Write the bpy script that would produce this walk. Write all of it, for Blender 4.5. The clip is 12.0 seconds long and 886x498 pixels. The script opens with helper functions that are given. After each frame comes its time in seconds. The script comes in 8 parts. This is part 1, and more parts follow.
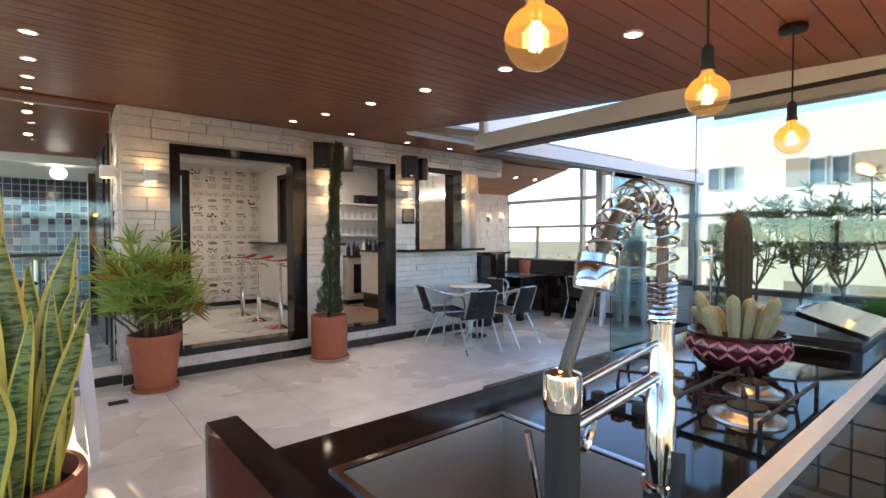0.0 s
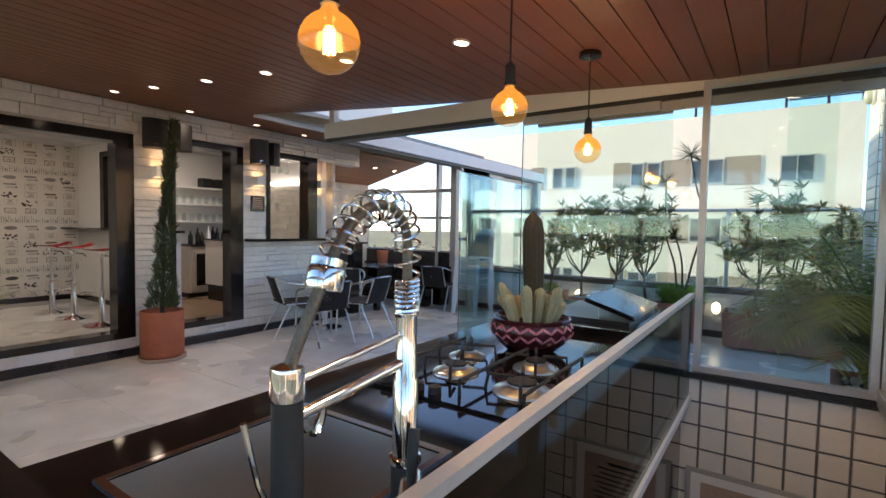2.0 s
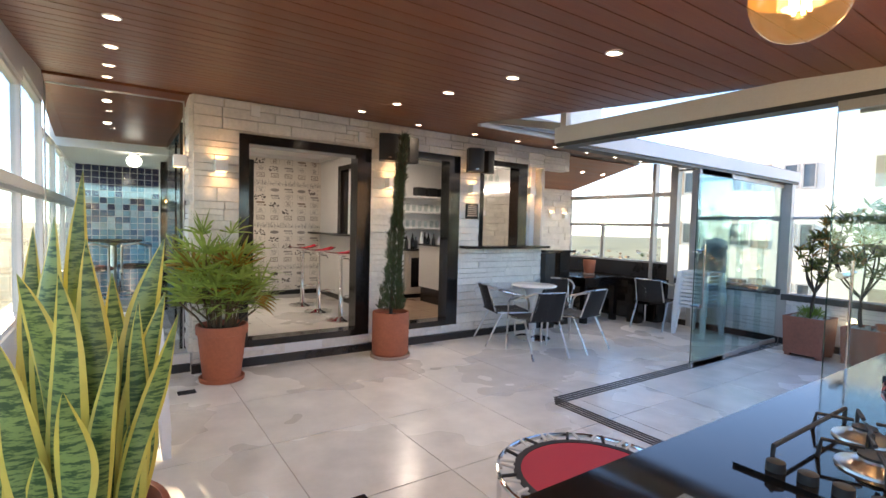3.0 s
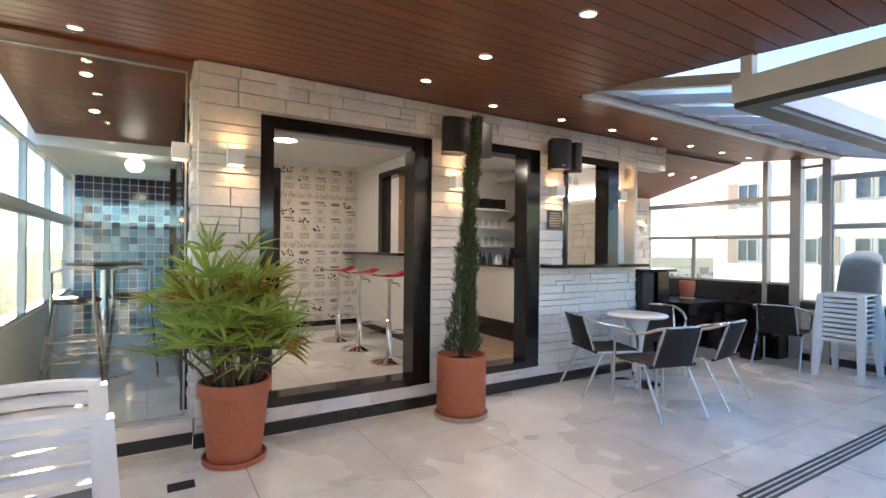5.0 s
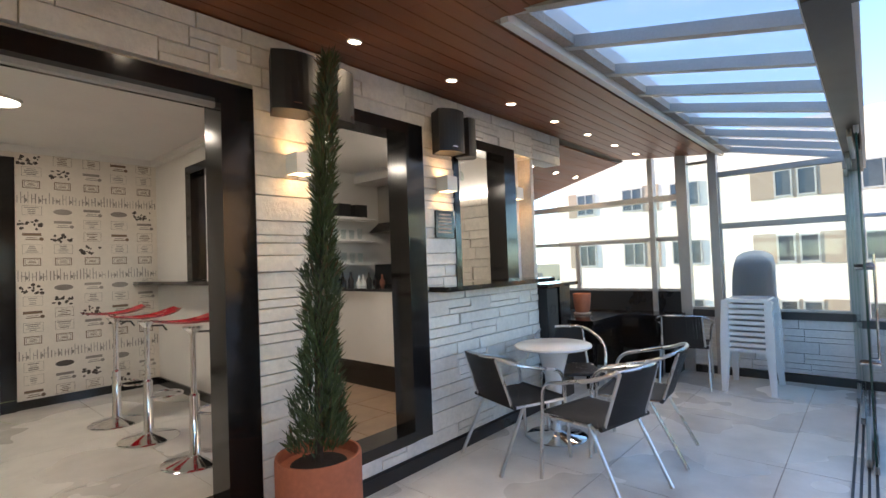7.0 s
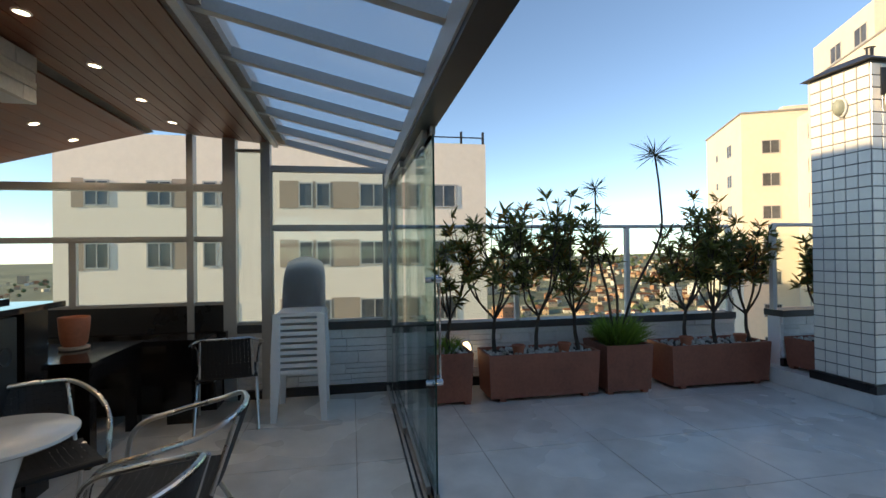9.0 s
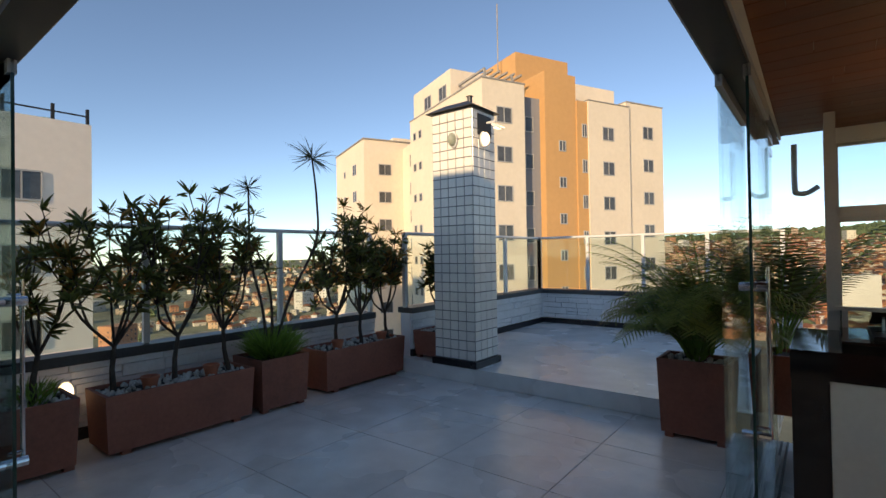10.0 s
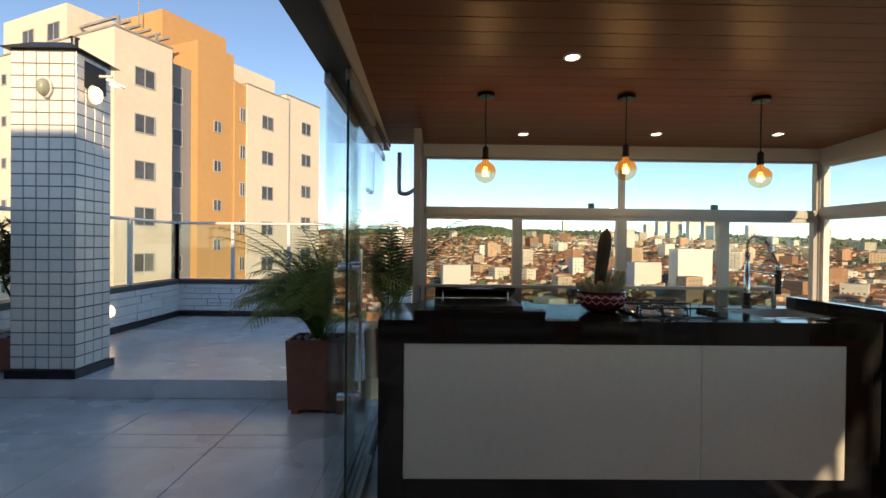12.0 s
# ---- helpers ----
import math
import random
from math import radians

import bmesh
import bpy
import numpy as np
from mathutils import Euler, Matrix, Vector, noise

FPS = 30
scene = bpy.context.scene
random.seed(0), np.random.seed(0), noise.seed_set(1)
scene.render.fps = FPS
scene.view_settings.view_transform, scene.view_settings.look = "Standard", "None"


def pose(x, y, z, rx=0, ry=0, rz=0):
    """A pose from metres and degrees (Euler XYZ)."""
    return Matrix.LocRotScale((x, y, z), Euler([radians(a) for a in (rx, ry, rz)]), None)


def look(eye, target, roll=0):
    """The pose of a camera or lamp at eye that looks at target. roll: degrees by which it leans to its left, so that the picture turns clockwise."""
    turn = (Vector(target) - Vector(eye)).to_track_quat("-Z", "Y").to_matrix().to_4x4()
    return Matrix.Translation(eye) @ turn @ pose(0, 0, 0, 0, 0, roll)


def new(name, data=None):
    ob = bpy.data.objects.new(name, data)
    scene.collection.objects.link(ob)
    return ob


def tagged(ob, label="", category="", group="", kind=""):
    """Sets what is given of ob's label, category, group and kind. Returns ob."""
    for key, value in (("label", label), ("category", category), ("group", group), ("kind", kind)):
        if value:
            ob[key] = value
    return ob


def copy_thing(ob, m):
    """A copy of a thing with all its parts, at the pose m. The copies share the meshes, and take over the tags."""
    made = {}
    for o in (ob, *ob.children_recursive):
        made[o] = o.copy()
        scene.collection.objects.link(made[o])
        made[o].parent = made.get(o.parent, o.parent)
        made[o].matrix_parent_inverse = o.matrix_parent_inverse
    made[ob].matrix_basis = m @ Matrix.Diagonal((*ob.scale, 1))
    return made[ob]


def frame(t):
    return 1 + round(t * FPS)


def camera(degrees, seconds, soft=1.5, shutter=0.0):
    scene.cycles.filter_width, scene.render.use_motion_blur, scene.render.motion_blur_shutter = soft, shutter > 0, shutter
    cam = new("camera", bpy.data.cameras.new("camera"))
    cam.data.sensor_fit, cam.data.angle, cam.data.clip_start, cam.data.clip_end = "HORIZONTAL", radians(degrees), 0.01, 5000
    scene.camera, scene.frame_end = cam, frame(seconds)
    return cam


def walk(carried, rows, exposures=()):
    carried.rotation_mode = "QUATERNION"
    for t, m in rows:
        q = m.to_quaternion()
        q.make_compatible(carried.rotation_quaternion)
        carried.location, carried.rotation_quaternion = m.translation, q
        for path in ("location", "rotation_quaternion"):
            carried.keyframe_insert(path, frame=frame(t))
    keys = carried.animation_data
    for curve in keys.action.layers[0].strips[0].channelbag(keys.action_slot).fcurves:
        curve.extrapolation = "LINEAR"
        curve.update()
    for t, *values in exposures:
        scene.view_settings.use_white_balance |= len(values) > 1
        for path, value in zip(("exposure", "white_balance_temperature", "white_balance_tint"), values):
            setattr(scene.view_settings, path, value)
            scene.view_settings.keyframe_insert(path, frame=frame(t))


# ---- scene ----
cam = camera(85.0, 12.0)
PATH = [
    (0, (1.941, 1.869, 1.416), (3.219, 3.407, 1.363), -0.1),
    (0.5, (1.969, 1.781, 1.428), (3.483, 3.085, 1.366), 0.2),
    (1, (1.998, 1.739, 1.418), (3.687, 2.809, 1.356), 0.6),
    (1.5, (2.028, 1.704, 1.415), (3.82, 2.59, 1.335), 0.5),
    (2, (2.007, 1.728, 1.435), (3.653, 2.861, 1.342), 1.0),
    (2.5, (1.94, 1.866, 1.441), (3.278, 3.349, 1.346), 1.6),
    (3, (1.918, 2.2, 1.475), (3.041, 3.853, 1.383), 1.5),
    (3.5, (1.943, 2.474, 1.432), (2.977, 4.185, 1.372), 1.5),
    (5.5, (2.409, 4.051, 1.379), (3.466, 5.749, 1.394), -0.0),
    (6, (2.601, 4.412, 1.408), (3.768, 6.037, 1.431), -0.7),
    (6.5, (2.856, 4.685, 1.388), (4.16, 6.2, 1.435), -1.6),
    (8.3, (3.945, 5.38, 1.479), (5.909, 5.758, 1.488), -1.4),
    (8.5, (4.082, 5.361, 1.479), (6.072, 5.557, 1.479), -1.1),
    (9, (4.367, 5.448, 1.441), (6.332, 5.077, 1.455), -0.7),
    (9.5, (4.613, 5.364, 1.426), (6.351, 4.375, 1.444), -0.5),
    (10, (4.784, 5.405, 1.431), (6.015, 3.83, 1.453), -0.9),
    (10.5, (4.825, 5.5, 1.44), (5.4, 3.584, 1.433), -1.4),
    (11, (4.748, 5.51, 1.407), (4.851, 3.513, 1.402), -0.4),
    (11.5, (4.685, 5.461, 1.394), (4.63, 3.462, 1.376), 0.2),
    (12, (4.604, 5.321, 1.388), (4.575, 3.321, 1.369), 0.6),
]
walk(cam, [(t, look(eye, target, roll)) for t, eye, target, roll in PATH],
     exposures=[(0, 2.4, 6900, 15), (0.5, 2.3, 6950, 16), (1.0, 2.2, 7000, 17), (1.5, 2.05, 7000, 17), (2.0, 1.95, 6950, 15), (2.5, 2.4, 6950, 14), (3.0, 2.55, 6950, 14), (5.5, 2.65, 6850, 13), (6.7, 2.55, 6850, 12), (8.3, 1.55, 7100, 4), (9.0, 1.1, 7450, 6), (9.7, 0.7, 7400, 9), (10.5, 0.58, 7400, 10), (11.3, 0.78, 7350, 10), (12, 0.82, 7400, 10)])

# ---- world, sun, exposure ----
world = bpy.data.worlds.new("sky")
scene.world = world
world.use_nodes = True
wn = world.node_tree.nodes
sky = wn.new("ShaderNodeTexSky")
sky.sky_type = "NISHITA"
sky.sun_disc = False
SUN_DIR = Vector((-0.15, 0.95, 0.255)).normalized()
sky.sun_elevation = math.asin(SUN_DIR.z)
sky.sun_rotation = math.atan2(SUN_DIR.x, SUN_DIR.y)
sky.altitude = 2600
sky.air_density = 0.8
sky.dust_density = 0.07
sky.ozone_density = 1.7
wn["Background"].inputs["Strength"].default_value = 0.15
world.node_tree.links.new(sky.outputs[0], wn["Background"].inputs["Color"])
sun = new("sun", bpy.data.lights.new("sun", "SUN"))
sun.data.energy = 3.6
sun.data.angle = radians(0.6)
sun.data.color = (1.0, 0.78, 0.52)
sun.matrix_world = look((0, 0, 30), Vector((0, 0, 30)) - SUN_DIR)


# ---- materials ----
def ramp(nt, fac, stops):
    r = nt.nodes.new("ShaderNodeValToRGB")
    els = r.color_ramp.elements
    while len(els) < len(stops):
        els.new(0.5)
    for e, (p, c) in zip(els, stops):
        e.position, e.color = p, (*c, 1)
    nt.links.new(fac, r.inputs[0])
    return r.outputs[0]


def mix(nt, fac, a, b, mode="MIX"):
    m = nt.nodes.new("ShaderNodeMix")
    m.data_type, m.blend_type = "RGBA", mode
    for sock, v in ((m.inputs[0], fac), (m.inputs[6], a), (m.inputs[7], b)):
        if isinstance(v, (int, float)):
            sock.default_value = v
        elif isinstance(v, (tuple, list)):
            sock.default_value = (*v[:3], 1)
        else:
            nt.links.new(v, sock)
    return m.outputs[2]


def noise_tex(nt, coord, scale, detail=4, rough=0.6, stretch=(1, 1, 1)):
    mp = nt.nodes.new("ShaderNodeMapping")
    mp.inputs["Scale"].default_value = stretch
    nt.links.new(coord, mp.inputs[0])
    n = nt.nodes.new("ShaderNodeTexNoise")
    n.inputs["Scale"].default_value, n.inputs["Detail"].default_value, n.inputs["Roughness"].default_value = scale, detail, rough
    nt.links.new(mp.outputs[0], n.inputs["Vector"])
    return n.outputs["Fac"]


def paint(name, base, rough=0.5, metal=0.0, var=0.12, fine=60, coarse=2.5, bump=0.1, dist=0.002, stretch=(1, 1, 1), piece=0.0, island=0.0, spec=0.5, coat=0.0, dark=None, rvar=0.12, space="Object"):
    """A surface with grain and stains at two scales; piece and island vary it from piece to piece."""
    m = bpy.data.materials.new(name)
    m.use_nodes = True
    nt = m.node_tree
    b = nt.nodes["Principled BSDF"]
    tc = nt.nodes.new("ShaderNodeTexCoord")
    co = tc.outputs[space]
    if space == "World":
        co = None
    geo = nt.nodes.new("ShaderNodeNewGeometry")
    co = geo.outputs["Position"] if space == "Object" else co
    f1 = noise_tex(nt, co, fine, 5, 0.65, stretch)
    f2 = noise_tex(nt, co, coarse, 3, 0.55, stretch)
    lo = dark or tuple(c * (1 - 2.2 * var) for c in base)
    hi = tuple(min(1, c * (1 + 0.9 * var)) for c in base)
    c1 = ramp(nt, f1, [(0.3, lo), (0.7, hi)])
    c2 = ramp(nt, f2, [(0.3, lo), (0.7, hi)])
    col = mix(nt, 0.5, c1, c2)
    for amount, src in ((piece, "piece"), (island, "island")):
        if amount:
            if src == "piece":
                rnd = nt.nodes.new("ShaderNodeObjectInfo").outputs["Random"]
            else:
                rnd = geo.outputs["Random Per Island"]
            g = ramp(nt, rnd, [(0, (1 - amount,) * 3), (1, (1 + amount * 0.15,) * 3)])
            col = mix(nt, 1.0, col, g, "MULTIPLY")
    nt.links.new(col, b.inputs["Base Color"])
    rr = nt.nodes.new("ShaderNodeMapRange")
    rr.inputs[3].default_value, rr.inputs[4].default_value = max(0.02, rough - rvar), min(1, rough + rvar)
    nt.links.new(f2, rr.inputs[0])
    nt.links.new(rr.outputs[0], b.inputs["Roughness"])
    b.inputs["Metallic"].default_value = metal
    b.inputs["Specular IOR Level"].default_value = spec
    b.inputs["Coat Weight"].default_value = coat
    if bump:
        bp = nt.nodes.new("ShaderNodeBump")
        bp.inputs["Strength"].default_value, bp.inputs["Distance"].default_value = bump, dist
        nt.links.new(f1, bp.inputs["Height"])
        nt.links.new(bp.outputs[0], b.inputs["Normal"])
    return m


def glow(name, color, strength):
    m = bpy.data.materials.new(name)
    m.use_nodes = True
    b = m.node_tree.nodes["Principled BSDF"]
    b.inputs["Base Color"].default_value = (*color, 1)
    b.inputs["Emission Color"].default_value = (*color, 1)
    b.inputs["Emission Strength"].default_value = strength
    return m


def glass(name, tint=(0.93, 0.98, 0.96), clear=0.9, rough=0.0):
    """Thin pane: mostly clear, with a mirror share that grows at grazing view."""
    m = bpy.data.materials.new(name)
    m.use_nodes = True
    nt = m.node_tree
    nt.nodes.remove(nt.nodes["Principled BSDF"])
    t = nt.nodes.new("ShaderNodeBsdfTransparent")
    t.inputs[0].default_value = (*tint, 1)
    g = nt.nodes.new("ShaderNodeBsdfGlossy")
    g.inputs["Roughness"].default_value = rough
    lw = nt.nodes.new("ShaderNodeLayerWeight")
    pw = nt.nodes.new("ShaderNodeMath")
    pw.operation = "POWER"
    pw.inputs[1].default_value = 4.0
    nt.links.new(lw.outputs["Facing"], pw.inputs[0])
    ml = nt.nodes.new("ShaderNodeMath")
    ml.operation = "MULTIPLY_ADD"
    ml.inputs[1].default_value, ml.inputs[2].default_value = 0.55, 0.035
    nt.links.new(pw.outputs[0], ml.inputs[0])
    ms = nt.nodes.new("ShaderNodeMixShader")
    nt.links.new(ml.outputs[0], ms.inputs[0])
    nt.links.new(t.outputs[0], ms.inputs[1])
    nt.links.new(g.outputs[0], ms.inputs[2])
    nt.links.new(ms.outputs[0], nt.nodes["Material Output"].inputs[0])
    return m


def wood(name, dark, light, along=0, rough=0.4, island=0.25, fine=9.0, piece=0.0, coat=0.0):
    """Grain runs along the axis given."""
    st = [14, 14, 14]
    st[along] = 0.9
    base = tuple((a + b) / 2 for a, b in zip(dark, light))
    return paint(name, base, rough, 0, 0.22, fine, 0.9, 0.08, 0.001, tuple(st), piece, island, 0.4, coat, dark)


M_TILE = paint("porcelain_tile", (0.75, 0.735, 0.705), 0.27, var=0.13, fine=3.2, coarse=0.8, bump=0.02, piece=0.05, rvar=0.12, spec=0.8, coat=0.0)
M_BROWNT = paint("brown_floor_tile", (0.36, 0.25, 0.17), 0.3, var=0.15, fine=6, coarse=1.5, bump=0.03, piece=0.08)
M_GROUT = paint("tile_joint", (0.38, 0.335, 0.29), 0.8, var=0.2)
M_CEIL = wood("ceiling_boards", (0.155, 0.048, 0.017), (0.25, 0.080, 0.029), 0, 0.42, 0.16, 7.0)
M_STONE = paint("split_stone", (0.80, 0.76, 0.69), 0.85, var=0.10, fine=28, coarse=4, bump=0.5, dist=0.012, piece=0.09, island=0.0)
M_STONE_J = paint("split_stone_joined", (0.80, 0.76, 0.69), 0.85, var=0.10, fine=28, coarse=4, bump=0.5, dist=0.012, island=0.16)
M_BRICKW = paint("white_painted_stone", (0.76, 0.77, 0.77), 0.75, var=0.08, fine=30, coarse=3, bump=0.45, dist=0.01, island=0.1)
M_MORTAR = paint("stone_backing", (0.66, 0.62, 0.55), 0.9, var=0.15, bump=0.3)
M_WHITE = paint("white_wall_paint", (0.80, 0.79, 0.77), 0.7, var=0.03, fine=90, bump=0.06)
M_BLACK = paint("black_lacquer", (0.012, 0.011, 0.011), 0.14, var=0.25, fine=40, bump=0.01, rvar=0.08)
M_GRANITE = paint("black_granite", (0.012, 0.012, 0.013), 0.07, var=0.5, fine=240, coarse=8, bump=0.0, rvar=0.03)
M_PLINTH = paint("black_stone_base", (0.02, 0.02, 0.022), 0.3, var=0.3, fine=80, bump=0.05)
M_FRAMEW = paint("white_aluminium", (0.66, 0.65, 0.63), 0.4, var=0.05, fine=80, bump=0.02)
M_FRAMEG = paint("grey_aluminium", (0.44, 0.435, 0.425), 0.38, metal=0.3, var=0.08, fine=80, bump=0.02)
M_FRAMEK = paint("dark_track_aluminium", (0.045, 0.045, 0.047), 0.4, metal=0.4, var=0.1, bump=0.02)
M_GLASS = glass("clear_glass")
M_GLASSG = glass("green_glass", (0.87, 0.95, 0.945))
M_GLASSB = glass("railing_glass", (0.90, 0.95, 0.93))
M_GLASSEDGE = paint("green_glass_edge", (0.02, 0.06, 0.05), 0.1, var=0.1, bump=0)
M_ROOFG = glass("frosted_roof_glass", (0.78, 0.82, 0.84), rough=0.1)
_nt = M_ROOFG.node_tree
_milk = _nt.nodes.new("ShaderNodeBsdfTranslucent")
_milk.inputs[0].default_value = (0.80, 0.82, 0.82, 1)
_ms = _nt.nodes.new("ShaderNodeMixShader")
_ms.inputs[0].default_value = 0.42
_out = _nt.nodes["Material Output"]
_nt.links.new(_out.inputs[0].links[0].from_socket, _ms.inputs[1])
_nt.links.new(_milk.outputs[0], _ms.inputs[2])
_nt.links.new(_ms.outputs[0], _out.inputs[0])
M_CAP = paint("dark_parapet_cap", (0.055, 0.056, 0.06), 0.5, var=0.2, fine=50, bump=0.1)
M_CHROME = paint("polished_chrome", (0.82, 0.82, 0.83), 0.09, metal=1, var=0.02, bump=0, rvar=0.03)
M_STEEL = paint("brushed_steel", (0.55, 0.54, 0.52), 0.3, metal=1, var=0.06, fine=200, bump=0.03)
M_ROSEWOOD = wood("rose_brown_wood", (0.30, 0.17, 0.11), (0.46, 0.28, 0.19), 2, 0.4, 0.0, 5.0)
M_RUBBER = paint("black_rubber", (0.015, 0.015, 0.016), 0.6, var=0.2, bump=0.05)


# ---- mesh helpers ----
def box(bm, x0, y0, z0, x1, y1, z1, m=None):
    vs = [bm.verts.new((x, y, z)) for x in (x0, x1) for y in (y0, y1) for z in (z0, z1)]
    for f in ((0, 1, 3, 2), (4, 6, 7, 5), (0, 4, 5, 1), (2, 3, 7, 6), (0, 2, 6, 4), (1, 5, 7, 3)):
        bm.faces.new([vs[i] for i in f])
    if m is not None:
        for v in vs:
            v.co = m @ v.co
    return vs


def prism(bm, outline, z0, z1):
    """An upright block on an outline of (x, y)."""
    lo = [bm.verts.new((x, y, z0)) for x, y in outline]
    hi = [bm.verts.new((x, y, z1)) for x, y in outline]
    n = len(outline)
    bm.faces.new(lo[::-1])
    bm.faces.new(hi)
    for i in range(n):
        bm.faces.new((lo[i], lo[(i + 1) % n], hi[(i + 1) % n], hi[i]))


def lathe(bm, profile, n=24, cx=0, cy=0, m=None, cap=True):
    """Turns (radius, z) round the z axis."""
    rings = []
    for r, z in profile:
        ring = []
        for i in range(n):
            a = 2 * math.pi * i / n
            v = Vector((cx + r * math.cos(a), cy + r * math.sin(a), z))
            ring.append(bm.verts.new(m @ v if m is not None else v))
        rings.append(ring)
    for a, b in zip(rings, rings[1:]):
        for i in range(n):
            bm.faces.new((a[i], a[(i + 1) % n], b[(i + 1) % n], b[i]))
    if cap:
        bm.faces.new(rings[0][::-1])
        bm.faces.new(rings[-1])


def tube(bm, points, r, n=8, taper=None, cap=True):
    """A round bar along points; taper: the radius at each point."""
    pts = [Vector(p) for p in points]
    rings, up = [], None
    for i, p in enumerate(pts):
        d = (pts[min(i + 1, len(pts) - 1)] - pts[max(i - 1, 0)])
        if d.length < 1e-9:
            d = Vector((0, 0, 1))
        d.normalize()
        if up is None:
            up = d.orthogonal().normalized()
        up = (up - d * up.dot(d))
        up = up.normalized() if up.length > 1e-6 else d.orthogonal().normalized()
        side = d.cross(up)
        rr = taper[i] if taper else r
        rings.append([bm.verts.new(p + (up * math.cos(2 * math.pi * k / n) + side * math.sin(2 * math.pi * k / n)) * rr) for k in range(n)])
    for a, b in zip(rings, rings[1:]):
        for k in range(n):
            bm.faces.new((a[k], a[(k + 1) % n], b[(k + 1) % n], b[k]))
    if cap:
        bm.faces.new(rings[0][::-1])
        bm.faces.new(rings[-1])


def curve_pts(pts, steps=8):
    """Smooth points through the given ones."""
    p = [Vector(q) for q in pts]
    p = [p[0] * 2 - p[1]] + p + [p[-1] * 2 - p[-2]]
    out = []
    for i in range(1, len(p) - 2):
        for s in range(steps):
            t = s / steps
            a, b, c, d = p[i - 1], p[i], p[i + 1], p[i + 2]
            out.append(0.5 * ((2 * b) + (c - a) * t + (2 * a - 5 * b + 4 * c - d) * t * t + (3 * b - a - 3 * c + d) * t ** 3))
    out.append(p[-2])
    return out


def finish(bm, bevel=0.0, smooth=False, segments=2):
    if bevel:
        bmesh.ops.bevel(bm, geom=[e for e in bm.edges if e.calc_face_angle(0) > 0.6], offset=bevel, segments=segments, affect="EDGES", clamp_overlap=True)
    bmesh.ops.recalc_face_normals(bm, faces=bm.faces)
    if smooth:
        for f in bm.faces:
            f.smooth = True


def part(name, bm, material, parent=None, label="", bevel=0.0, smooth=False, segments=2):
    """Links a bmesh as one mesh object."""
    finish(bm, bevel, smooth, segments)
    me = bpy.data.meshes.new(name)
    bm.to_mesh(me)
    bm.free()
    if smooth:
        me.set_sharp_from_angle(angle=radians(42))
    me.materials.append(material)
    ob = new(name, me)
    if parent is not None:
        ob.parent = parent
    if label:
        ob["label"] = label
    return ob


def boxes(name, material, parent, *specs, label="", bevel=0.0):
    bm = bmesh.new()
    for s in specs:
        box(bm, *s)
    return part(name, bm, material, parent, label, bevel)


def thing(name, at, label, category, group="", kind="", turn=0):
    ob = new(name)
    ob.empty_display_size = 0.1
    ob.matrix_world = pose(*at, 0, 0, turn)
    return tagged(ob, label, category, group, kind)


def structure(name, label, category="", at=(0, 0, 0)):
    return thing(name, at, label, category or name.split("_")[0], kind="structure")


# ---- plan ----
HOUSE_Y = 7.36          # stone front of the house
HOUSE_X = 2.53          # its corner
FLOOR_IN = 0.2          # raised floor inside the house
TRACK_X, TRACK_Y = 5.05, 5.03   # folding-glass lines
FAR_X = 9.5             # parapet and windows at the far end


def ceil_z(y):
    d = 7.35 - y
    return 2.67 - 0.105 * d + 0.0048 * d * d


# ---- floors: joints below, tiles above ----
def tiled_floor(name, label, x0, y0, x1, y1, z, ox, oy, sx, sy, gap, keep=None, mat=None):
    base = structure(name, label, "floor")
    boxes("bed", M_GROUT, base, (x0, y0, z - 0.15, x1, y1, z - 0.004))
    meshes = {}
    ix0, iy0 = math.floor((x0 - ox) / sx), math.floor((y0 - oy) / sy)
    for i in range(ix0, math.ceil((x1 - ox) / sx)):
        for j in range(iy0, math.ceil((y1 - oy) / sy)):
            a0, a1 = max(x0, ox + i * sx + gap / 2), min(x1, ox + (i + 1) * sx - gap / 2)
            b0, b1 = max(y0, oy + j * sy + gap / 2), min(y1, oy + (j + 1) * sy - gap / 2)
            if a1 - a0 < 0.03 or b1 - b0 < 0.03 or (keep and not keep((a0 + a1) / 2, (b0 + b1) / 2)):
                continue
            key = (round(a1 - a0, 4), round(b1 - b0, 4))
            if key not in meshes:
                bm = bmesh.new()
                w, h = key
                e = 0.003
                lo = [bm.verts.new((sxx * w / 2, syy * h / 2, -0.01)) for sxx, syy in ((-1, -1), (1, -1), (1, 1), (-1, 1))]
                md = [bm.verts.new((sxx * w / 2, syy * h / 2, -0.0015)) for sxx, syy in ((-1, -1), (1, -1), (1, 1), (-1, 1))]
                hi = [bm.verts.new((sxx * (w / 2 - e), syy * (h / 2 - e), 0)) for sxx, syy in ((-1, -1), (1, -1), (1, 1), (-1, 1))]
                for lower, upper in ((lo, md), (md, hi)):
                    for k in range(4):
                        bm.faces.new((lower[k], lower[(k + 1) % 4], upper[(k + 1) % 4], upper[k]))
                bm.faces.new(hi)
                me = bpy.data.meshes.new("floor_tile")
                bm.to_mesh(me)
                bm.free()
                me.materials.append(mat or M_TILE)
                meshes[key] = me
            t = new("floor_tile", meshes[key])
            t.location = ((a0 + a1) / 2, (b0 + b1) / 2, z)
            t.parent = base
    return base


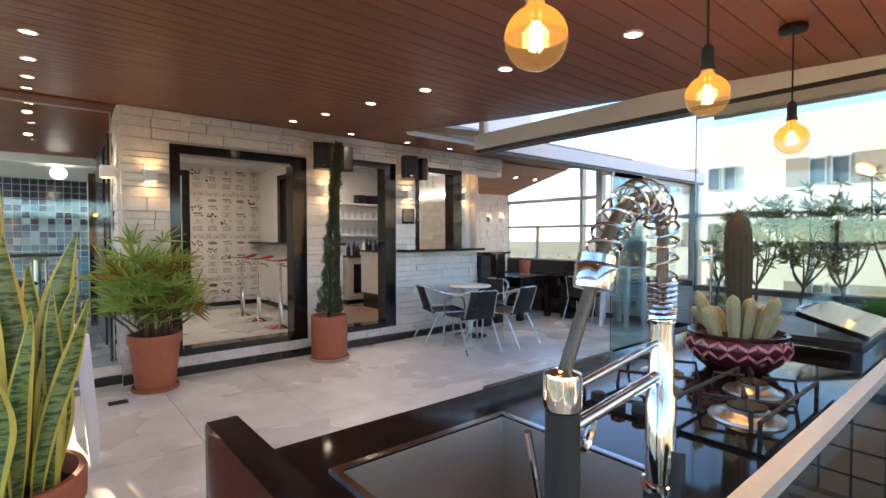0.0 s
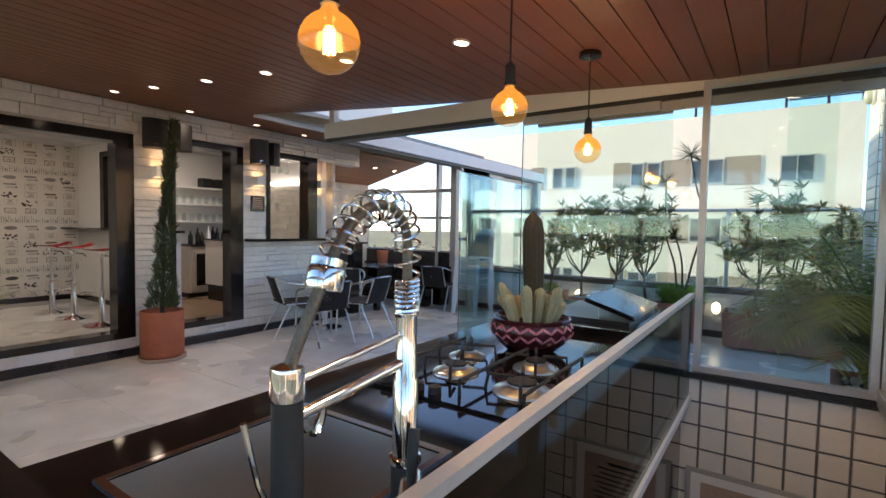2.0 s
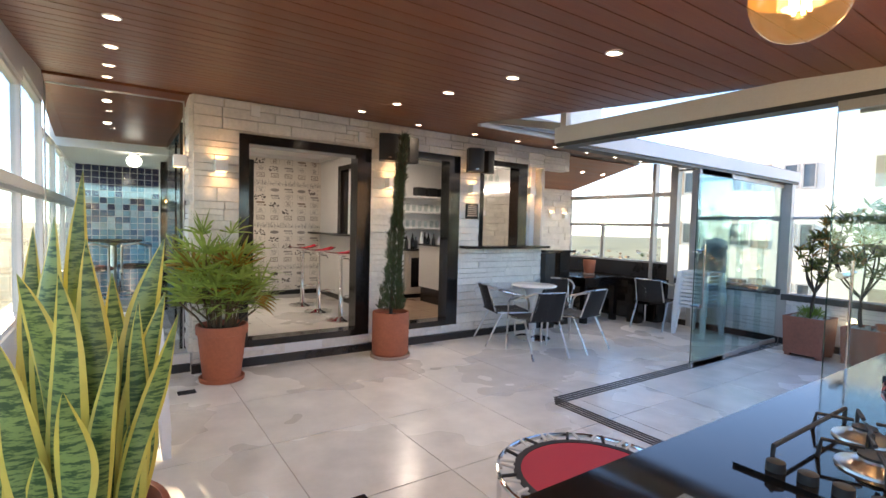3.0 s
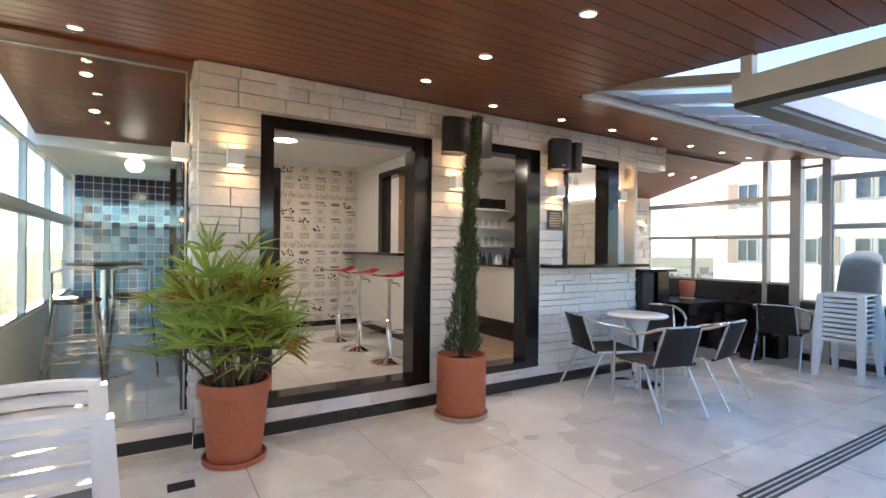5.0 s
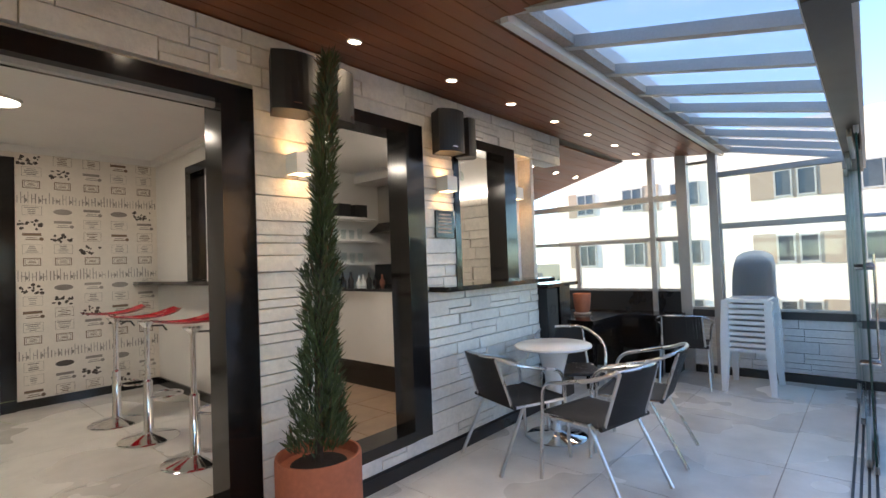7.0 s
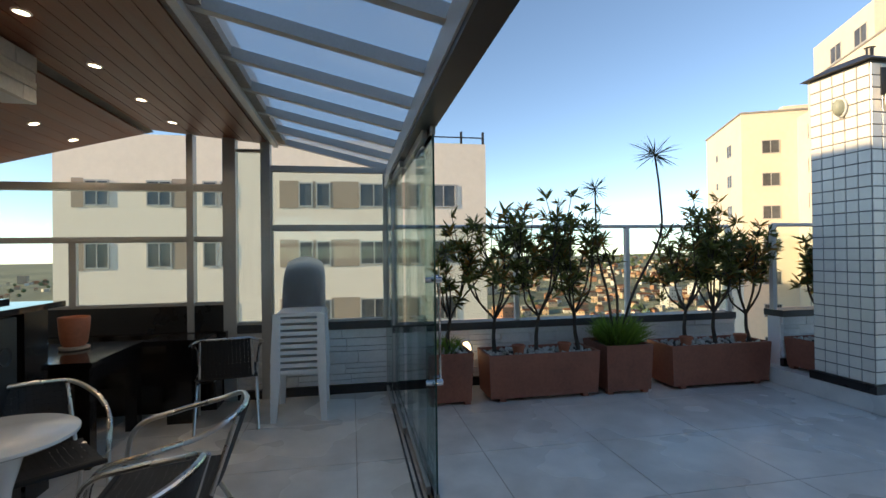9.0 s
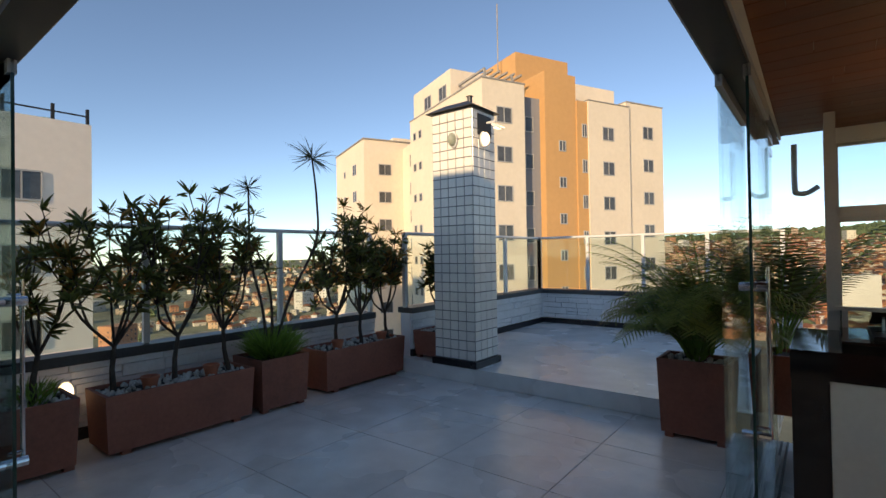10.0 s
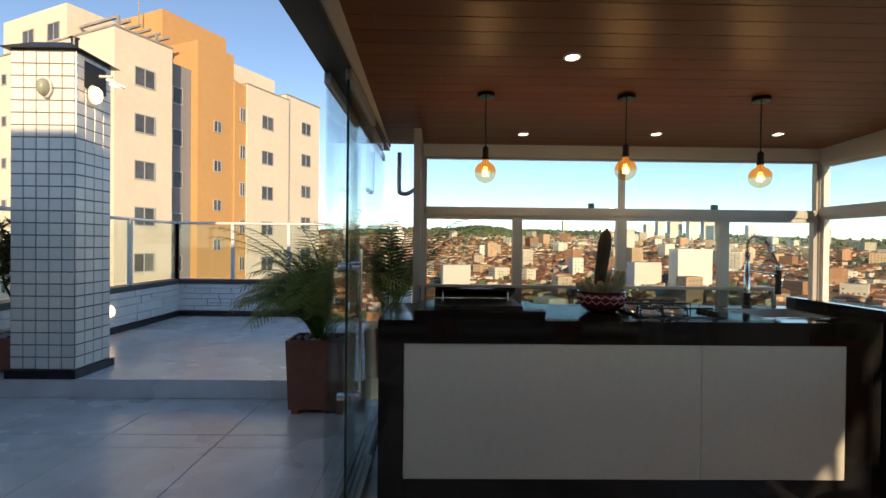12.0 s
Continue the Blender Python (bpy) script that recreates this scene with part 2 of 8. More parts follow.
# ---- ceiling of dark boards, in one mesh ----
def build_ceiling():
    ob = structure("ceiling", "red-brown varnished wooden board ceiling, gently sloping", "ceiling")
    bm = bmesh.new()
    w, y = 0.118, 1.32
    rnd = random.Random(4)

    def plank(x0, x1, ya, yb):
        g = 0.0025
        za, zb = ceil_z(ya), ceil_z(yb)
        vs = [bm.verts.new(c) for c in (
            (x0, ya + g, za), (x1, ya + g, za), (x1, yb - g, zb), (x0, yb - g, zb),
            (x0, ya + g, za + 0.015), (x1, ya + g, za + 0.015), (x1, yb - g, zb + 0.015), (x0, yb - g, zb + 0.015))]
        for f in ((0, 3, 2, 1), (0, 1, 5, 4), (2, 3, 7, 6), (1, 2, 6, 5), (3, 0, 4, 7)):
            bm.faces.new([vs[i] for i in f])

    while y < HOUSE_Y + 0.02:
        yb = min(y + w, HOUSE_Y + 0.05)
        x_end = FAR_X if y > 6.2 else TRACK_X
        cuts = [1.36]
        while cuts[-1] < x_end:
            cuts.append(min(x_end, cuts[-1] + rnd.uniform(2.2, 3.6)))
        for a, b in zip(cuts, cuts[1:]):
            if b - a > 0.02:
                plank(a + 0.001, b - 0.001, y, yb)
        y = yb
    part("boards", bm, M_CEIL, ob)
    bm = bmesh.new()
    ys = [1.3 + 0.2 * i for i in range(32)]
    for ya, yb in zip(ys, ys[1:]):
        if ya > HOUSE_Y:
            break
        x1 = FAR_X + 0.1 if ya > 6.1 else TRACK_X + 0.02
        za, zb = ceil_z(ya) + 0.016, ceil_z(yb) + 0.016
        vs = [bm.verts.new(c) for c in ((1.3, ya, za), (x1, ya, za), (x1, yb, zb), (1.3, yb, zb), (1.3, ya, za + 0.14), (x1, ya, za + 0.14), (x1, yb, zb + 0.14), (1.3, yb, zb + 0.14))]
        for f in ((0, 3, 2, 1), (4, 5, 6, 7), (0, 1, 5, 4), (2, 3, 7, 6), (1, 2, 6, 5), (3, 0, 4, 7)):
            bm.faces.new([vs[i] for i in f])
    part("roof_slab", bm, M_GROUT, ob)
    # lower hipped part over the sitting corner
    bm = bmesh.new()
    y = HOUSE_Y + 0.05
    while y < 8.8:
        yb = min(8.85, y + w)
        z = [2.64 - 0.38 * (q - HOUSE_Y) / 1.45 for q in (y, yb)]
        vs = [bm.verts.new(c) for c in ((7.17, y + 0.002, z[0]), (FAR_X, y + 0.002, z[0]), (FAR_X, yb - 0.002, z[1]), (7.17, yb - 0.002, z[1]),
                                        (7.17, y + 0.002, z[0] + 0.015), (FAR_X, y + 0.002, z[0] + 0.015), (FAR_X, yb - 0.002, z[1] + 0.015), (7.17, yb - 0.002, z[1] + 0.015))]
        for f in ((0, 3, 2, 1), (0, 1, 5, 4), (2, 3, 7, 6), (1, 2, 6, 5), (3, 0, 4, 7)):
            bm.faces.new([vs[i] for i in f])
        y = yb
    part("boards", bm, M_CEIL, ob)
    bm = bmesh.new()
    vs = [bm.verts.new(c) for c in ((7.1, HOUSE_Y, 2.67), (FAR_X + 0.1, HOUSE_Y, 2.67), (FAR_X + 0.1, 8.95, 2.265), (7.1, 8.95, 2.265))]
    bm.faces.new(vs)
    bmesh.ops.solidify(bm, geom=bm.faces[:], thickness=-0.12)
    part("roof_slab", bm, M_GROUT, ob)


build_ceiling()


# ---- stone facing ----
def stone(to_world, u, l, z, h, d, g, rnd, joined, parent, mats):
    k = 0.003
    c = [(u + g, 0, z + g), (u + l - g, 0, z + g), (u + l - g, 0, z + h - g), (u + g, 0, z + h - g)]
    f = [(a + sx * k, d + rnd.uniform(-0.004, 0.004), b + sz * k) for (a, _, b), (sx, sz) in zip(c, ((1, 1), (-1, 1), (-1, -1), (1, -1)))]
    bm = bmesh.new() if joined is None else joined
    cv = [bm.verts.new(to_world(*q)) for q in c]
    fv = [bm.verts.new(to_world(*q)) for q in f]
    for i in range(4):
        bm.faces.new((cv[i], cv[(i + 1) % 4], fv[(i + 1) % 4], fv[i]))
    bm.faces.new(fv)
    if joined is None:
        part("stone", bm, mats or M_STONE, parent)


# ---- pieces of one wall face, with openings left out ----
def stone_face(parent, to_world, width, z0, z1, holes, seed, rows=(0.075, 0.135), lens=(0.18, 0.55), as_parts=True, mats=None, depth=0.03):
    """Rows of split stones over a face; to_world(u, out, z) places them; holes: (u0, z0, u1, z1)."""
    rnd = random.Random(seed)
    z = z0
    joined = bmesh.new()
    count = 0
    while z < z1 - 0.01:
        h = min(rnd.uniform(*rows), z1 - z)
        if z1 - (z + h) < 0.035:
            h = z1 - z
        spans = [(0.0, width)]
        for (a, b0, c, b1) in holes:
            if z + h * 0.5 > b0 and z + h * 0.5 < b1:
                nxt = []
                for s, e in spans:
                    if c <= s or a >= e:
                        nxt.append((s, e))
                    else:
                        if a > s:
                            nxt.append((s, a))
                        if c < e:
                            nxt.append((c, e))
                spans = nxt
        for s, e in spans:
            u = s
            while u < e - 0.005:
                l = rnd.uniform(*lens)
                if e - (u + l) < 0.1:
                    l = e - u
                d = depth + rnd.uniform(-0.007, 0.007)
                g = 0.0006
                lay = [(z, h, d)]
                if h > 0.095 and rnd.random() < 0.4:
                    q = rnd.uniform(0.38, 0.62)
                    lay = [(z, h * q, d), (z + h * q, h * (1 - q), depth + rnd.uniform(-0.007, 0.007))]
                for zz, hh, d in lay:
                    stone(to_world, u, l, zz, hh, d, g, rnd, joined if not as_parts else None, parent, mats)
                    count += 1
                u += l
        z += h
    if as_parts:
        joined.free()
    else:
        tagged(part("stones", joined, mats or M_STONE_J, parent), kind="stuff")
    return count


# ---- house front ----
def build_house():
    wall = structure("wall_house_front", "cream split-stone house front around black-framed openings", "wall")
    T = 0.14
    y0, y1 = HOUSE_Y, HOUSE_Y + T
    top = 2.72
    # openings: big window, door, bar window (x0, z0, x1, z1)
    ops = [(2.94, 0.2, 4.37, 2.345), (4.75, 0.2, 5.64, 2.39), (5.98, 1.2, 6.84, 2.40)]
    x_end = 7.17
    solids = [(HOUSE_X, y0, 0.0, 2.94, y1, top), (4.37, y0, 0.0, 4.75, y1, top), (5.64, y0, 0.0, 5.98, y1, top), (6.84, y0, 0.0, x_end, y1, 1.2), (6.84, y0, 2.40, x_end, y1, top), (6.84, y0 + 0.18, 1.2, x_end, y1 + 0.1, 2.40),
              (2.94, y0, 0.0, 4.37, y1, 0.2), (2.94, y0, 2.345, 4.37, y1, top), (4.75, y0, 0.0, 5.64, y1, 0.2), (4.75, y0, 2.39, 5.64, y1, top),
              (5.98, y0, 0.0, 6.84, y1, 1.2), (5.98, y0, 2.40, 6.84, y1, top)]
    boxes("core", M_MORTAR, wall, *solids)
    boxes("soffit_end", M_WHITE, wall, (x_end, y0 + 0.0, 2.37, 7.70, y1, 2.69), bevel=0.004)
    holes = [(a - HOUSE_X, b, c - HOUSE_X, d) for a, b, c, d in ops] + [(6.84 - HOUSE_X, 1.2, 9.0, 2.40)]
    stone_face(wall, lambda u, o, z: (6.84 + u, HOUSE_Y + 0.18 - o, z), 0.33, 1.24, 2.40, [], 17, as_parts=False)
    stone_face(wall, lambda u, o, z: (HOUSE_X + u, HOUSE_Y - o, z), x_end - HOUSE_X, 1.2, 2.66, holes, 11)
    stone_face(wall, lambda u, o, z: (HOUSE_X + u, HOUSE_Y - o, z), x_end - HOUSE_X, 0.10, 1.2, holes, 12, mats=None)
    stone_face(wall, lambda u, o, z: (x_end + u, HOUSE_Y - o, z), 0.55, 2.37, 2.66, [], 13, as_parts=False)
    # plinth at the foot
    boxes("baseboard", M_PLINTH, wall, (HOUSE_X - 0.012, y0 - 0.046, 0.0, x_end, y0 - 0.001, 0.085), label="black stone skirting")
    # side wall of the house towards the corridor
    side = structure("wall_house_side", "cream split-stone side wall of the house with a black door jamb", "wall")
    boxes("core", M_MORTAR, side, (HOUSE_X + 0.001, y1, 0.0, HOUSE_X + 0.12, 11.4, top))
    stone_face(side, lambda u, o, z: (HOUSE_X - o, HOUSE_Y + 0.0 + u, z), 0.31, 0.2, 2.66, [], 14, as_parts=False)
    boxes("lining", M_WHITE, side, (HOUSE_X - 0.012, 10.22, 0.2, HOUSE_X + 0.0, 11.4, 2.5), (HOUSE_X - 0.012, 7.68, 2.44, HOUSE_X + 0.0, 10.22, 2.66))
    sd = structure("door_side", "black lacquered sliding doors along the corridor side of the house", "door")
    for a, b in ((7.675, 7.755), (10.14, 10.22)):
        boxes("jamb", M_BLACK, sd, (HOUSE_X - 0.075, a, 0.172, HOUSE_X + 0.0, b, 2.44), bevel=0.004)
    boxes("head", M_BLACK, sd, (HOUSE_X - 0.07, 7.756, 2.36, HOUSE_X + 0.0, 10.139, 2.438), bevel=0.004)
    for k in range(3):
        y = 7.757 + 0.794 * k
        leaf = boxes("leaf", M_BLACK, sd, (HOUSE_X - 0.03 - 0.012 * (k % 2), y, 0.18, HOUSE_X - 0.002, y + 0.792, 2.358), bevel=0.004)
        boxes("handle", M_CHROME, leaf, (HOUSE_X - 0.062, y + 0.06, 1.0, HOUSE_X - 0.043, y + 0.08, 1.3))


def black_frame(name, label, x0, z0, x1, z1, w=0.09, bottom=0.10, left=None, pane=False):
    f = structure(name, label, "window")
    a, b = HOUSE_Y - 0.04, HOUSE_Y + 0.15
    lw = left if left is not None else w
    boxes("jamb", M_BLACK, f, (x0, a, z0, x0 + lw, b, z1), bevel=0.004)
    boxes("jamb", M_BLACK, f, (x1 - 0.17, a, z0, x1, b, z1), bevel=0.004)
    boxes("head", M_BLACK, f, (x0 + lw, a, z1 - w, x1 - 0.17, b, z1), bevel=0.004)
    if bottom:
        boxes("sill", M_BLACK, f, (x0 + lw, a - 0.01, z0, x1 - 0.17, b, z0 + bottom), bevel=0.004)
    return f


def build_openings():
    f = black_frame("window_1", "large black-framed picture window open to the bar room", 2.94, 0.2, 4.37, 2.345, 0.09, 0.07)
    boxes("track", M_FRAMEG, f, (3.03, HOUSE_Y + 0.02, 2.23, 4.20, HOUSE_Y + 0.05, 2.255))
    black_frame("door_1", "black-framed open doorway into the kitchen", 4.75, 0.2, 5.64, 2.39, 0.08, 0.07, left=0.05)
    black_frame("window_2", "black-framed serving window above a stone bar", 5.98, 1.2, 6.84, 2.40, 0.08, 0.0, left=0.06)
    # white strip and step under the sills
    step = structure("trim_sill", "white painted strip under the sills", "trim")
    boxes("strip", M_WHITE, step, (2.94, HOUSE_Y - 0.028, 0.09, 4.37, HOUSE_Y - 0.002, 0.198))
    bar = thing("bar_counter", (5.66, HOUSE_Y, 1.2), "black granite bar top on the house front", "counter")
    bm = bmesh.new()
    box(bm, -0.0, -0.22, 0.0, 1.50, 0.13, 0.035)
    part("slab", bm, M_GRANITE, bar, bevel=0.008)


def build_rooms():
    # bar room
    T = 0.1
    r = structure("wall_bar_room", "white plaster bar room walls", "wall")
    boxes("back_wall", M_WHITE, r, (2.65, 10.85, 0.2, 5.15, 10.97, 2.74))
    boxes("kitchen_rear", M_WHITE, r, (5.151, 10.08, 0.2, 7.2, 10.2, 2.74))
    boxes("partition", M_WHITE, r, (5.05, 7.9, 0.2, 5.15, 9.98, 1.29), (5.05, 9.98, 0.2, 5.15, 10.849, 2.64), (5.05, 7.5, 2.44, 5.15, 9.98, 2.64))
    boxes("kitchen_side_wall", M_WHITE, r, (7.08, 7.5, 0.2, 7.17, 8.83, 2.55))
    boxes("kitchen_end_wall", M_WHITE, r, (8.9, 8.951, 0.0, 9.0, 10.08, 2.55))
    boxes("kitchen_back_wall", M_WHITE, r, (7.2, 10.08, 0.0, 9.0, 10.2, 2.6))
    stone_face(r, lambda u, o, z: (7.08 - o, 7.5 + u, z), 1.33, 0.9, 2.05, [], 15, as_parts=False)
    boxes("baseboard", M_BLACK, r, (2.65, 10.825, 0.2, 5.03, 10.849, 0.28), (5.026, 7.9, 0.2, 5.049, 10.82, 0.28))
    c = structure("ceiling_bar_room", "flat white plaster ceiling", "ceiling")
    boxes("plaster", M_WHITE, c, (2.65, 7.5, 2.64, 5.15, 10.97, 2.74), (5.15, 7.5, 2.64, 7.2, 10.2, 2.74))
    boxes("cornice", M_WHITE, c, (2.66, 10.79, 2.58, 5.04, 10.848, 2.639), (4.99, 7.51, 2.58, 5.048, 10.789, 2.639), bevel=0.02)
    boxes("kitchen_plaster", M_WHITE, c, (7.2, 8.951, 2.5, 9.0, 10.2, 2.6))
    # pass-through between bar room and kitchen
    w = structure("window_3", "dark-framed pass-through window beside the bar", "window")
    for s in ((5.03, 9.86, 1.326, 5.17, 9.979, 2.439), (5.03, 7.5, 2.36, 5.17, 9.859, 2.439)):
        boxes("frame_bar", M_BLACK, w, s, bevel=0.003)
    leaf = boxes("shutter", M_ROSEWOOD, w, (5.172, 8.9, 1.335, 5.20, 9.62, 2.36), label="rose-brown wooden sliding shutter", bevel=0.003)
    boxes("handle", M_CHROME, leaf, (5.155, 9.5, 1.98, 5.171, 9.55, 2.04))
    shelf = thing("bar_shelf", (5.05, 7.9, 1.29), "black granite bar shelf on the white half wall", "counter")
    boxes("slab", M_GRANITE, shelf, (-0.24, -0.02, 0.001, 0.14, 2.94, 0.035), bevel=0.006)


build_house()
build_openings()
build_rooms()


# ---- covered edges: beams, skylight, folding glass ----
def build_beams():
    b = structure("beam_terrace", "white aluminium edge beam with dark sliding track", "beam")
    # along x
    boxes("fascia", M_FRAMEW, b, (TRACK_X - 0.06, TRACK_Y - 0.09, 2.20, FAR_X + 0.1, TRACK_Y + 0.06, 2.33), bevel=0.004)
    boxes("track", M_FRAMEK, b, (TRACK_X - 0.05, TRACK_Y - 0.07, 2.17, FAR_X + 0.1, TRACK_Y + 0.05, 2.20))
    # along y
    boxes("fascia", M_FRAMEW, b, (TRACK_X - 0.06, 1.25, 2.20, TRACK_X + 0.09, TRACK_Y - 0.09, 2.33), bevel=0.004)
    boxes("track", M_FRAMEK, b, (TRACK_X - 0.05, 1.25, 2.17, TRACK_X + 0.07, TRACK_Y - 0.07, 2.20))
    boxes("upright", M_FRAMEW, b, (TRACK_X - 0.03, TRACK_Y - 0.03, 2.33, TRACK_X + 0.03, TRACK_Y + 0.03, 2.47))
    # ceiling edge rim
    e = structure("trim_ceiling_edge", "white metal rim along the ceiling edge", "trim")
    bm = bmesh.new()
    box(bm, TRACK_X - 0.01, 6.17, ceil_z(6.2) - 0.03, FAR_X, 6.215, ceil_z(6.2) + 0.12)
    part("rim", bm, M_FRAMEW, e)
    # clerestory glass over the beam
    g = structure("window_clerestory", "narrow strip of clear glass above the beam", "window")
    bm = bmesh.new()
    vs = [bm.verts.new(c) for c in ((TRACK_X + 0.02, 2.0, 2.33), (TRACK_X + 0.02, TRACK_Y, 2.33), (TRACK_X + 0.02, TRACK_Y, 2.45), (TRACK_X + 0.02, 2.0, 2.34))]
    bm.faces.new(vs)
    p = part("pane", bm, M_GLASS, g)
    p.visible_shadow = False


def build_skylight():
    s = structure("skylight", "sloping skylight of frosted glass on grey metal rafters", "skylight")
    ya, yb = TRACK_Y + 0.02, 6.19
    za, zb = 2.34, ceil_z(6.2) + 0.05
    n = 8
    step = (FAR_X - TRACK_X) / n
    for i in range(n + 1):
        x = TRACK_X + i * step
        bm = bmesh.new()
        w = 0.028
        vs = []
        for y, z in ((ya, za), (yb, zb)):
            for dx in (-w, w):
                for dz in (-0.035, 0.03):
                    vs.append(bm.verts.new((x + dx, y, z + dz)))
        for f in ((0, 1, 3, 2), (4, 6, 7, 5), (0, 4, 5, 1), (2, 3, 7, 6), (0, 2, 6, 4), (1, 5, 7, 3)):
            bm.faces.new([vs[k] for k in f])
        part("rafter", bm, M_FRAMEG, s, bevel=0.003)
        if i < n:
            bm = bmesh.new()
            bm.faces.new([bm.verts.new(c) for c in ((x + w, ya, za + 0.032), (x + step - w, ya, za + 0.032), (x + step - w, yb, zb + 0.032), (x + w, yb, zb + 0.032))])
            p = part("pane", bm, M_ROOFG, s)
            p.visible_shadow = False


def glass_leaf(parent, p0, p1, z0, z1, mat=M_GLASSG, handle=False):
    """A frameless leaf between two plan points with thin metal edges."""
    a, b = Vector((*p0, 0)), Vector((*p1, 0))
    d = (b - a).normalized()
    n = Vector((-d.y, d.x, 0)) * 0.005
    bm = bmesh.new()
    vs = [bm.verts.new(q) for q in (a - n + Vector((0, 0, z0)), b - n + Vector((0, 0, z0)), b + n + Vector((0, 0, z0)), a + n + Vector((0, 0, z0)),
                                    a - n + Vector((0, 0, z1)), b - n + Vector((0, 0, z1)), b + n + Vector((0, 0, z1)), a + n + Vector((0, 0, z1)))]
    for f in ((0, 3, 2, 1), (4, 5, 6, 7), (0, 1, 5, 4), (1, 2, 6, 5), (2, 3, 7, 6), (3, 0, 4, 7)):
        bm.faces.new([vs[k] for k in f])
    leaf = part("pane", bm, mat, parent)
    leaf.visible_shadow = False
    for z in (z0, z1 - 0.05):
        bm = bmesh.new()
        m2 = Matrix.Translation(a) @ d.to_track_quat("X", "Z").to_matrix().to_4x4()
        box(bm, 0.0, -0.014, z, (b - a).length, 0.014, z + 0.05, m2)
        part("rail", bm, M_FRAMEG, leaf)
    if handle:
        bm = bmesh.new()
        box(bm, (b - a).length + 0.0005, -0.0055, z0 + 0.05, (b - a).length + 0.0035, 0.0055, z1 - 0.05, m2)
        part("polished_edge", bm, M_GLASSEDGE, leaf, "dark green polished glass edge")
        bm = bmesh.new()
        side = Vector((-d.y, d.x, 0)) * 0.045
        tube(bm, [b - d * 0.11 + side + Vector((0, 0, 0.66)), b - d * 0.11 + side + Vector((0, 0, 1.36))], 0.008, 10)
        part("pull_bar", bm, M_CHROME, leaf, smooth=True)
        for z in (0.70, 1.30):
            bm = bmesh.new()
            tube(bm, [b - d * 0.11 + side + Vector((0, 0, z)), b - d * 0.11 + Vector((0, 0, z))], 0.007, 8)
            part("standoff", bm, M_CHROME, leaf, smooth=True)
        for z in (0.68, 1.28):
            bm = bmesh.new()
            lathe(bm, [(0.012, -0.05), (0.018, -0.05), (0.018, 0.05), (0.012, 0.05)], 12, m=Matrix.Translation(b - d * 0.06 + Vector((0, 0, z))) @ d.to_track_quat("X", "Z").to_matrix().to_4x4() @ pose(0, 0, 0, 90, 0, 0))
            part("knob", bm, M_CHROME, leaf)
    return leaf


def build_folding_glass():
    g = structure("door_terrace_long", "frameless sliding glass doors, partly slid open", "door")
    for k, (a, b) in enumerate(((7.10, 7.80), (7.20, 8.25), (8.18, 8.90), (8.82, 9.47), (7.14, 7.85))):
        y = TRACK_Y - 0.048 + 0.036 * (k % 4)
        glass_leaf(g, (b, y), (a, y), 0.01, 2.17, handle=(k == 0))
    g2 = structure("door_terrace_short", "frameless sliding glass doors stacked by the counter", "door")
    for k, (a, b) in enumerate(((2.3, 3.15), (1.5, 2.3), (1.02, 1.7), (2.25, 3.09))):
        x = TRACK_X - 0.048 + 0.036 * k
        glass_leaf(g2, (x, a), (x, b), 0.01, 2.17, M_GLASS, handle=(k == 0))
    # floor tracks
    t = structure("trim_floor_track", "grooved dark aluminium floor track", "trim")
    for k in range(4):
        o = -0.055 + 0.036 * k
        boxes("groove", M_FRAMEK, t, (TRACK_X + o, TRACK_Y + o, -0.002, FAR_X, TRACK_Y + o + 0.014, 0.006))
        boxes("groove", M_FRAMEK, t, (TRACK_X + o, 1.02, -0.002, TRACK_X + o + 0.014, TRACK_Y + o - 0.001, 0.006))
    # end post and upper rails of the far end
    p = structure("column_far_post", "grey aluminium post at the parapet", "column")
    boxes("post", M_FRAMEG, p, (9.46, TRACK_Y - 0.05, 0.0, 9.57, TRACK_Y + 0.07, 2.20), bevel=0.004)


build_beams()
build_skylight()
build_folding_glass()


# ---- window wall behind the counter and along the left ----
def sash(parent, p0, p1, z0, z1, w=0.035, d=0.05, mat=None, pane=M_GLASS):
    """A framed pane between two plan points."""
    mat = mat or M_FRAMEG
    a, b = Vector((*p0, 0)), Vector((*p1, 0))
    L = (b - a).length
    m2 = Matrix.Translation(a) @ (b - a).normalized().to_track_quat("X", "Z").to_matrix().to_4x4()
    fr = bmesh.new()
    box(fr, 0, -d / 2, z0, w, d / 2, z1, m2)
    box(fr, L - w, -d / 2, z0, L, d / 2, z1, m2)
    box(fr, w, -d / 2, z0, L - w, d / 2, z0 + w, m2)
    box(fr, w, -d / 2, z1 - w, L - w, d / 2, z1, m2)
    fo = part("window_frame", fr, mat, parent)
    bm = bmesh.new()
    box(bm, w, -0.003, z0 + w, L - w, 0.003, z1 - w, m2)
    p = part("pane", bm, pane, fo)
    p.visible_shadow = False
    return fo


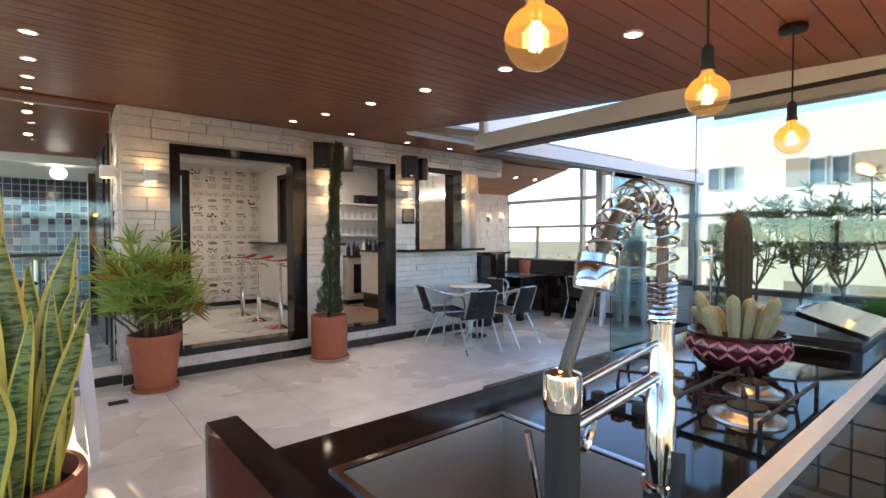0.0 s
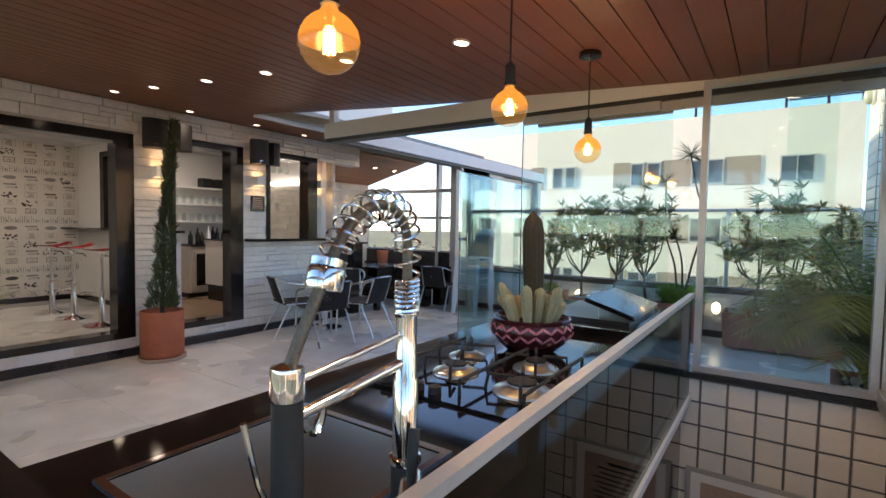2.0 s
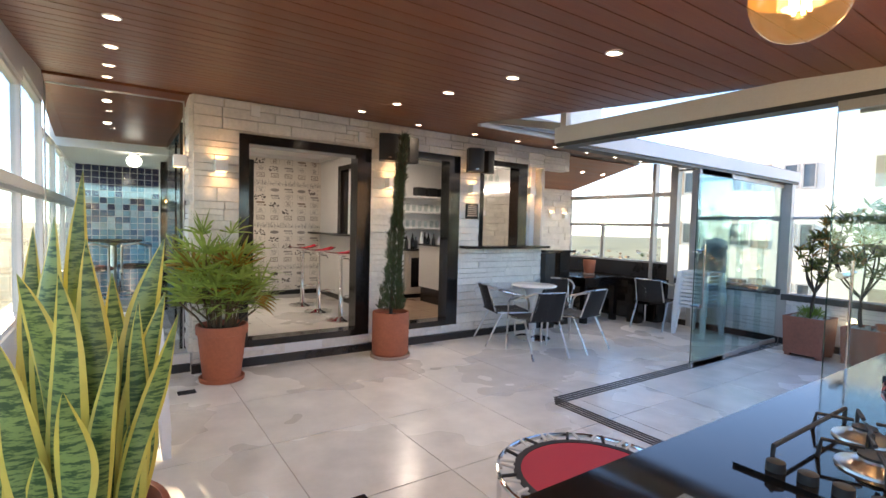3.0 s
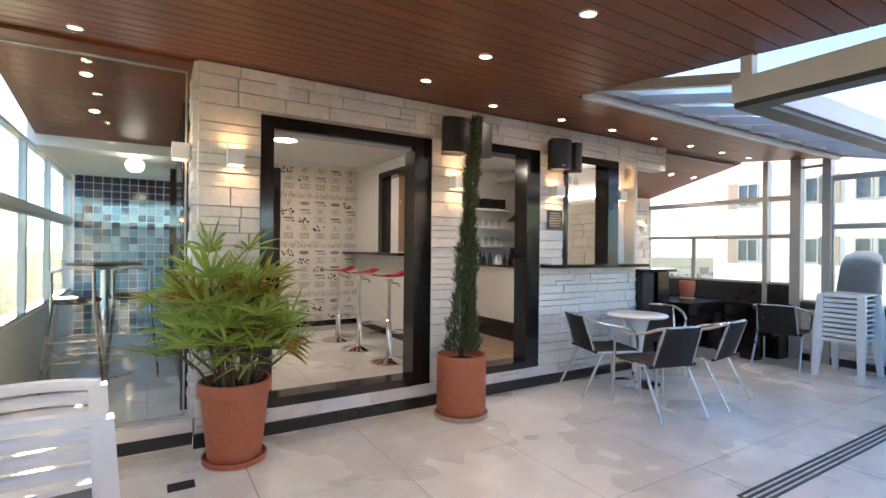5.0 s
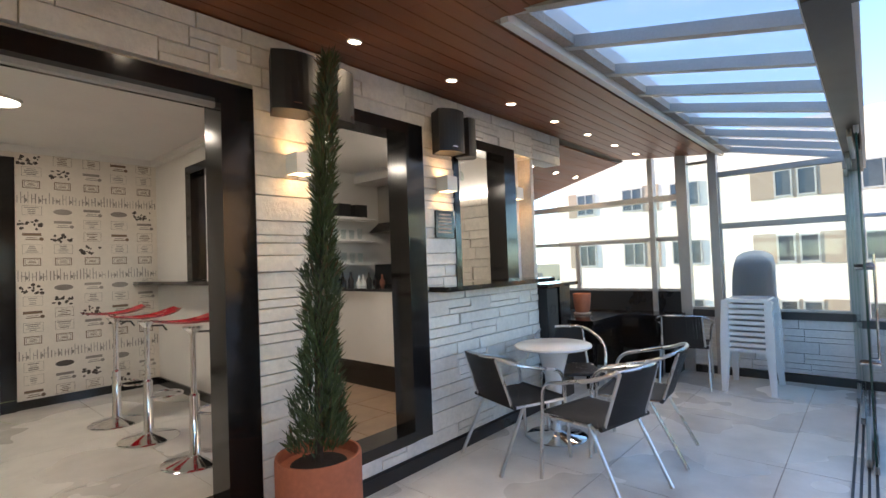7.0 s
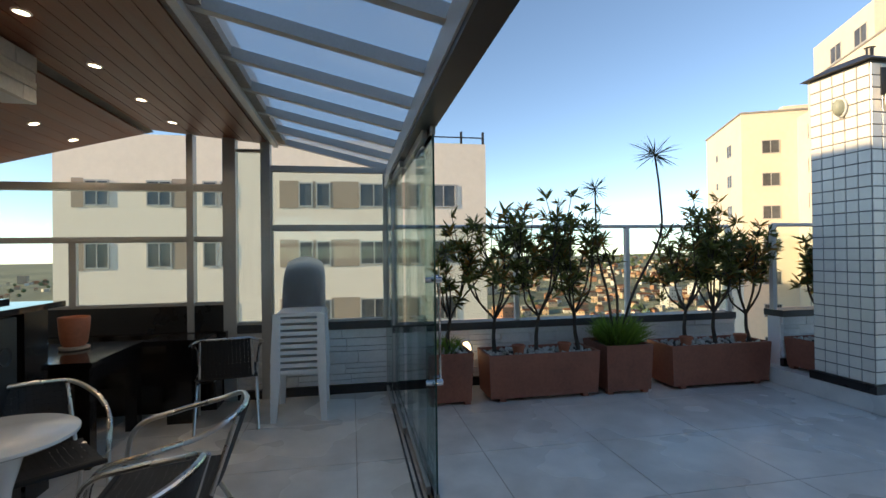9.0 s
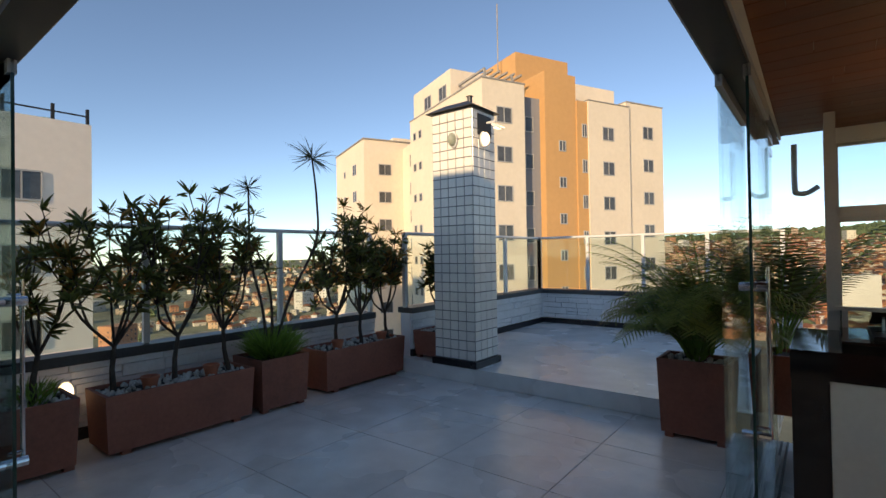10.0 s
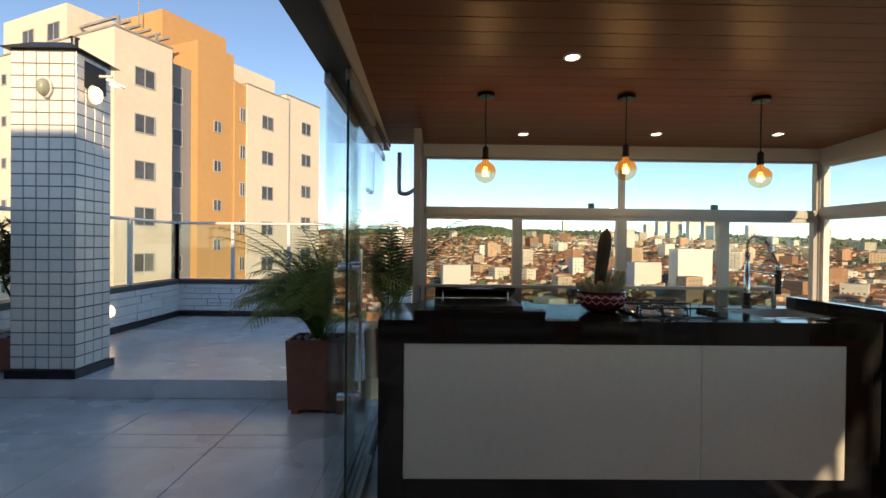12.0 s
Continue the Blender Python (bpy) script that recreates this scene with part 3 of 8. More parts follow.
def build_window_wall():
    y = 1.30
    w = structure("window_wall_south", "grey aluminium window wall behind the counter", "window")
    lows = [1.41, 2.2, 3.06, 3.93, 4.72]
    for a, b in zip(lows, lows[1:]):
        sash(w, (a, y), (b, y), 0.78, 1.64, 0.04)
    for a, b in ((1.41, 3.06), (3.06, 4.72)):
        sash(w, (a, y), (b, y), 1.68, 2.12, 0.022)
    boxes("transom", M_FRAMEG, w, (1.38, y - 0.04, 1.635, 4.74, y + 0.04, 1.685), bevel=0.003)
    boxes("header", M_FRAMEW, w, (1.38, y - 0.05, 2.115, 4.74, y + 0.05, 2.26), bevel=0.003)
    boxes("sill_rail", M_FRAMEG, w, (1.38, y - 0.05, 0.71, 4.74, y + 0.05, 0.78), bevel=0.003)
    for x in (1.38, 4.72):
        boxes("post", M_FRAMEG, w, (x - 0.035, y - 0.04, 0.71, x + 0.035, y + 0.04, 2.2), bevel=0.003)
    for x in (2.27, 3.3):
        boxes("latch", M_BLACK, w, (x, y + 0.012, 1.70, x + 0.045, y + 0.045, 1.74), bevel=0.003)
    # end glass over the tiled stair wall
    e = structure("window_end", "tall clear glass pane over the stair wall", "window")
    sash(e, (4.735, 1.345), (4.735, 2.05), 0.73, 2.17, 0.03)
    # left wall of windows
    l = structure("window_wall_west", "white aluminium window wall along the side", "window")
    ys = [1.34, 2.0, 3.2, 4.4, 5.4, 6.45, 7.6, 8.7, 9.8, 11.35]
    for a, b in zip(ys, ys[1:]):
        top = min(ceil_z(min(a, 7.3)), ceil_z(min(b, 7.3))) - 0.12
        if a >= 7.5:
            top = 2.24
        sash(l, (1.38, a), (1.38, b), 0.80, 1.66, 0.035, mat=M_FRAMEW)
        sash(l, (1.38, a), (1.38, b), 1.70, top, 0.03, mat=M_FRAMEW)
    boxes("transom", M_FRAMEW, l, (1.34, 1.34, 1.655, 1.42, 11.35, 1.705), bevel=0.003)
    bm = bmesh.new()
    for a, b in zip(ys[:6], ys[1:7]):
        za, zb = ceil_z(a), ceil_z(min(b, 7.36))
        t = min(za, zb) - 0.12
        box(bm, 1.34, a, t, 1.42, b, max(za, zb) + 0.05)
    part("header", bm, M_FRAMEW, l)
    lw = structure("wall_west", "low white wall under the side windows", "wall")
    boxes("wall", M_WHITE, lw, (1.25, 1.2, 0.0, 1.42, 11.5, 0.80))


build_window_wall()


# ---- stairwell beside the counter ----
M_WTILE = paint("white_ceramic_tile", (0.80, 0.75, 0.67), 0.22, var=0.04, fine=30, bump=0.02, piece=0.07)
M_WTILE_J = paint("white_ceramic_tile_far", (0.78, 0.76, 0.72), 0.22, var=0.04, fine=30, bump=0.02, island=0.07)
M_TGROUT = paint("dark_tile_joint", (0.15, 0.145, 0.14), 0.85, var=0.2)


def tile_face(parent, to_world, width, height, size, gap, name="wall_tile", as_parts=True, mat=None, seed=1, mats=None):
    rnd = random.Random(seed)
    nx, nz = max(1, round(width / size)), max(1, round(height / size))
    sx, sz = width / nx, height / nz
    joined = {}
    for i in range(nx):
        for j in range(nz):
            u0, u1, v0, v1 = i * sx + gap / 2, (i + 1) * sx - gap / 2, j * sz + gap / 2, (j + 1) * sz - gap / 2
            mt = mats(i, j, rnd) if mats else (mat or M_WTILE)
            bm = bmesh.new() if as_parts else joined.setdefault(mt, bmesh.new())
            k = 0.0025
            c = [bm.verts.new(to_world(*q)) for q in ((u0, 0, v0), (u1, 0, v0), (u1, 0, v1), (u0, 0, v1))]
            f = [bm.verts.new(to_world(*q)) for q in ((u0 + k, 0.006, v0 + k), (u1 - k, 0.006, v0 + k), (u1 - k, 0.006, v1 - k), (u0 + k, 0.006, v1 - k))]
            for q in range(4):
                bm.faces.new((c[q], c[(q + 1) % 4], f[(q + 1) % 4], f[q]))
            bm.faces.new(f)
            if as_parts:
                part(name, bm, mt, parent)
    for mt, bm in joined.items():
        tagged(part(name + "s", bm, mt, parent), kind="stuff")


def build_stairwell():
    w = structure("wall_stairwell", "white square-tiled stairwell walls with dark joints", "wall")
    boxes("core", M_TGROUT, w, (4.73, 1.2, -2.4, 4.85, 2.2, 0.70))
    tile_face(w, lambda u, o, z: (4.729 - o, 2.13 - u, z - 0.62), 0.83, 1.31, 0.118, 0.009)
    boxes("core", M_TGROUT, w, (2.3, 1.19, -2.4, 4.73, 1.29, 0.70))
    tile_face(w, lambda u, o, z: (2.3 + u, 1.291 + o, z - 0.62), 2.43, 1.31, 0.118, 0.009, as_parts=False, mat=M_WTILE_J)
    boxes("ledge", M_PLINTH, w, (4.70, 1.29, 0.701, 4.86, 2.2, 0.725))
    boxes("ledge", M_FRAMEW, w, (2.3, 1.20, 0.701, 4.70, 1.34, 0.72))
    boxes("counter_side", M_WHITE, w, (2.3, 2.06, -2.4, 4.73, 2.2, -0.16))
    boxes("landing_end", M_WHITE, w, (2.22, 1.2, -2.4, 2.299, 2.2, -0.16))
    boxes("stair_floor", M_GROUT, w, (2.2, 1.2, -2.5, 4.8, 2.2, -2.41))
    st = structure("stairs", "grey stone stair flight going down", "stairs")
    for k in range(9):
        boxes("stair_step", M_TILE, st, (2.302 + 0.26 * k, 1.30, -2.40, 2.56 + 0.26 * k, 2.125, -0.18 * (k + 1)))


build_stairwell()


# ---- corridor beyond the house corner ----
M_BLUE = [paint("blue_mosaic_tile", c, 0.12, var=0.1, fine=30, bump=0.02, island=0.25) for c in ((0.02, 0.03, 0.09), (0.10, 0.20, 0.30), (0.22, 0.42, 0.52), (0.50, 0.66, 0.72))]


def build_corridor():
    w = structure("wall_corridor", "corridor end wall of blue square mosaic tiles", "wall")
    boxes("core", M_WHITE, w, (1.3, 11.45, 0.0, 2.6, 11.6, 2.5))

    def pick(i, j, rnd):
        t = j / 21
        if t > 0.85:
            return M_BLUE[0]
        if t > 0.62:
            return rnd.choice([M_BLUE[0], M_BLUE[0], M_BLUE[3], M_BLUE[2]])
        if t > 0.5:
            return rnd.choice([M_BLUE[1], M_BLUE[3], M_BLUE[2]])
        return rnd.choice([M_BLUE[1], M_BLUE[2], M_BLUE[2]])
    tile_face(w, lambda u, o, z: (1.42 + u, 11.449 - o, 0.2 + z), 1.1, 2.1, 0.1, 0.008, as_parts=False, seed=3, mats=pick)
    c = structure("ceiling_corridor", "white plaster corridor ceiling", "ceiling")
    boxes("plaster", M_WHITE, c, (1.3, 9.3, 2.29, 2.53, 11.6, 2.75))
    bm = bmesh.new()
    y = HOUSE_Y + 0.05
    while y < 9.3:
        yb = min(9.3, y + 0.118)
        za, zb = (2.66 - 0.14 * (q - HOUSE_Y) for q in (y, yb))
        vs = [bm.verts.new(q) for q in ((1.36, y + 0.002, za), (2.53, y + 0.002, za), (2.53, yb - 0.002, zb), (1.36, yb - 0.002, zb), (1.36, y + 0.002, za + 0.1), (2.53, y + 0.002, za + 0.1), (2.53, yb - 0.002, zb + 0.1), (1.36, yb - 0.002, zb + 0.1))]
        for f in ((0, 3, 2, 1), (0, 1, 5, 4), (2, 3, 7, 6), (1, 2, 6, 5), (3, 0, 4, 7), (4, 5, 6, 7)):
            bm.faces.new([vs[i] for i in f])
        y = yb
    part("boards", bm, M_CEIL, c)
    s = structure("step_corridor", "raised step into the tiled corridor", "step")
    boxes("riser", M_WHITE, s, (1.42, 7.42, 0.085, 2.52, 7.48, 0.17))
    boxes("baseboard", M_PLINTH, s, (1.42, 7.41, 0.0, 2.52, 7.47, 0.085))
    g = structure("window_corridor", "clear glass partition at the corridor", "window")
    sash(g, (1.43, 7.45), (2.47, 7.45), 0.2, 2.60, 0.012, 0.02)


build_corridor()


# ---- sitting corner walls, far windows ----
def build_far_end():
    w = structure("wall_sitting_back", "cream split-stone back wall with small square wall lights", "wall")
    boxes("core", M_MORTAR, w, (7.1, 8.83, 0.0, FAR_X, 8.95, 2.5))
    stone_face(w, lambda u, o, z: (7.17 + u, 8.83 - o, z), FAR_X - 7.17, 0.0, 2.4, [], 31, as_parts=False)
    e = structure("wall_house_end", "cream split-stone end wall of the house", "wall")
    boxes("core", M_MORTAR, e, (7.172, HOUSE_Y + 0.0, 0.0, 7.20, 8.83, 2.7))
    stone_face(e, lambda u, o, z: (7.20 + o, HOUSE_Y + u, z), 1.47, 0.0, 2.66, [], 32, as_parts=False)
    f = structure("window_wall_far", "brown-grey aluminium window wall of the sitting corner", "window")
    z = [0.95, 1.60, 2.10, 2.36]
    for a, b in ((6.62, 6.99), (6.99, 8.03), (8.03, 8.82)):
        sash(f, (FAR_X, a), (FAR_X, b), z[0], z[1], 0.03)
    for a, b in ((6.62, 6.99), (6.99, 8.82)):
        sash(f, (FAR_X, a), (FAR_X, b), z[1], z[2], 0.02)
    boxes("transom", M_FRAMEG, f, (FAR_X - 0.04, 6.6, 1.585, FAR_X + 0.04, 8.83, 1.625))
    boxes("transom", M_FRAMEG, f, (FAR_X - 0.05, 6.6, 2.07, FAR_X + 0.05, 8.83, 2.14))
    for y, a in ((6.63, 0.12), (6.99, 0.06), (6.29, 0.09)):
        boxes("post", M_FRAMEG, f, (FAR_X - 0.07, y - a / 2, 0.0, FAR_X + 0.05, y + a / 2, 2.62), bevel=0.003)
    lo = structure("wall_far_low", "low wall under the far windows", "wall")
    boxes("core", M_PLINTH, lo, (FAR_X - 0.05, 6.6, 0.0, FAR_X + 0.1, 8.83, 0.95))
    # gable pane and glazing above the parapet
    g = structure("window_wall_gable", "clear glazing between grey posts above the parapet", "window")
    sash(g, (FAR_X, 5.1), (FAR_X, 6.25), 0.74, 1.70, 0.025)
    sash(g, (FAR_X, 5.1), (FAR_X, 6.25), 1.72, 2.30, 0.02)
    boxes("transom", M_FRAMEG, g, (FAR_X - 0.03, 5.05, 1.69, FAR_X + 0.03, 6.3, 1.73))
    boxes("transom", M_FRAMEG, g, (FAR_X - 0.03, 5.05, 2.28, FAR_X + 0.03, 6.3, 2.34))
    sash(g, (FAR_X, 6.3), (FAR_X, 6.6), 0.74, 2.50, 0.03)
    # white painted stone parapet inside
    p = structure("wall_parapet_inner", "white painted stone parapet with dark cap", "wall")
    boxes("core", M_WHITE, p, (FAR_X, 5.05, 0.0, FAR_X + 0.15, 6.6, 0.66))
    stone_face(p, lambda u, o, z: (FAR_X - o, 5.05 + u, z), 1.55, 0.09, 0.66, [], 33, as_parts=False, mats=M_BRICKW)
    boxes("cap", M_CAP, p, (FAR_X - 0.05, 5.05, 0.66, FAR_X + 0.18, 6.6, 0.74), bevel=0.006)
    boxes("baseboard", M_PLINTH, p, (FAR_X - 0.05, 5.05, 0.0, FAR_X - 0.0, 6.6, 0.085))


build_far_end()


# ---- terrace: parapets, platform, railing ----
def build_terrace():
    X = FAR_X
    p = structure("wall_parapet", "white painted stone terrace parapet with dark cap", "wall")
    boxes("core", M_WHITE, p, (X, 0.9, 0.0, X + 0.15, 5.04, 0.60))
    stone_face(p, lambda u, o, z: (X - o, 0.9 + u, z), 4.14, 0.09, 0.60, [], 41, as_parts=False, mats=M_BRICKW)
    boxes("cap", M_CAP, p, (X - 0.05, 0.9, 0.60, X + 0.18, 5.04, 0.68), bevel=0.006)
    boxes("baseboard", M_PLINTH, p, (X - 0.05, 1.02, 0.0, X, 5.04, 0.085))
    # platform
    px, py = 8.85, -2.72
    pl = structure("floor_platform", "raised pale tiled platform with a low step", "floor")
    boxes("slab", M_TILE, pl, (5.08, -3.0, -0.1, X + 0.12, 1.02, 0.168))
    boxes("riser", M_TILE, pl, (5.08, 1.021, 0.006, X - 0.02, 1.030, 0.168))
    q = structure("wall_platform_parapet", "white painted stone parapet round the platform", "wall")
    boxes("core", M_WHITE, q, (px, py, 0.16, px + 0.15, 0.9, 0.70), (5.0, py - 0.15, 0.16, px + 0.15, py, 0.70))
    stone_face(q, lambda u, o, z: (px - o, py + u, z), 3.6, 0.26, 0.70, [], 42, as_parts=False, mats=M_BRICKW)
    stone_face(q, lambda u, o, z: (5.0 + u, py + o, z), 3.85, 0.26, 0.70, [], 43, as_parts=False, mats=M_BRICKW)
    boxes("cap", M_CAP, q, (px - 0.05, py - 0.2, 0.70, px + 0.2, 0.9, 0.77), (5.0, py - 0.2, 0.70, px - 0.05, py + 0.05, 0.77), bevel=0.005)
    boxes("baseboard", M_PLINTH, q, (px - 0.05, py, 0.168, px, 0.9, 0.25), (5.0, py, 0.168, px - 0.05, py + 0.05, 0.25))
    # glass railing
    r = thing("glass_railing", (0, 0, 0), "clear glass railing with aluminium posts on the parapet", "railing")

    def run(a, b, n, z0, z1, sub):
        a, b = Vector(a), Vector(b)
        for i in range(n + 1):
            c = a.lerp(b, i / n)
            boxes("post", M_FRAMEW, r, (c.x - 0.025, c.y - 0.025, z0, c.x + 0.025, c.y + 0.025, z1), bevel=0.003)
            if i < n:
                d = a.lerp(b, (i + 1) / n)
                bm = bmesh.new()
                if abs(d.x - c.x) < 0.01:
                    box(bm, c.x - 0.004, min(c.y, d.y) + 0.03, z0 + 0.03, c.x + 0.004, max(c.y, d.y) - 0.03, z1 - 0.02)
                else:
                    box(bm, min(c.x, d.x) + 0.03, c.y - 0.004, z0 + 0.03, max(c.x, d.x) - 0.03, c.y + 0.004, z1 - 0.02)
                g = part("pane", bm, M_GLASSB, r)
                g.visible_shadow = False
        bm = bmesh.new()
        tube(bm, [a + Vector((0, 0, z1)), b + Vector((0, 0, z1))], 0.022, 10)
        part("handrail", bm, M_FRAMEW, r, smooth=True)
    run((X + 0.06, 5.0, 0), (X + 0.06, 0.9, 0), 3, 0.68, 1.72, 0)
    run((px + 0.07, 0.9, 0), (px + 0.07, py - 0.07, 0), 3, 0.77, 1.70, 0)
    run((px + 0.07, py - 0.07, 0), (5.2, py - 0.07, 0), 4, 0.77, 1.70, 0)


build_terrace()


# ---- materials of the things ----
M_TERRA = paint("terracotta", (0.42, 0.13, 0.065), 0.7, var=0.12, fine=40, coarse=5, bump=0.12)
M_TERRAP = paint("painted_terracotta", (0.30, 0.105, 0.065), 0.7, var=0.16, fine=30, coarse=4, bump=0.15, piece=0.1)
M_SAUCER = paint("clay_saucer", (0.46, 0.33, 0.26), 0.8, var=0.12, bump=0.1)
M_SOIL = paint("potting_soil", (0.03, 0.022, 0.016), 0.95, var=0.4, fine=90, bump=0.6, dist=0.01)
M_PEBBLE = paint("white_pebble", (0.62, 0.60, 0.56), 0.7, var=0.12, island=0.35, bump=0.1)
M_LEAF = paint("palm_leaf", (0.36, 0.50, 0.10), 0.38, var=0.22, fine=14, coarse=3, bump=0.03, island=0.4)
M_LEAFY = paint("yellowing_leaf", (0.42, 0.24, 0.03), 0.5, var=0.25, fine=14, island=0.4)
M_LEAFD = paint("shrub_leaf", (0.19, 0.21, 0.052), 0.4, var=0.3, fine=20, coarse=4, bump=0.03, island=0.55)
M_LEAFR = paint("rusty_shrub_leaf", (0.42, 0.21, 0.04), 0.45, var=0.3, fine=20, island=0.5)
M_FERN = paint("bright_fern", (0.21, 0.36, 0.05), 0.5, var=0.25, fine=20, island=0.45)
M_JUNIPER = paint("juniper_needles", (0.07, 0.105, 0.035), 0.6, var=0.3, fine=30, island=0.55)
M_JUNIPERB = paint("browned_juniper", (0.15, 0.08, 0.03), 0.6, var=0.3, fine=30, island=0.5)
M_SPIKE = paint("spiky_leaf", (0.055, 0.075, 0.04), 0.45, var=0.25, fine=20, island=0.4)
M_BARK = paint("grey_brown_bark", (0.065, 0.05, 0.038), 0.9, var=0.3, fine=60, coarse=12, bump=0.5, dist=0.004)
M_CANE = paint("fibrous_cane", (0.13, 0.085, 0.04), 0.9, var=0.3, fine=70, bump=0.4)
M_PALM = paint("feather_palm_leaf", (0.31, 0.35, 0.075), 0.4, var=0.25, fine=14, coarse=3, bump=0.03, island=0.45)
M_SANS = paint("snake_plant_leaf", (0.20, 0.28, 0.08), 0.35, var=0.15, fine=10, coarse=4, bump=0.02)


def cross_bands(m, dark):
    """Irregular dark bands across upright leaves."""
    nt = m.node_tree
    b = nt.nodes["Principled BSDF"]
    geo = nt.nodes.new("ShaderNodeNewGeometry")
    n1 = noise_tex(nt, geo.outputs["Position"], 10.0, 4, 0.7, (2.2, 2.2, 11))
    mask = ramp(nt, n1, [(0.47, (0, 0, 0)), (0.56, (1, 1, 1))])
    nt.links.new(mix(nt, mask, b.inputs["Base Color"].links[0].from_socket, dark), b.inputs["Base Color"])


cross_bands(M_SANS, (0.03, 0.075, 0.022))
M_SANSY = paint("snake_plant_margin", (0.62, 0.50, 0.09), 0.4, var=0.1, fine=20)


def let_light_through(m, share):
    """Thin leaves pass part of the light that falls on their far side."""
    nt = m.node_tree
    b = nt.nodes["Principled BSDF"]
    t = nt.nodes.new("ShaderNodeBsdfTranslucent")
    nt.links.new(b.inputs["Base Color"].links[0].from_socket, t.inputs[0])
    ms = nt.nodes.new("ShaderNodeMixShader")
    ms.inputs[0].default_value = share
    nt.links.new(b.outputs[0], ms.inputs[1])
    nt.links.new(t.outputs[0], ms.inputs[2])
    nt.links.new(ms.outputs[0], nt.nodes["Material Output"].inputs[0])


for leaf_mat in (M_PALM, M_LEAF, M_LEAFY, M_LEAFD, M_LEAFR, M_FERN, M_SPIKE):
    let_light_through(leaf_mat, 0.4)
M_CACTUS = paint("cactus_flesh", (0.05, 0.036, 0.015), 0.7, var=0.25, fine=90, bump=0.3)
M_SPINE = paint("pale_cactus_wool", (0.33, 0.31, 0.19), 0.9, var=0.2, fine=120, bump=0.6, dist=0.003)
M_PLASTIC = paint("white_plastic", (0.74, 0.77, 0.80), 0.35, var=0.03, fine=30, bump=0.02)
M_WICKER = paint("black_woven_rattan", (0.012, 0.010, 0.010), 0.62, var=0.4, fine=120, bump=0.4, dist=0.003)
M_ALU = paint("aluminium_tube", (0.62, 0.61, 0.59), 0.28, metal=1, var=0.05, bump=0.01)
M_RED = paint("red_plastic", (0.55, 0.008, 0.03), 0.25, var=0.06, bump=0.01)
M_REDMAT = paint("red_canvas", (0.45, 0.03, 0.055), 0.75, var=0.08, fine=200, bump=0.1)
M_TABLET = paint("white_laminate", (0.80, 0.79, 0.77), 0.18, var=0.02, bump=0.0)
M_SPEAKER = paint("black_speaker_shell", (0.012, 0.012, 0.013), 0.5, var=0.2, fine=160, bump=0.2)
M_BLACKWOOD = paint("black_stained_wood", (0.014, 0.011, 0.01), 0.13, var=0.3, fine=12, stretch=(1, 8, 8), bump=0.05)
M_PANEL = paint("pale_stone_panel", (0.60, 0.59, 0.54), 0.45, var=0.05, fine=30, coarse=1.2, bump=0.04)
M_SCONCE = paint("white_sconce", (0.80, 0.79, 0.76), 0.5, var=0.02, bump=0.02)
M_WARM = glow("warm_lamp", (1.0, 0.62, 0.30), 6.0)
M_WARMW = glow("warm_white_lamp", (1.0, 0.84, 0.66), 5.0)
M_COOLW = glow("neutral_lamp", (1.0, 0.93, 0.84), 2.0)
M_FILAM = glow("filament", (1.0, 0.60, 0.22), 10.0)
M_BULKHEAD = glow("bulkhead_lamp", (1.0, 0.72, 0.42), 2.6)


def lit_glass(name, tint, color, strength, share):
    """Globe glass of a burning bulb: clear, faintly glowing."""
    m = glass(name, tint)
    nt = m.node_tree
    e = nt.nodes.new("ShaderNodeEmission")
    e.inputs[0].default_value, e.inputs[1].default_value = (*color, 1), strength
    ms = nt.nodes.new("ShaderNodeMixShader")
    ms.inputs[0].default_value = share
    out = nt.nodes["Material Output"]
    nt.links.new(out.inputs[0].links[0].from_socket, ms.inputs[1])
    nt.links.new(e.outputs[0], ms.inputs[2])
    nt.links.new(ms.outputs[0], out.inputs[0])
    return m


M_AMBER = lit_glass("amber_glass", (1.0, 0.66, 0.30), (1.0, 0.36, 0.06), 0.42, 0.5)
M_AMBERL = lit_glass("pale_amber_glass", (1.0, 0.88, 0.66), (1.0, 0.55, 0.2), 0.2, 0.13)





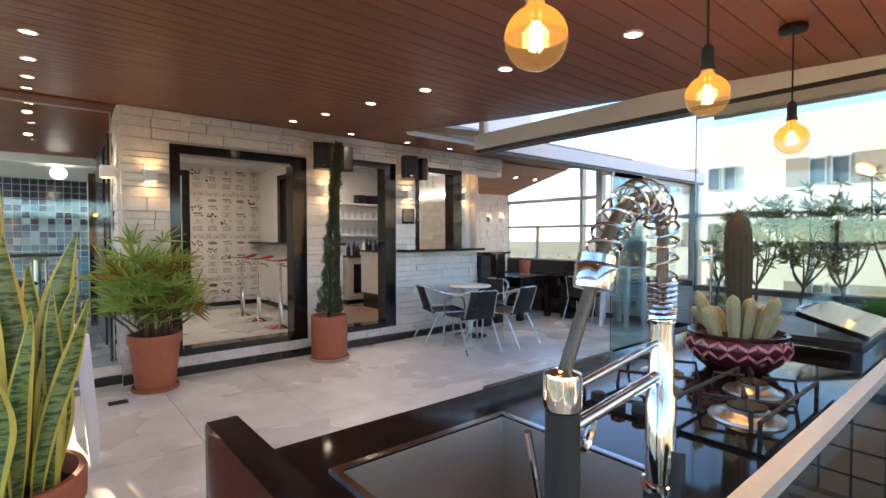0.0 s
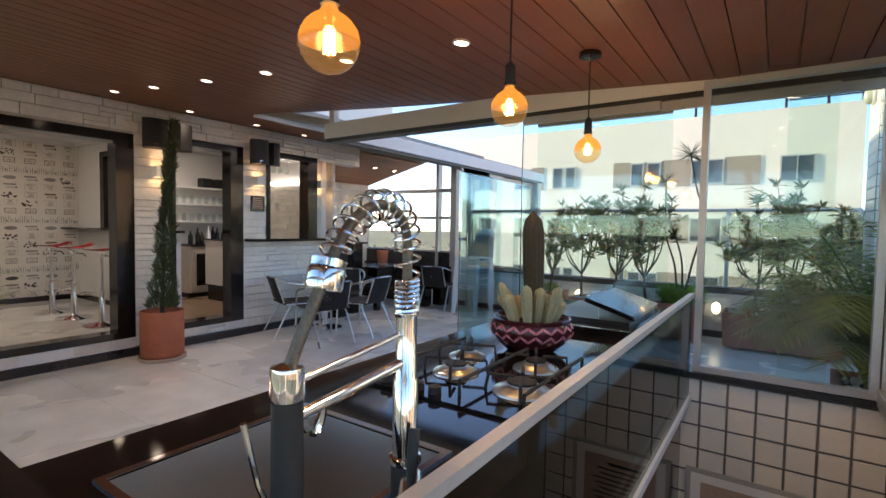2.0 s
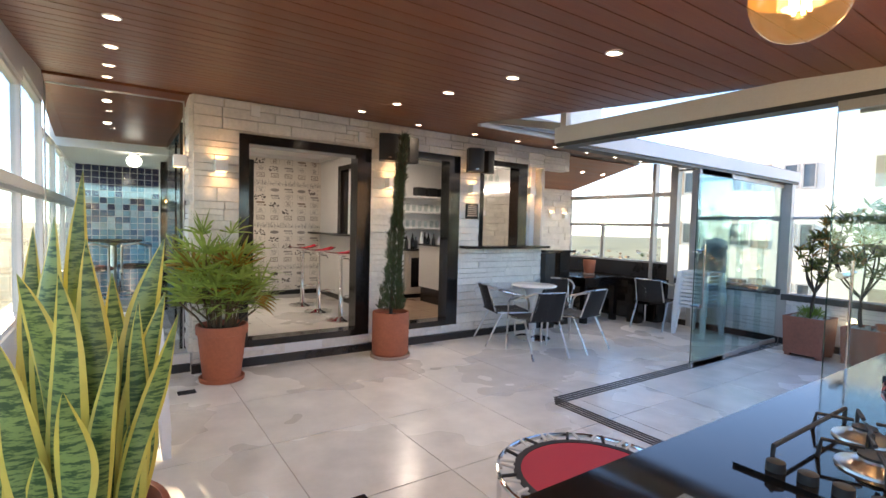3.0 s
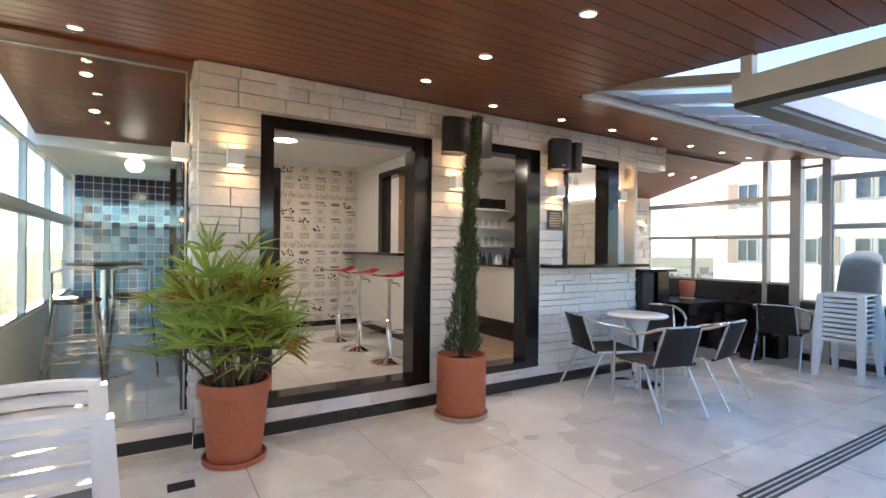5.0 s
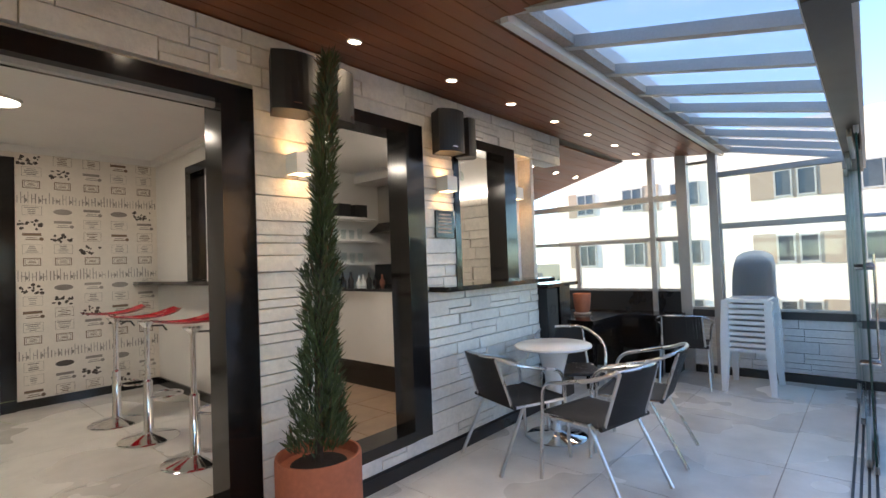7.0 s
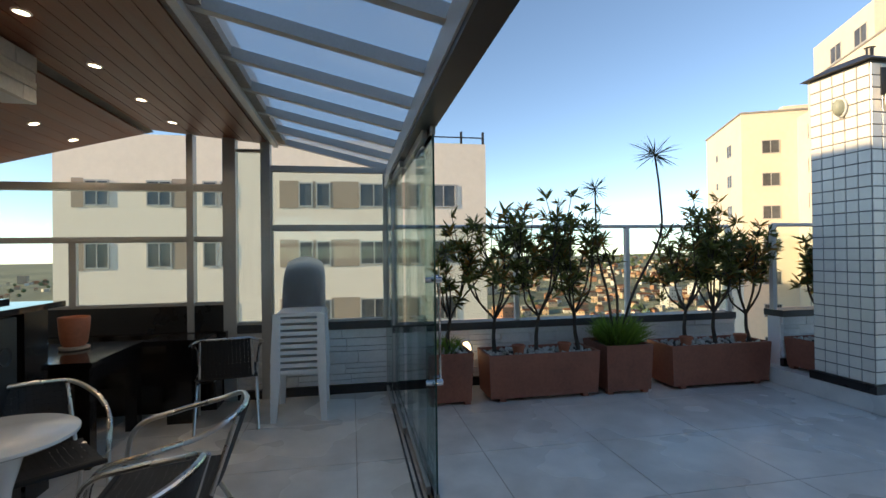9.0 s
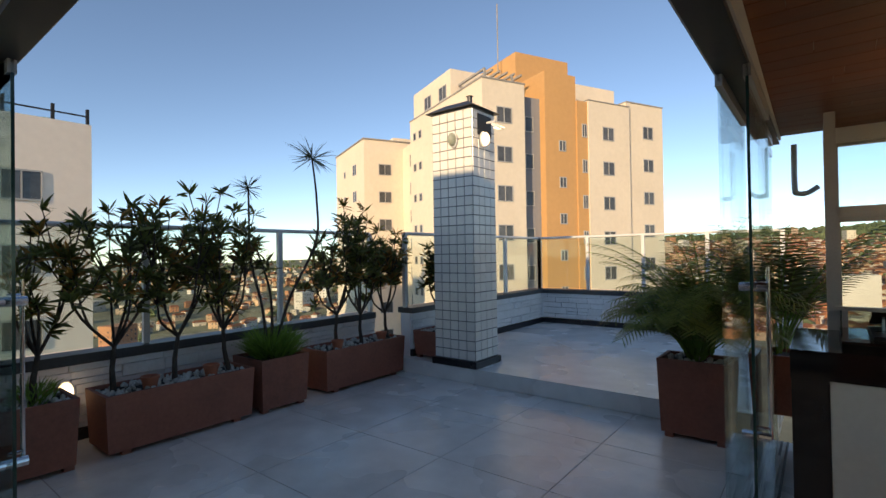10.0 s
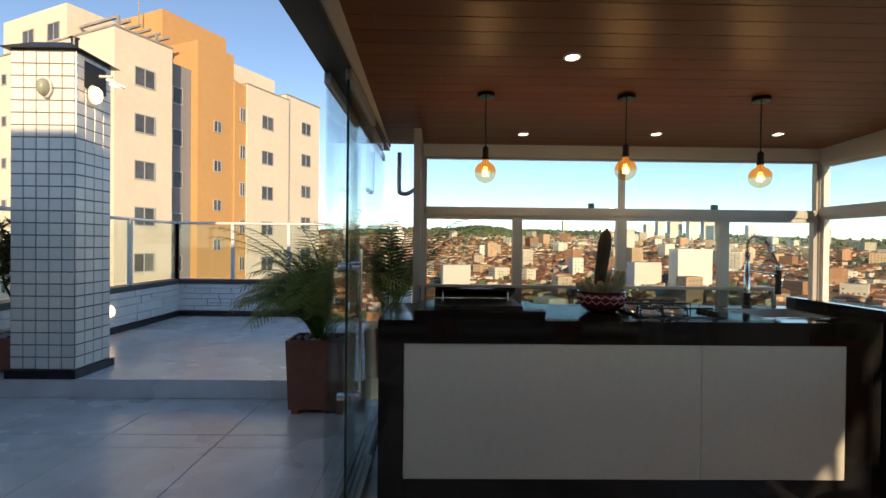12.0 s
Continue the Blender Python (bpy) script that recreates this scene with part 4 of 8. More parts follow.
# ---- kitchen counter by the stairwell ----
def build_counter():
    c = thing("kitchen_counter", (0, 0, 0), "black granite kitchen island with a pale stone front panel", "counter")
    sx0, sx1, sy0, sy1 = 2.345, 2.765, 2.245, 2.645
    bm = bmesh.new()
    z0, z1 = 0.872, 0.995
    x0, x1, y0, y1 = 2.237, 4.90, 2.092, 2.812
    for s in ((x0, y0, z0, sx0, y1, z1), (sx1, y0, z0, x1, y1, z1), (sx0, y0, z0, sx1, sy0, z1), (sx0, sy1, z0, sx1, y1, z1)):
        box(bm, *s)
    bmesh.ops.remove_doubles(bm, verts=bm.verts, dist=0.0005)
    part("worktop", bm, M_GRANITE, c)
    boxes("end_panel", M_GRANITE, c, (4.768, y0, 0.0, 4.897, 2.81, 0.871), bevel=0.003)
    boxes("end_panel", M_GRANITE, c, (2.178, 2.092, 0.0, 2.235, 2.865, 1.06), bevel=0.006, label="raised black granite side slab")
    boxes("side_edge", M_CHROME, c, (2.176, 2.8655, 0.3, 2.184, 2.8675, 1.056))
    boxes("plinth", M_GRANITE, c, (2.237, 2.77, 0.0, 4.766, 2.808, 0.16))
    boxes("plinth", M_GRANITE, c, (2.237, 2.77, 0.161, 2.43, 2.808, 0.871))
    bm = bmesh.new()
    for a, b in ((2.432, 3.198), (3.201, 4.764)):
        box(bm, a, 2.78, 0.162, b, 2.805, 0.870)
    part("front_panel", bm, M_PANEL, c, "pale stone front panels", 0.002)
    boxes("back", M_GRANITE, c, (2.237, 2.093, 0.0, 4.766, 2.11, 0.871))
    # steel sink
    s = thing("sink", (0, 0, 0), "undermounted stainless steel sink with a bright rim", "sink")
    bm = bmesh.new()
    t = 0.012
    for q in ((sx0 - 0.015, sy0 - 0.015, 0.996, sx1 + 0.015, sy0, 0.999), (sx0 - 0.015, sy1, 0.996, sx1 + 0.015, sy1 + 0.015, 0.999), (sx0 - 0.015, sy0, 0.996, sx0, sy1, 0.999), (sx1, sy0, 0.996, sx1 + 0.015, sy1, 0.999)):
        box(bm, *q)
    part("rim", bm, M_CHROME, s)
    bm = bmesh.new()
    k = 0.002
    v = [bm.verts.new(p) for p in ((sx0 + k, sy0 + k, 0.994), (sx1 - k, sy0 + k, 0.994), (sx1 - k, sy1 - k, 0.994), (sx0 + k, sy1 - k, 0.994),
                                   (sx0 + 0.03, sy0 + 0.03, 0.79), (sx1 - 0.03, sy0 + 0.03, 0.79), (sx1 - 0.03, sy1 - 0.03, 0.79), (sx0 + 0.03, sy1 - 0.03, 0.79))]
    for i in range(4):
        bm.faces.new((v[i], v[(i + 1) % 4], v[4 + (i + 1) % 4], v[4 + i]))
    bm.faces.new(v[4:])
    part("bowl", bm, paint("satin_sink_steel", (0.44, 0.43, 0.41), 0.36, metal=0.8, var=0.06, fine=160, bump=0.02), s)
    bm = bmesh.new()
    lathe(bm, [(0.0, 0.792), (0.04, 0.793), (0.045, 0.797), (0.03, 0.794)], 20, 2.555, 2.445, cap=False)
    part("drain", bm, M_CHROME, s, smooth=True)
    # glass guard over the stairwell with a steel rail
    g = thing("stair_guard", (0, 0, 0), "smoked glass stair guard with a steel top rail behind the counter", "railing")
    bm = bmesh.new()
    box(bm, 2.30, 2.062, 0.605, 4.71, 2.070, 1.10)
    p = part("pane", bm, glass("smoked_glass", (0.50, 0.56, 0.56)), g)
    p.visible_shadow = False
    bm = bmesh.new()
    box(bm, 2.28, 2.054, 1.10, 4.73, 2.079, 1.12)
    part("top_rail", bm, M_FRAMEG, g, "worn aluminium top rail", 0.006)
    bm = bmesh.new()
    box(bm, 2.30, 2.05, 0.575, 4.71, 2.086, 0.604)
    part("bottom_rail", bm, M_FRAMEW, g, "white lower rail", 0.004)
    for x in (2.31, 4.69):
        boxes("upright", M_FRAMEG, g, (x - 0.012, 2.071, 0.604, x + 0.012, 2.086, 1.10))


def build_faucet():
    f = thing("kitchen_faucet", (2.552, 2.165, 0.996), "tall chrome spring faucet with a black pull-down spray", "faucet")
    bm = bmesh.new()
    lathe(bm, [(0.028, 0.0), (0.028, 0.006), (0.0205, 0.012), (0.0205, 0.092), (0.012, 0.094)], 24)
    part("base_sleeve", bm, M_RUBBER, f, smooth=True, label="black lower sleeve")
    bm = bmesh.new()
    lathe(bm, [(0.014, 0.092), (0.0235, 0.093), (0.0245, 0.098), (0.0235, 0.103), (0.0185, 0.105), (0.0185, 0.215), (0.0155, 0.219), (0.0155, 0.31), (0.010, 0.312)], 24)
    part("post", bm, M_CHROME, f, smooth=True)
    bm = bmesh.new()
    tube(bm, [(0.0160 * math.cos(2 * math.pi * i / 16), 0.0160 * math.sin(2 * math.pi * i / 16), 0.307 + 0.0068 * i / 16) for i in range(8 * 16 + 1)], 0.0029, 6)
    part("collar_coil", bm, M_CHROME, f, smooth=True)
    # hose along an arch from the post to the spray
    arch = curve_pts([(0, 0, 0.30), (0.0, 0, 0.375), (-0.005, -0.002, 0.425), (-0.03, -0.005, 0.457), (-0.068, -0.006, 0.466), (-0.108, -0.006, 0.450), (-0.138, -0.006, 0.418), (-0.158, -0.005, 0.38), (-0.184, -0.003, 0.33), (-0.206, 0.0, 0.28)], 10)
    bm = bmesh.new()
    tube(bm, arch, 0.0072, 10)
    part("hose", bm, paint("braided_hose", (0.20, 0.165, 0.13), 0.45, metal=0.7, var=0.3, fine=300, bump=0.4), f, smooth=True, label="brownish braided steel hose")
    # open coil spring round the upper hose
    first_k, last_k, turns = 6.5, 68.0, 15
    pts = []
    for i in range(turns * 16 + 1):
        t = i / (turns * 16)
        sp = first_k + (last_k - first_k) * t
        k = min(int(sp), len(arch) - 2)
        p = arch[k].lerp(arch[k + 1], sp - k)
        d = (arch[k + 1] - arch[k]).normalized()
        a = Vector((0, 1, 0))
        a = (a - d * a.dot(d)).normalized()
        b = d.cross(a)
        w = 2 * math.pi * turns * t
        r = 0.0165 + 0.004 * math.sin(math.pi * t)
        pts.append(p + a * r * math.cos(w) + b * r * math.sin(w))
    bm = bmesh.new()
    tube(bm, pts, 0.0021, 7)
    part("spring", bm, M_CHROME, f, smooth=True)
    e = arch[70]
    m = Matrix.Translation(e) @ pose(0, 0, 0, 0, 14, 0)
    bm = bmesh.new()
    lathe(bm, [(0.008, -0.018), (0.0215, -0.017), (0.0225, -0.012), (0.0225, 0.006), (0.0215, 0.008), (0.008, 0.009)], 24, m=m)
    part("ferrule", bm, M_CHROME, f, smooth=True)
    bm = bmesh.new()
    lathe(bm, [(0.008, 0.010), (0.0215, 0.010), (0.0215, 0.019), (0.008, 0.020)], 24, m=m)
    part("ferrule_ring", bm, M_CHROME, f, smooth=True)
    # spray handle held by two arms
    m = Matrix.Translation((-0.208, 0.0, 0.0))
    bm = bmesh.new()
    lathe(bm, [(0.008, 0.286), (0.012, 0.284), (0.0185, 0.282), (0.0195, 0.278), (0.0195, 0.250), (0.0185, 0.246), (0.01, 0.245)], 24, m=m)
    part("spray_collar", bm, M_CHROME, f, smooth=True)
    bm = bmesh.new()
    lathe(bm, [(0.012, 0.085), (0.019, 0.087), (0.0205, 0.095), (0.018, 0.105), (0.0175, 0.244), (0.01, 0.2445)], 24, m=m)
    part("spray_handle", bm, M_RUBBER, f, smooth=True, label="black spray handle")
    bm = bmesh.new()
    tube(bm, [(-0.262, 0.0, 0.236), (-0.245, 0.0, 0.165), (-0.223, 0.0, 0.11)], 0.0036, 8)
    part("spray_trigger", bm, M_CHROME, f, smooth=True)
    for za, zb, r in ((0.286, 0.262, 0.0042), (0.243, 0.222, 0.0072)):
        bm = bmesh.new()
        tube(bm, [(0.0, 0.0, za), (-0.192, 0.0, zb)], r, 12)
        part("arm", bm, M_CHROME, f, smooth=True)
    bm = bmesh.new()
    tube(bm, [(0.0, 0.0, 0.286), (0.022, 0.006, 0.286)], 0.004, 8)
    part("arm_screw", bm, M_CHROME, f, smooth=True)
    bm = bmesh.new()
    tube(bm, curve_pts([(-0.19, 0.0, 0.22), (-0.178, 0.0, 0.20), (-0.168, 0.0, 0.196), (-0.160, 0.0, 0.21), (-0.158, 0.0, 0.226)], 5), 0.006, 8)
    part("hook", bm, M_CHROME, f, smooth=True)
    bm = bmesh.new()
    tube(bm, [(0.0, -0.012, 0.075), (-0.052, -0.05, 0.055)], 0.0165, 16)
    part("valve_body", bm, M_CHROME, f, smooth=True)
    bm = bmesh.new()
    tube(bm, [(-0.04, -0.042, 0.068), (-0.03, -0.036, 0.11), (-0.016, -0.03, 0.155)], 0.006, 10, taper=[0.0055, 0.0075, 0.0085])
    part("lever", bm, M_RUBBER, f, smooth=True, label="black lever")


def build_cooktop():
    c = thing("gas_cooktop", (3.24, 2.42, 0.996), "black glass gas cooktop with cast-iron grates", "cooktop")
    bm = bmesh.new()
    box(bm, -0.26, -0.25, 0.0, 0.24, 0.25, 0.007)
    part("glass_top", bm, M_GRANITE, c, bevel=0.003)
    for x, y, r in ((-0.075, -0.155, 0.058), (-0.04, 0.075, 0.05), (0.14, -0.10, 0.05), (0.13, 0.14, 0.042)):
        bm = bmesh.new()
        lathe(bm, [(r + 0.02, 0.0075), (r + 0.018, 0.013), (r, 0.017), (r - 0.006, 0.024), (r - 0.02, 0.026), (r - 0.022, 0.03), (0.01, 0.031)], 24, x, y)
        b = part("burner", bm, M_STEEL, c, smooth=True)
        bm = bmesh.new()
        lathe(bm, [(r - 0.018, 0.0315), (r - 0.018, 0.037), (0.005, 0.038)], 24, x, y)
        part("burner_cap", bm, M_RUBBER, b, smooth=True)
        bm = bmesh.new()
        for k in range(4):
            a = math.pi / 2 * k + 0.4
            dx, dy = math.cos(a), math.sin(a)
            tube(bm, [(x + 0.02 * dx, y + 0.02 * dy, 0.048), (x + 0.09 * dx, y + 0.09 * dy, 0.048), (x + 0.096 * dx, y + 0.096 * dy, 0.008)], 0.0048, 6)
        part("grate", bm, M_RUBBER, c)
    for y in (-0.04, 0.2, -0.22):
        bm = bmesh.new()
        tube(bm, [(-0.2, y, 0.008), (-0.2, y, 0.046), (0.21, y, 0.046), (0.21, y, 0.008)], 0.005, 6)
        part("grate_bar", bm, M_RUBBER, c)
    for k in range(4):
        bm = bmesh.new()
        lathe(bm, [(0.018, 0.0075), (0.017, 0.026), (0.013, 0.028)], 16, -0.225, 0.02 + 0.055 * k)
        part("knob", bm, M_RUBBER, c, smooth=True)


def build_grill():
    g = thing("countertop_grill", (4.36, 2.48, 0.996), "black enamel countertop grill with its glossy lid propped open", "grill")
    bm = bmesh.new()
    box(bm, -0.36, -0.28, 0.0, 0.36, 0.20, 0.03)
    part("tray", bm, M_GRANITE, g, bevel=0.006)
    bm = bmesh.new()
    box(bm, -0.25, -0.26, 0.031, 0.25, 0.12, 0.048)
    part("grill_plate", bm, M_PLINTH, g, bevel=0.004)
    bm = bmesh.new()
    box(bm, -0.235, 0.0, -0.010, 0.245, 0.22, 0.010, Matrix.Translation((0, -0.275, 0.062)) @ pose(0, 0, 0, 17, 0, 0))
    part("lid", bm, M_GRANITE, g, bevel=0.008)
    bm = bmesh.new()
    tube(bm, [(-0.10, -0.066, 0.125), (-0.10, -0.035, 0.128), (0.10, -0.035, 0.128), (0.10, -0.066, 0.125)], 0.006, 8)
    part("handle", bm, M_CHROME, g, smooth=True)
    for x in (-0.2, 0.2):
        bm = bmesh.new()
        tube(bm, [(x, -0.12, 0.048), (x, -0.12, 0.098)], 0.006, 8)
        part("lid_stay", bm, M_STEEL, g, smooth=True)


def cactus_stem(bm, base, tip, r, ribs=12):
    base, tip = Vector(base), Vector(tip)
    d = (tip - base)
    L = d.length
    m = Matrix.Translation(base) @ d.normalized().to_track_quat("Z", "Y").to_matrix().to_4x4()
    n = ribs * 2
    rings = []
    for k in range(13):
        t = k / 12
        rr = r * (0.78 + 0.3 * math.sin(math.pi * min(1, t * 0.75)))
        if t > 0.8:
            rr *= math.sqrt(max(0.0, 1 - ((t - 0.8) / 0.2) ** 2)) * 0.97 + 0.03
        rings.append([bm.verts.new(m @ Vector(((rr * (1 + (0.10 if i % 2 else -0.02))) * math.cos(2 * math.pi * i / n), (rr * (1 + (0.10 if i % 2 else -0.02))) * math.sin(2 * math.pi * i / n), L * t))) for i in range(n)])
    for a, b in zip(rings, rings[1:]):
        for i in range(n):
            bm.faces.new((a[i], a[(i + 1) % n], b[(i + 1) % n], b[i]))
    bm.faces.new(rings[-1])


def build_cactus():
    c = thing("potted_cactus", (3.61, 2.44, 0.996), "clustered cactus in a patterned purple-red ceramic bowl", "cactus")
    M_BOWL = paint("dark_red_glaze", (0.06, 0.012, 0.016), 0.16, var=0.2, bump=0.01)
    M_BOWLP = paint("pink_glaze_pattern", (0.50, 0.16, 0.20), 0.25, var=0.15, bump=0.02)
    bm = bmesh.new()
    lathe(bm, [(0.07, 0.0), (0.085, 0.004), (0.12, 0.035), (0.142, 0.07), (0.145, 0.09), (0.135, 0.11), (0.14, 0.122), (0.132, 0.124), (0.125, 0.108), (0.10, 0.10)], 40)
    bowl = part("bowl", bm, M_BOWL, c, smooth=True)
    n = 18
    for k in range(n):
        a0 = 2 * math.pi * k / n
        da = 2 * math.pi / n
        for z0, h, s in ((0.066, 0.018, 1), (0.096, 0.014, -1)):
            bm = bmesh.new()
            for q in (0, 1):
                a1 = a0 + da * (0.5 * q + 0.02)
                a2 = a0 + da * (0.5 * q + 0.48)
                za, zb = (z0 - h / 2, z0 + h / 2) if (q == 0) == (s > 0) else (z0 + h / 2, z0 - h / 2)
                vs = []
                for a, z in ((a1, za), (a2, zb)):
                    for w in (-0.005, 0.005):
                        zz = z + w
                        r = 0.1475 if zz < 0.092 else 0.1475 - (zz - 0.092) * 0.45
                        r = r if zz > 0.07 else 0.1475 - (0.07 - zz) * 0.62
                        vs.append(bm.verts.new((r * math.cos(a), r * math.sin(a), zz)))
                bm.faces.new((vs[0], vs[2], vs[3], vs[1]))
            part("zigzag", bm, M_BOWLP, bowl)
    bm = bmesh.new()
    lathe(bm, [(0.126, 0.104), (0.06, 0.112), (0.01, 0.114)], 24)
    part("soil", bm, M_SOIL, c)
    bm = bmesh.new()
    cactus_stem(bm, (0.022, 0.0, 0.10), (-0.032, -0.01, 0.50), 0.032, 14)
    part("column", bm, M_CACTUS, c, smooth=True)
    rnd = random.Random(8)
    for k in range(15):
        a = 2 * math.pi * k / 15 + rnd.uniform(-0.2, 0.2)
        r = rnd.uniform(0.04, 0.08)
        l = rnd.uniform(0.05, 0.15)
        out = rnd.uniform(0.03, 0.09)
        bm = bmesh.new()
        cactus_stem(bm, (r * math.cos(a), r * math.sin(a), 0.10), ((r + out) * math.cos(a), (r + out) * math.sin(a), 0.11 + l), rnd.uniform(0.014, 0.020), 9)
        part("offset", bm, M_SPINE, c, smooth=True, label="pale woolly side shoot")


build_counter()
build_faucet()
build_cooktop()
build_grill()
build_cactus()


# ---- pendants, downlights ----
def build_pendant(x, drop):
    p = thing("pendant_lamp", (x, 2.49, ceil_z(2.49) - drop), "amber globe filament bulb on a black cord", "lamp", "pendants over the counter")
    bm = bmesh.new()
    lathe(bm, [(0.001, drop), (0.05, drop), (0.052, drop - 0.01), (0.05, drop - 0.023), (0.006, drop - 0.025)], 28)
    part("ceiling_rose", bm, M_BLACK, p, smooth=True)
    bm = bmesh.new()
    tube(bm, [(0, 0, drop - 0.025), (0, 0, 0.14)], 0.0035, 8)
    part("cord", bm, M_RUBBER, p)
    bm = bmesh.new()
    lathe(bm, [(0.006, 0.155), (0.012, 0.148), (0.0175, 0.14), (0.0175, 0.09), (0.02, 0.088), (0.02, 0.075), (0.012, 0.073)], 20)
    part("socket", bm, M_RUBBER, p, smooth=True)
    R = 0.062
    prof = [(0.0135, 0.078), (0.0165, 0.068)]
    up = [(R * math.sin(a), R * math.cos(a)) for a in [math.radians(q) for q in range(24, 96, 9)]]
    bm = bmesh.new()
    lathe(bm, prof + up, 32, cap=False)
    g = part("bulb_glass", bm, M_AMBER, p, smooth=True, label="amber upper half of the globe")
    g.visible_shadow = False
    lowp = [(R * math.sin(a), R * math.cos(a)) for a in [math.radians(q) for q in list(range(95, 176, 10)) + [179]]]
    bm = bmesh.new()
    lathe(bm, [up[-1]] + lowp, 32, cap=False)
    g = part("bulb_glass", bm, M_AMBERL, p, smooth=True, label="clearer lower half of the globe")
    g.visible_shadow = False
    bm = bmesh.new()
    for k in range(6):
        a = 2 * math.pi * k / 6
        tube(bm, [(0.009 * math.cos(a), 0.009 * math.sin(a), 0.028), (0.011 * math.cos(a), 0.011 * math.sin(a), -0.022)], 0.0022, 6)
    part("filament", bm, M_FILAM, p)
    bm = bmesh.new()
    lathe(bm, [(0.004, 0.075), (0.006, 0.04), (0.010, 0.031), (0.003, 0.028)], 12)
    part("stem", bm, M_STEEL, p, smooth=True)
    return p


for x, drop in ((4.32, 0.46), (3.495, 0.435), (2.695, 0.470)):
    build_pendant(x, drop)
    z = ceil_z(2.49) - drop
    l = new("bulb_light", bpy.data.lights.new("bulb_light", "POINT"))
    l.data.energy, l.data.color, l.data.shadow_soft_size = 1.3, (1.0, 0.62, 0.28), 0.03
    l.location = (x, 2.49, z + 0.0)


def build_downlight():
    d = thing("downlight", (0, 0, 0), "small round recessed ceiling downlight, switched on", "downlight", "ceiling downlights")
    bm = bmesh.new()
    lathe(bm, [(0.043, 0.0), (0.043, -0.005), (0.034, -0.007), (0.032, -0.001)], 24, cap=False)
    part("rim", bm, M_SCONCE, d, smooth=True)
    bm = bmesh.new()
    lathe(bm, [(0.033, -0.0035), (0.02, -0.0045), (0.001, -0.005)], 20, cap=False)
    part("lens", bm, M_WARMW, d)
    return d


DOWN = [(3.955, y) for y in (6.70, 5.97, 5.18, 4.48, 3.745, 2.985, 1.68)] + [(x, 7.01) for x in (4.80, 5.62, 6.34, 7.04, 7.72, 8.40, 9.05)] \
    + [(1.91, 5.12), (1.90, 5.83), (1.885, 6.54), (1.87, 7.16)] + [(2.97, 1.73), (2.08, 1.77)] + [(8.1, 7.9), (8.7, 7.9), (9.25, 7.9)] + [(1.86, 7.86), (1.855, 8.55)]
first = None
for i, (x, y) in enumerate(DOWN):
    z = ceil_z(y) if y < HOUSE_Y else 2.64 - 0.38 * (y - HOUSE_Y) / 1.45 if x > 3 else 2.66 - 0.14 * (y - HOUSE_Y)
    slope = math.degrees(math.atan(0.105 - 0.0096 * (7.35 - y))) if y < HOUSE_Y else -14.7 if x > 3 else -8.0
    m = pose(x, y, z - 0.001, slope, 0, 0)
    if first is None:
        first = build_downlight()
        first.matrix_world = m
    else:
        copy_thing(first, m)
    if i in (0, 2, 4, 6, 7, 9, 11, 13, 15, 17, 18, 21, 22):
        l = new("downlight_beam", bpy.data.lights.new("downlight_beam", "SPOT"))
        l.data.energy, l.data.color, l.data.spot_size, l.data.spot_blend, l.data.shadow_soft_size = 5.5, (1.0, 0.80, 0.58), radians(130), 0.6, 0.10
        l.matrix_world = look((x, y, z - 0.02), (x, y, 0))


# ---- on the house front ----
def build_sconce(at, turn=0):
    s = thing("wall_sconce", at, "white cube wall light glowing up and down on stone", "wall light", "wall sconces", turn=turn)
    bm = bmesh.new()
    a, h = 0.055, 0.055
    for q in ((-a, -0.12, -h, -a + 0.006, -0.012, h), (a - 0.006, -0.12, -h, a, -0.012, h), (-a + 0.006, -0.12, -h, a - 0.006, -0.114, h)):
        box(bm, *q)
    box(bm, -a + 0.006, -0.018, -h, a - 0.006, -0.012, h)
    part("shade", bm, M_SCONCE, s)
    boxes("bracket", M_SCONCE, s, (-0.03, -0.012, -0.03, 0.03, 0.03, 0.03))
    bm = bmesh.new()
    box(bm, -a + 0.012, -0.10, -0.018, a - 0.012, -0.03, 0.018)
    part("lamp", bm, M_WARM, s)
    return s


for x, z, y in ((2.76, 2.0, 0), (4.60, 1.97, 0), (5.82, 1.98, 0), (7.02, 2.03, 0.18)):
    build_sconce((x, HOUSE_Y - 0.035 + y, z))
build_sconce((HOUSE_X - 0.035, HOUSE_Y + 0.06, 2.03), turn=-90)


def build_speaker(at, turn, w=0.26, h=0.30, d=0.2):
    s = thing("loudspeaker", at, "black wall-mounted loudspeaker under the ceiling", "loudspeaker", "speakers on the house front", turn=turn)
    bm = bmesh.new()
    n = 8
    out = [(-w / 2 * 0.75, 0.0)] + [(-w / 2 + w * i / n, -d + 0.035 * (2 * i / n - 1) ** 2) for i in range(n + 1)] + [(w / 2 * 0.75, 0.0)]
    prism(bm, out, -h / 2, h / 2)
    part("cabinet", bm, M_SPEAKER, s, bevel=0.012)
    boxes("badge", M_CHROME, s, (-0.02, -d - 0.003, -h / 2 + 0.03, 0.02, -d + 0.003, -h / 2 + 0.036))
    boxes("bracket", M_BLACK, s, (-0.03, -0.02, -0.05, 0.03, 0.10, 0.05))
    return s


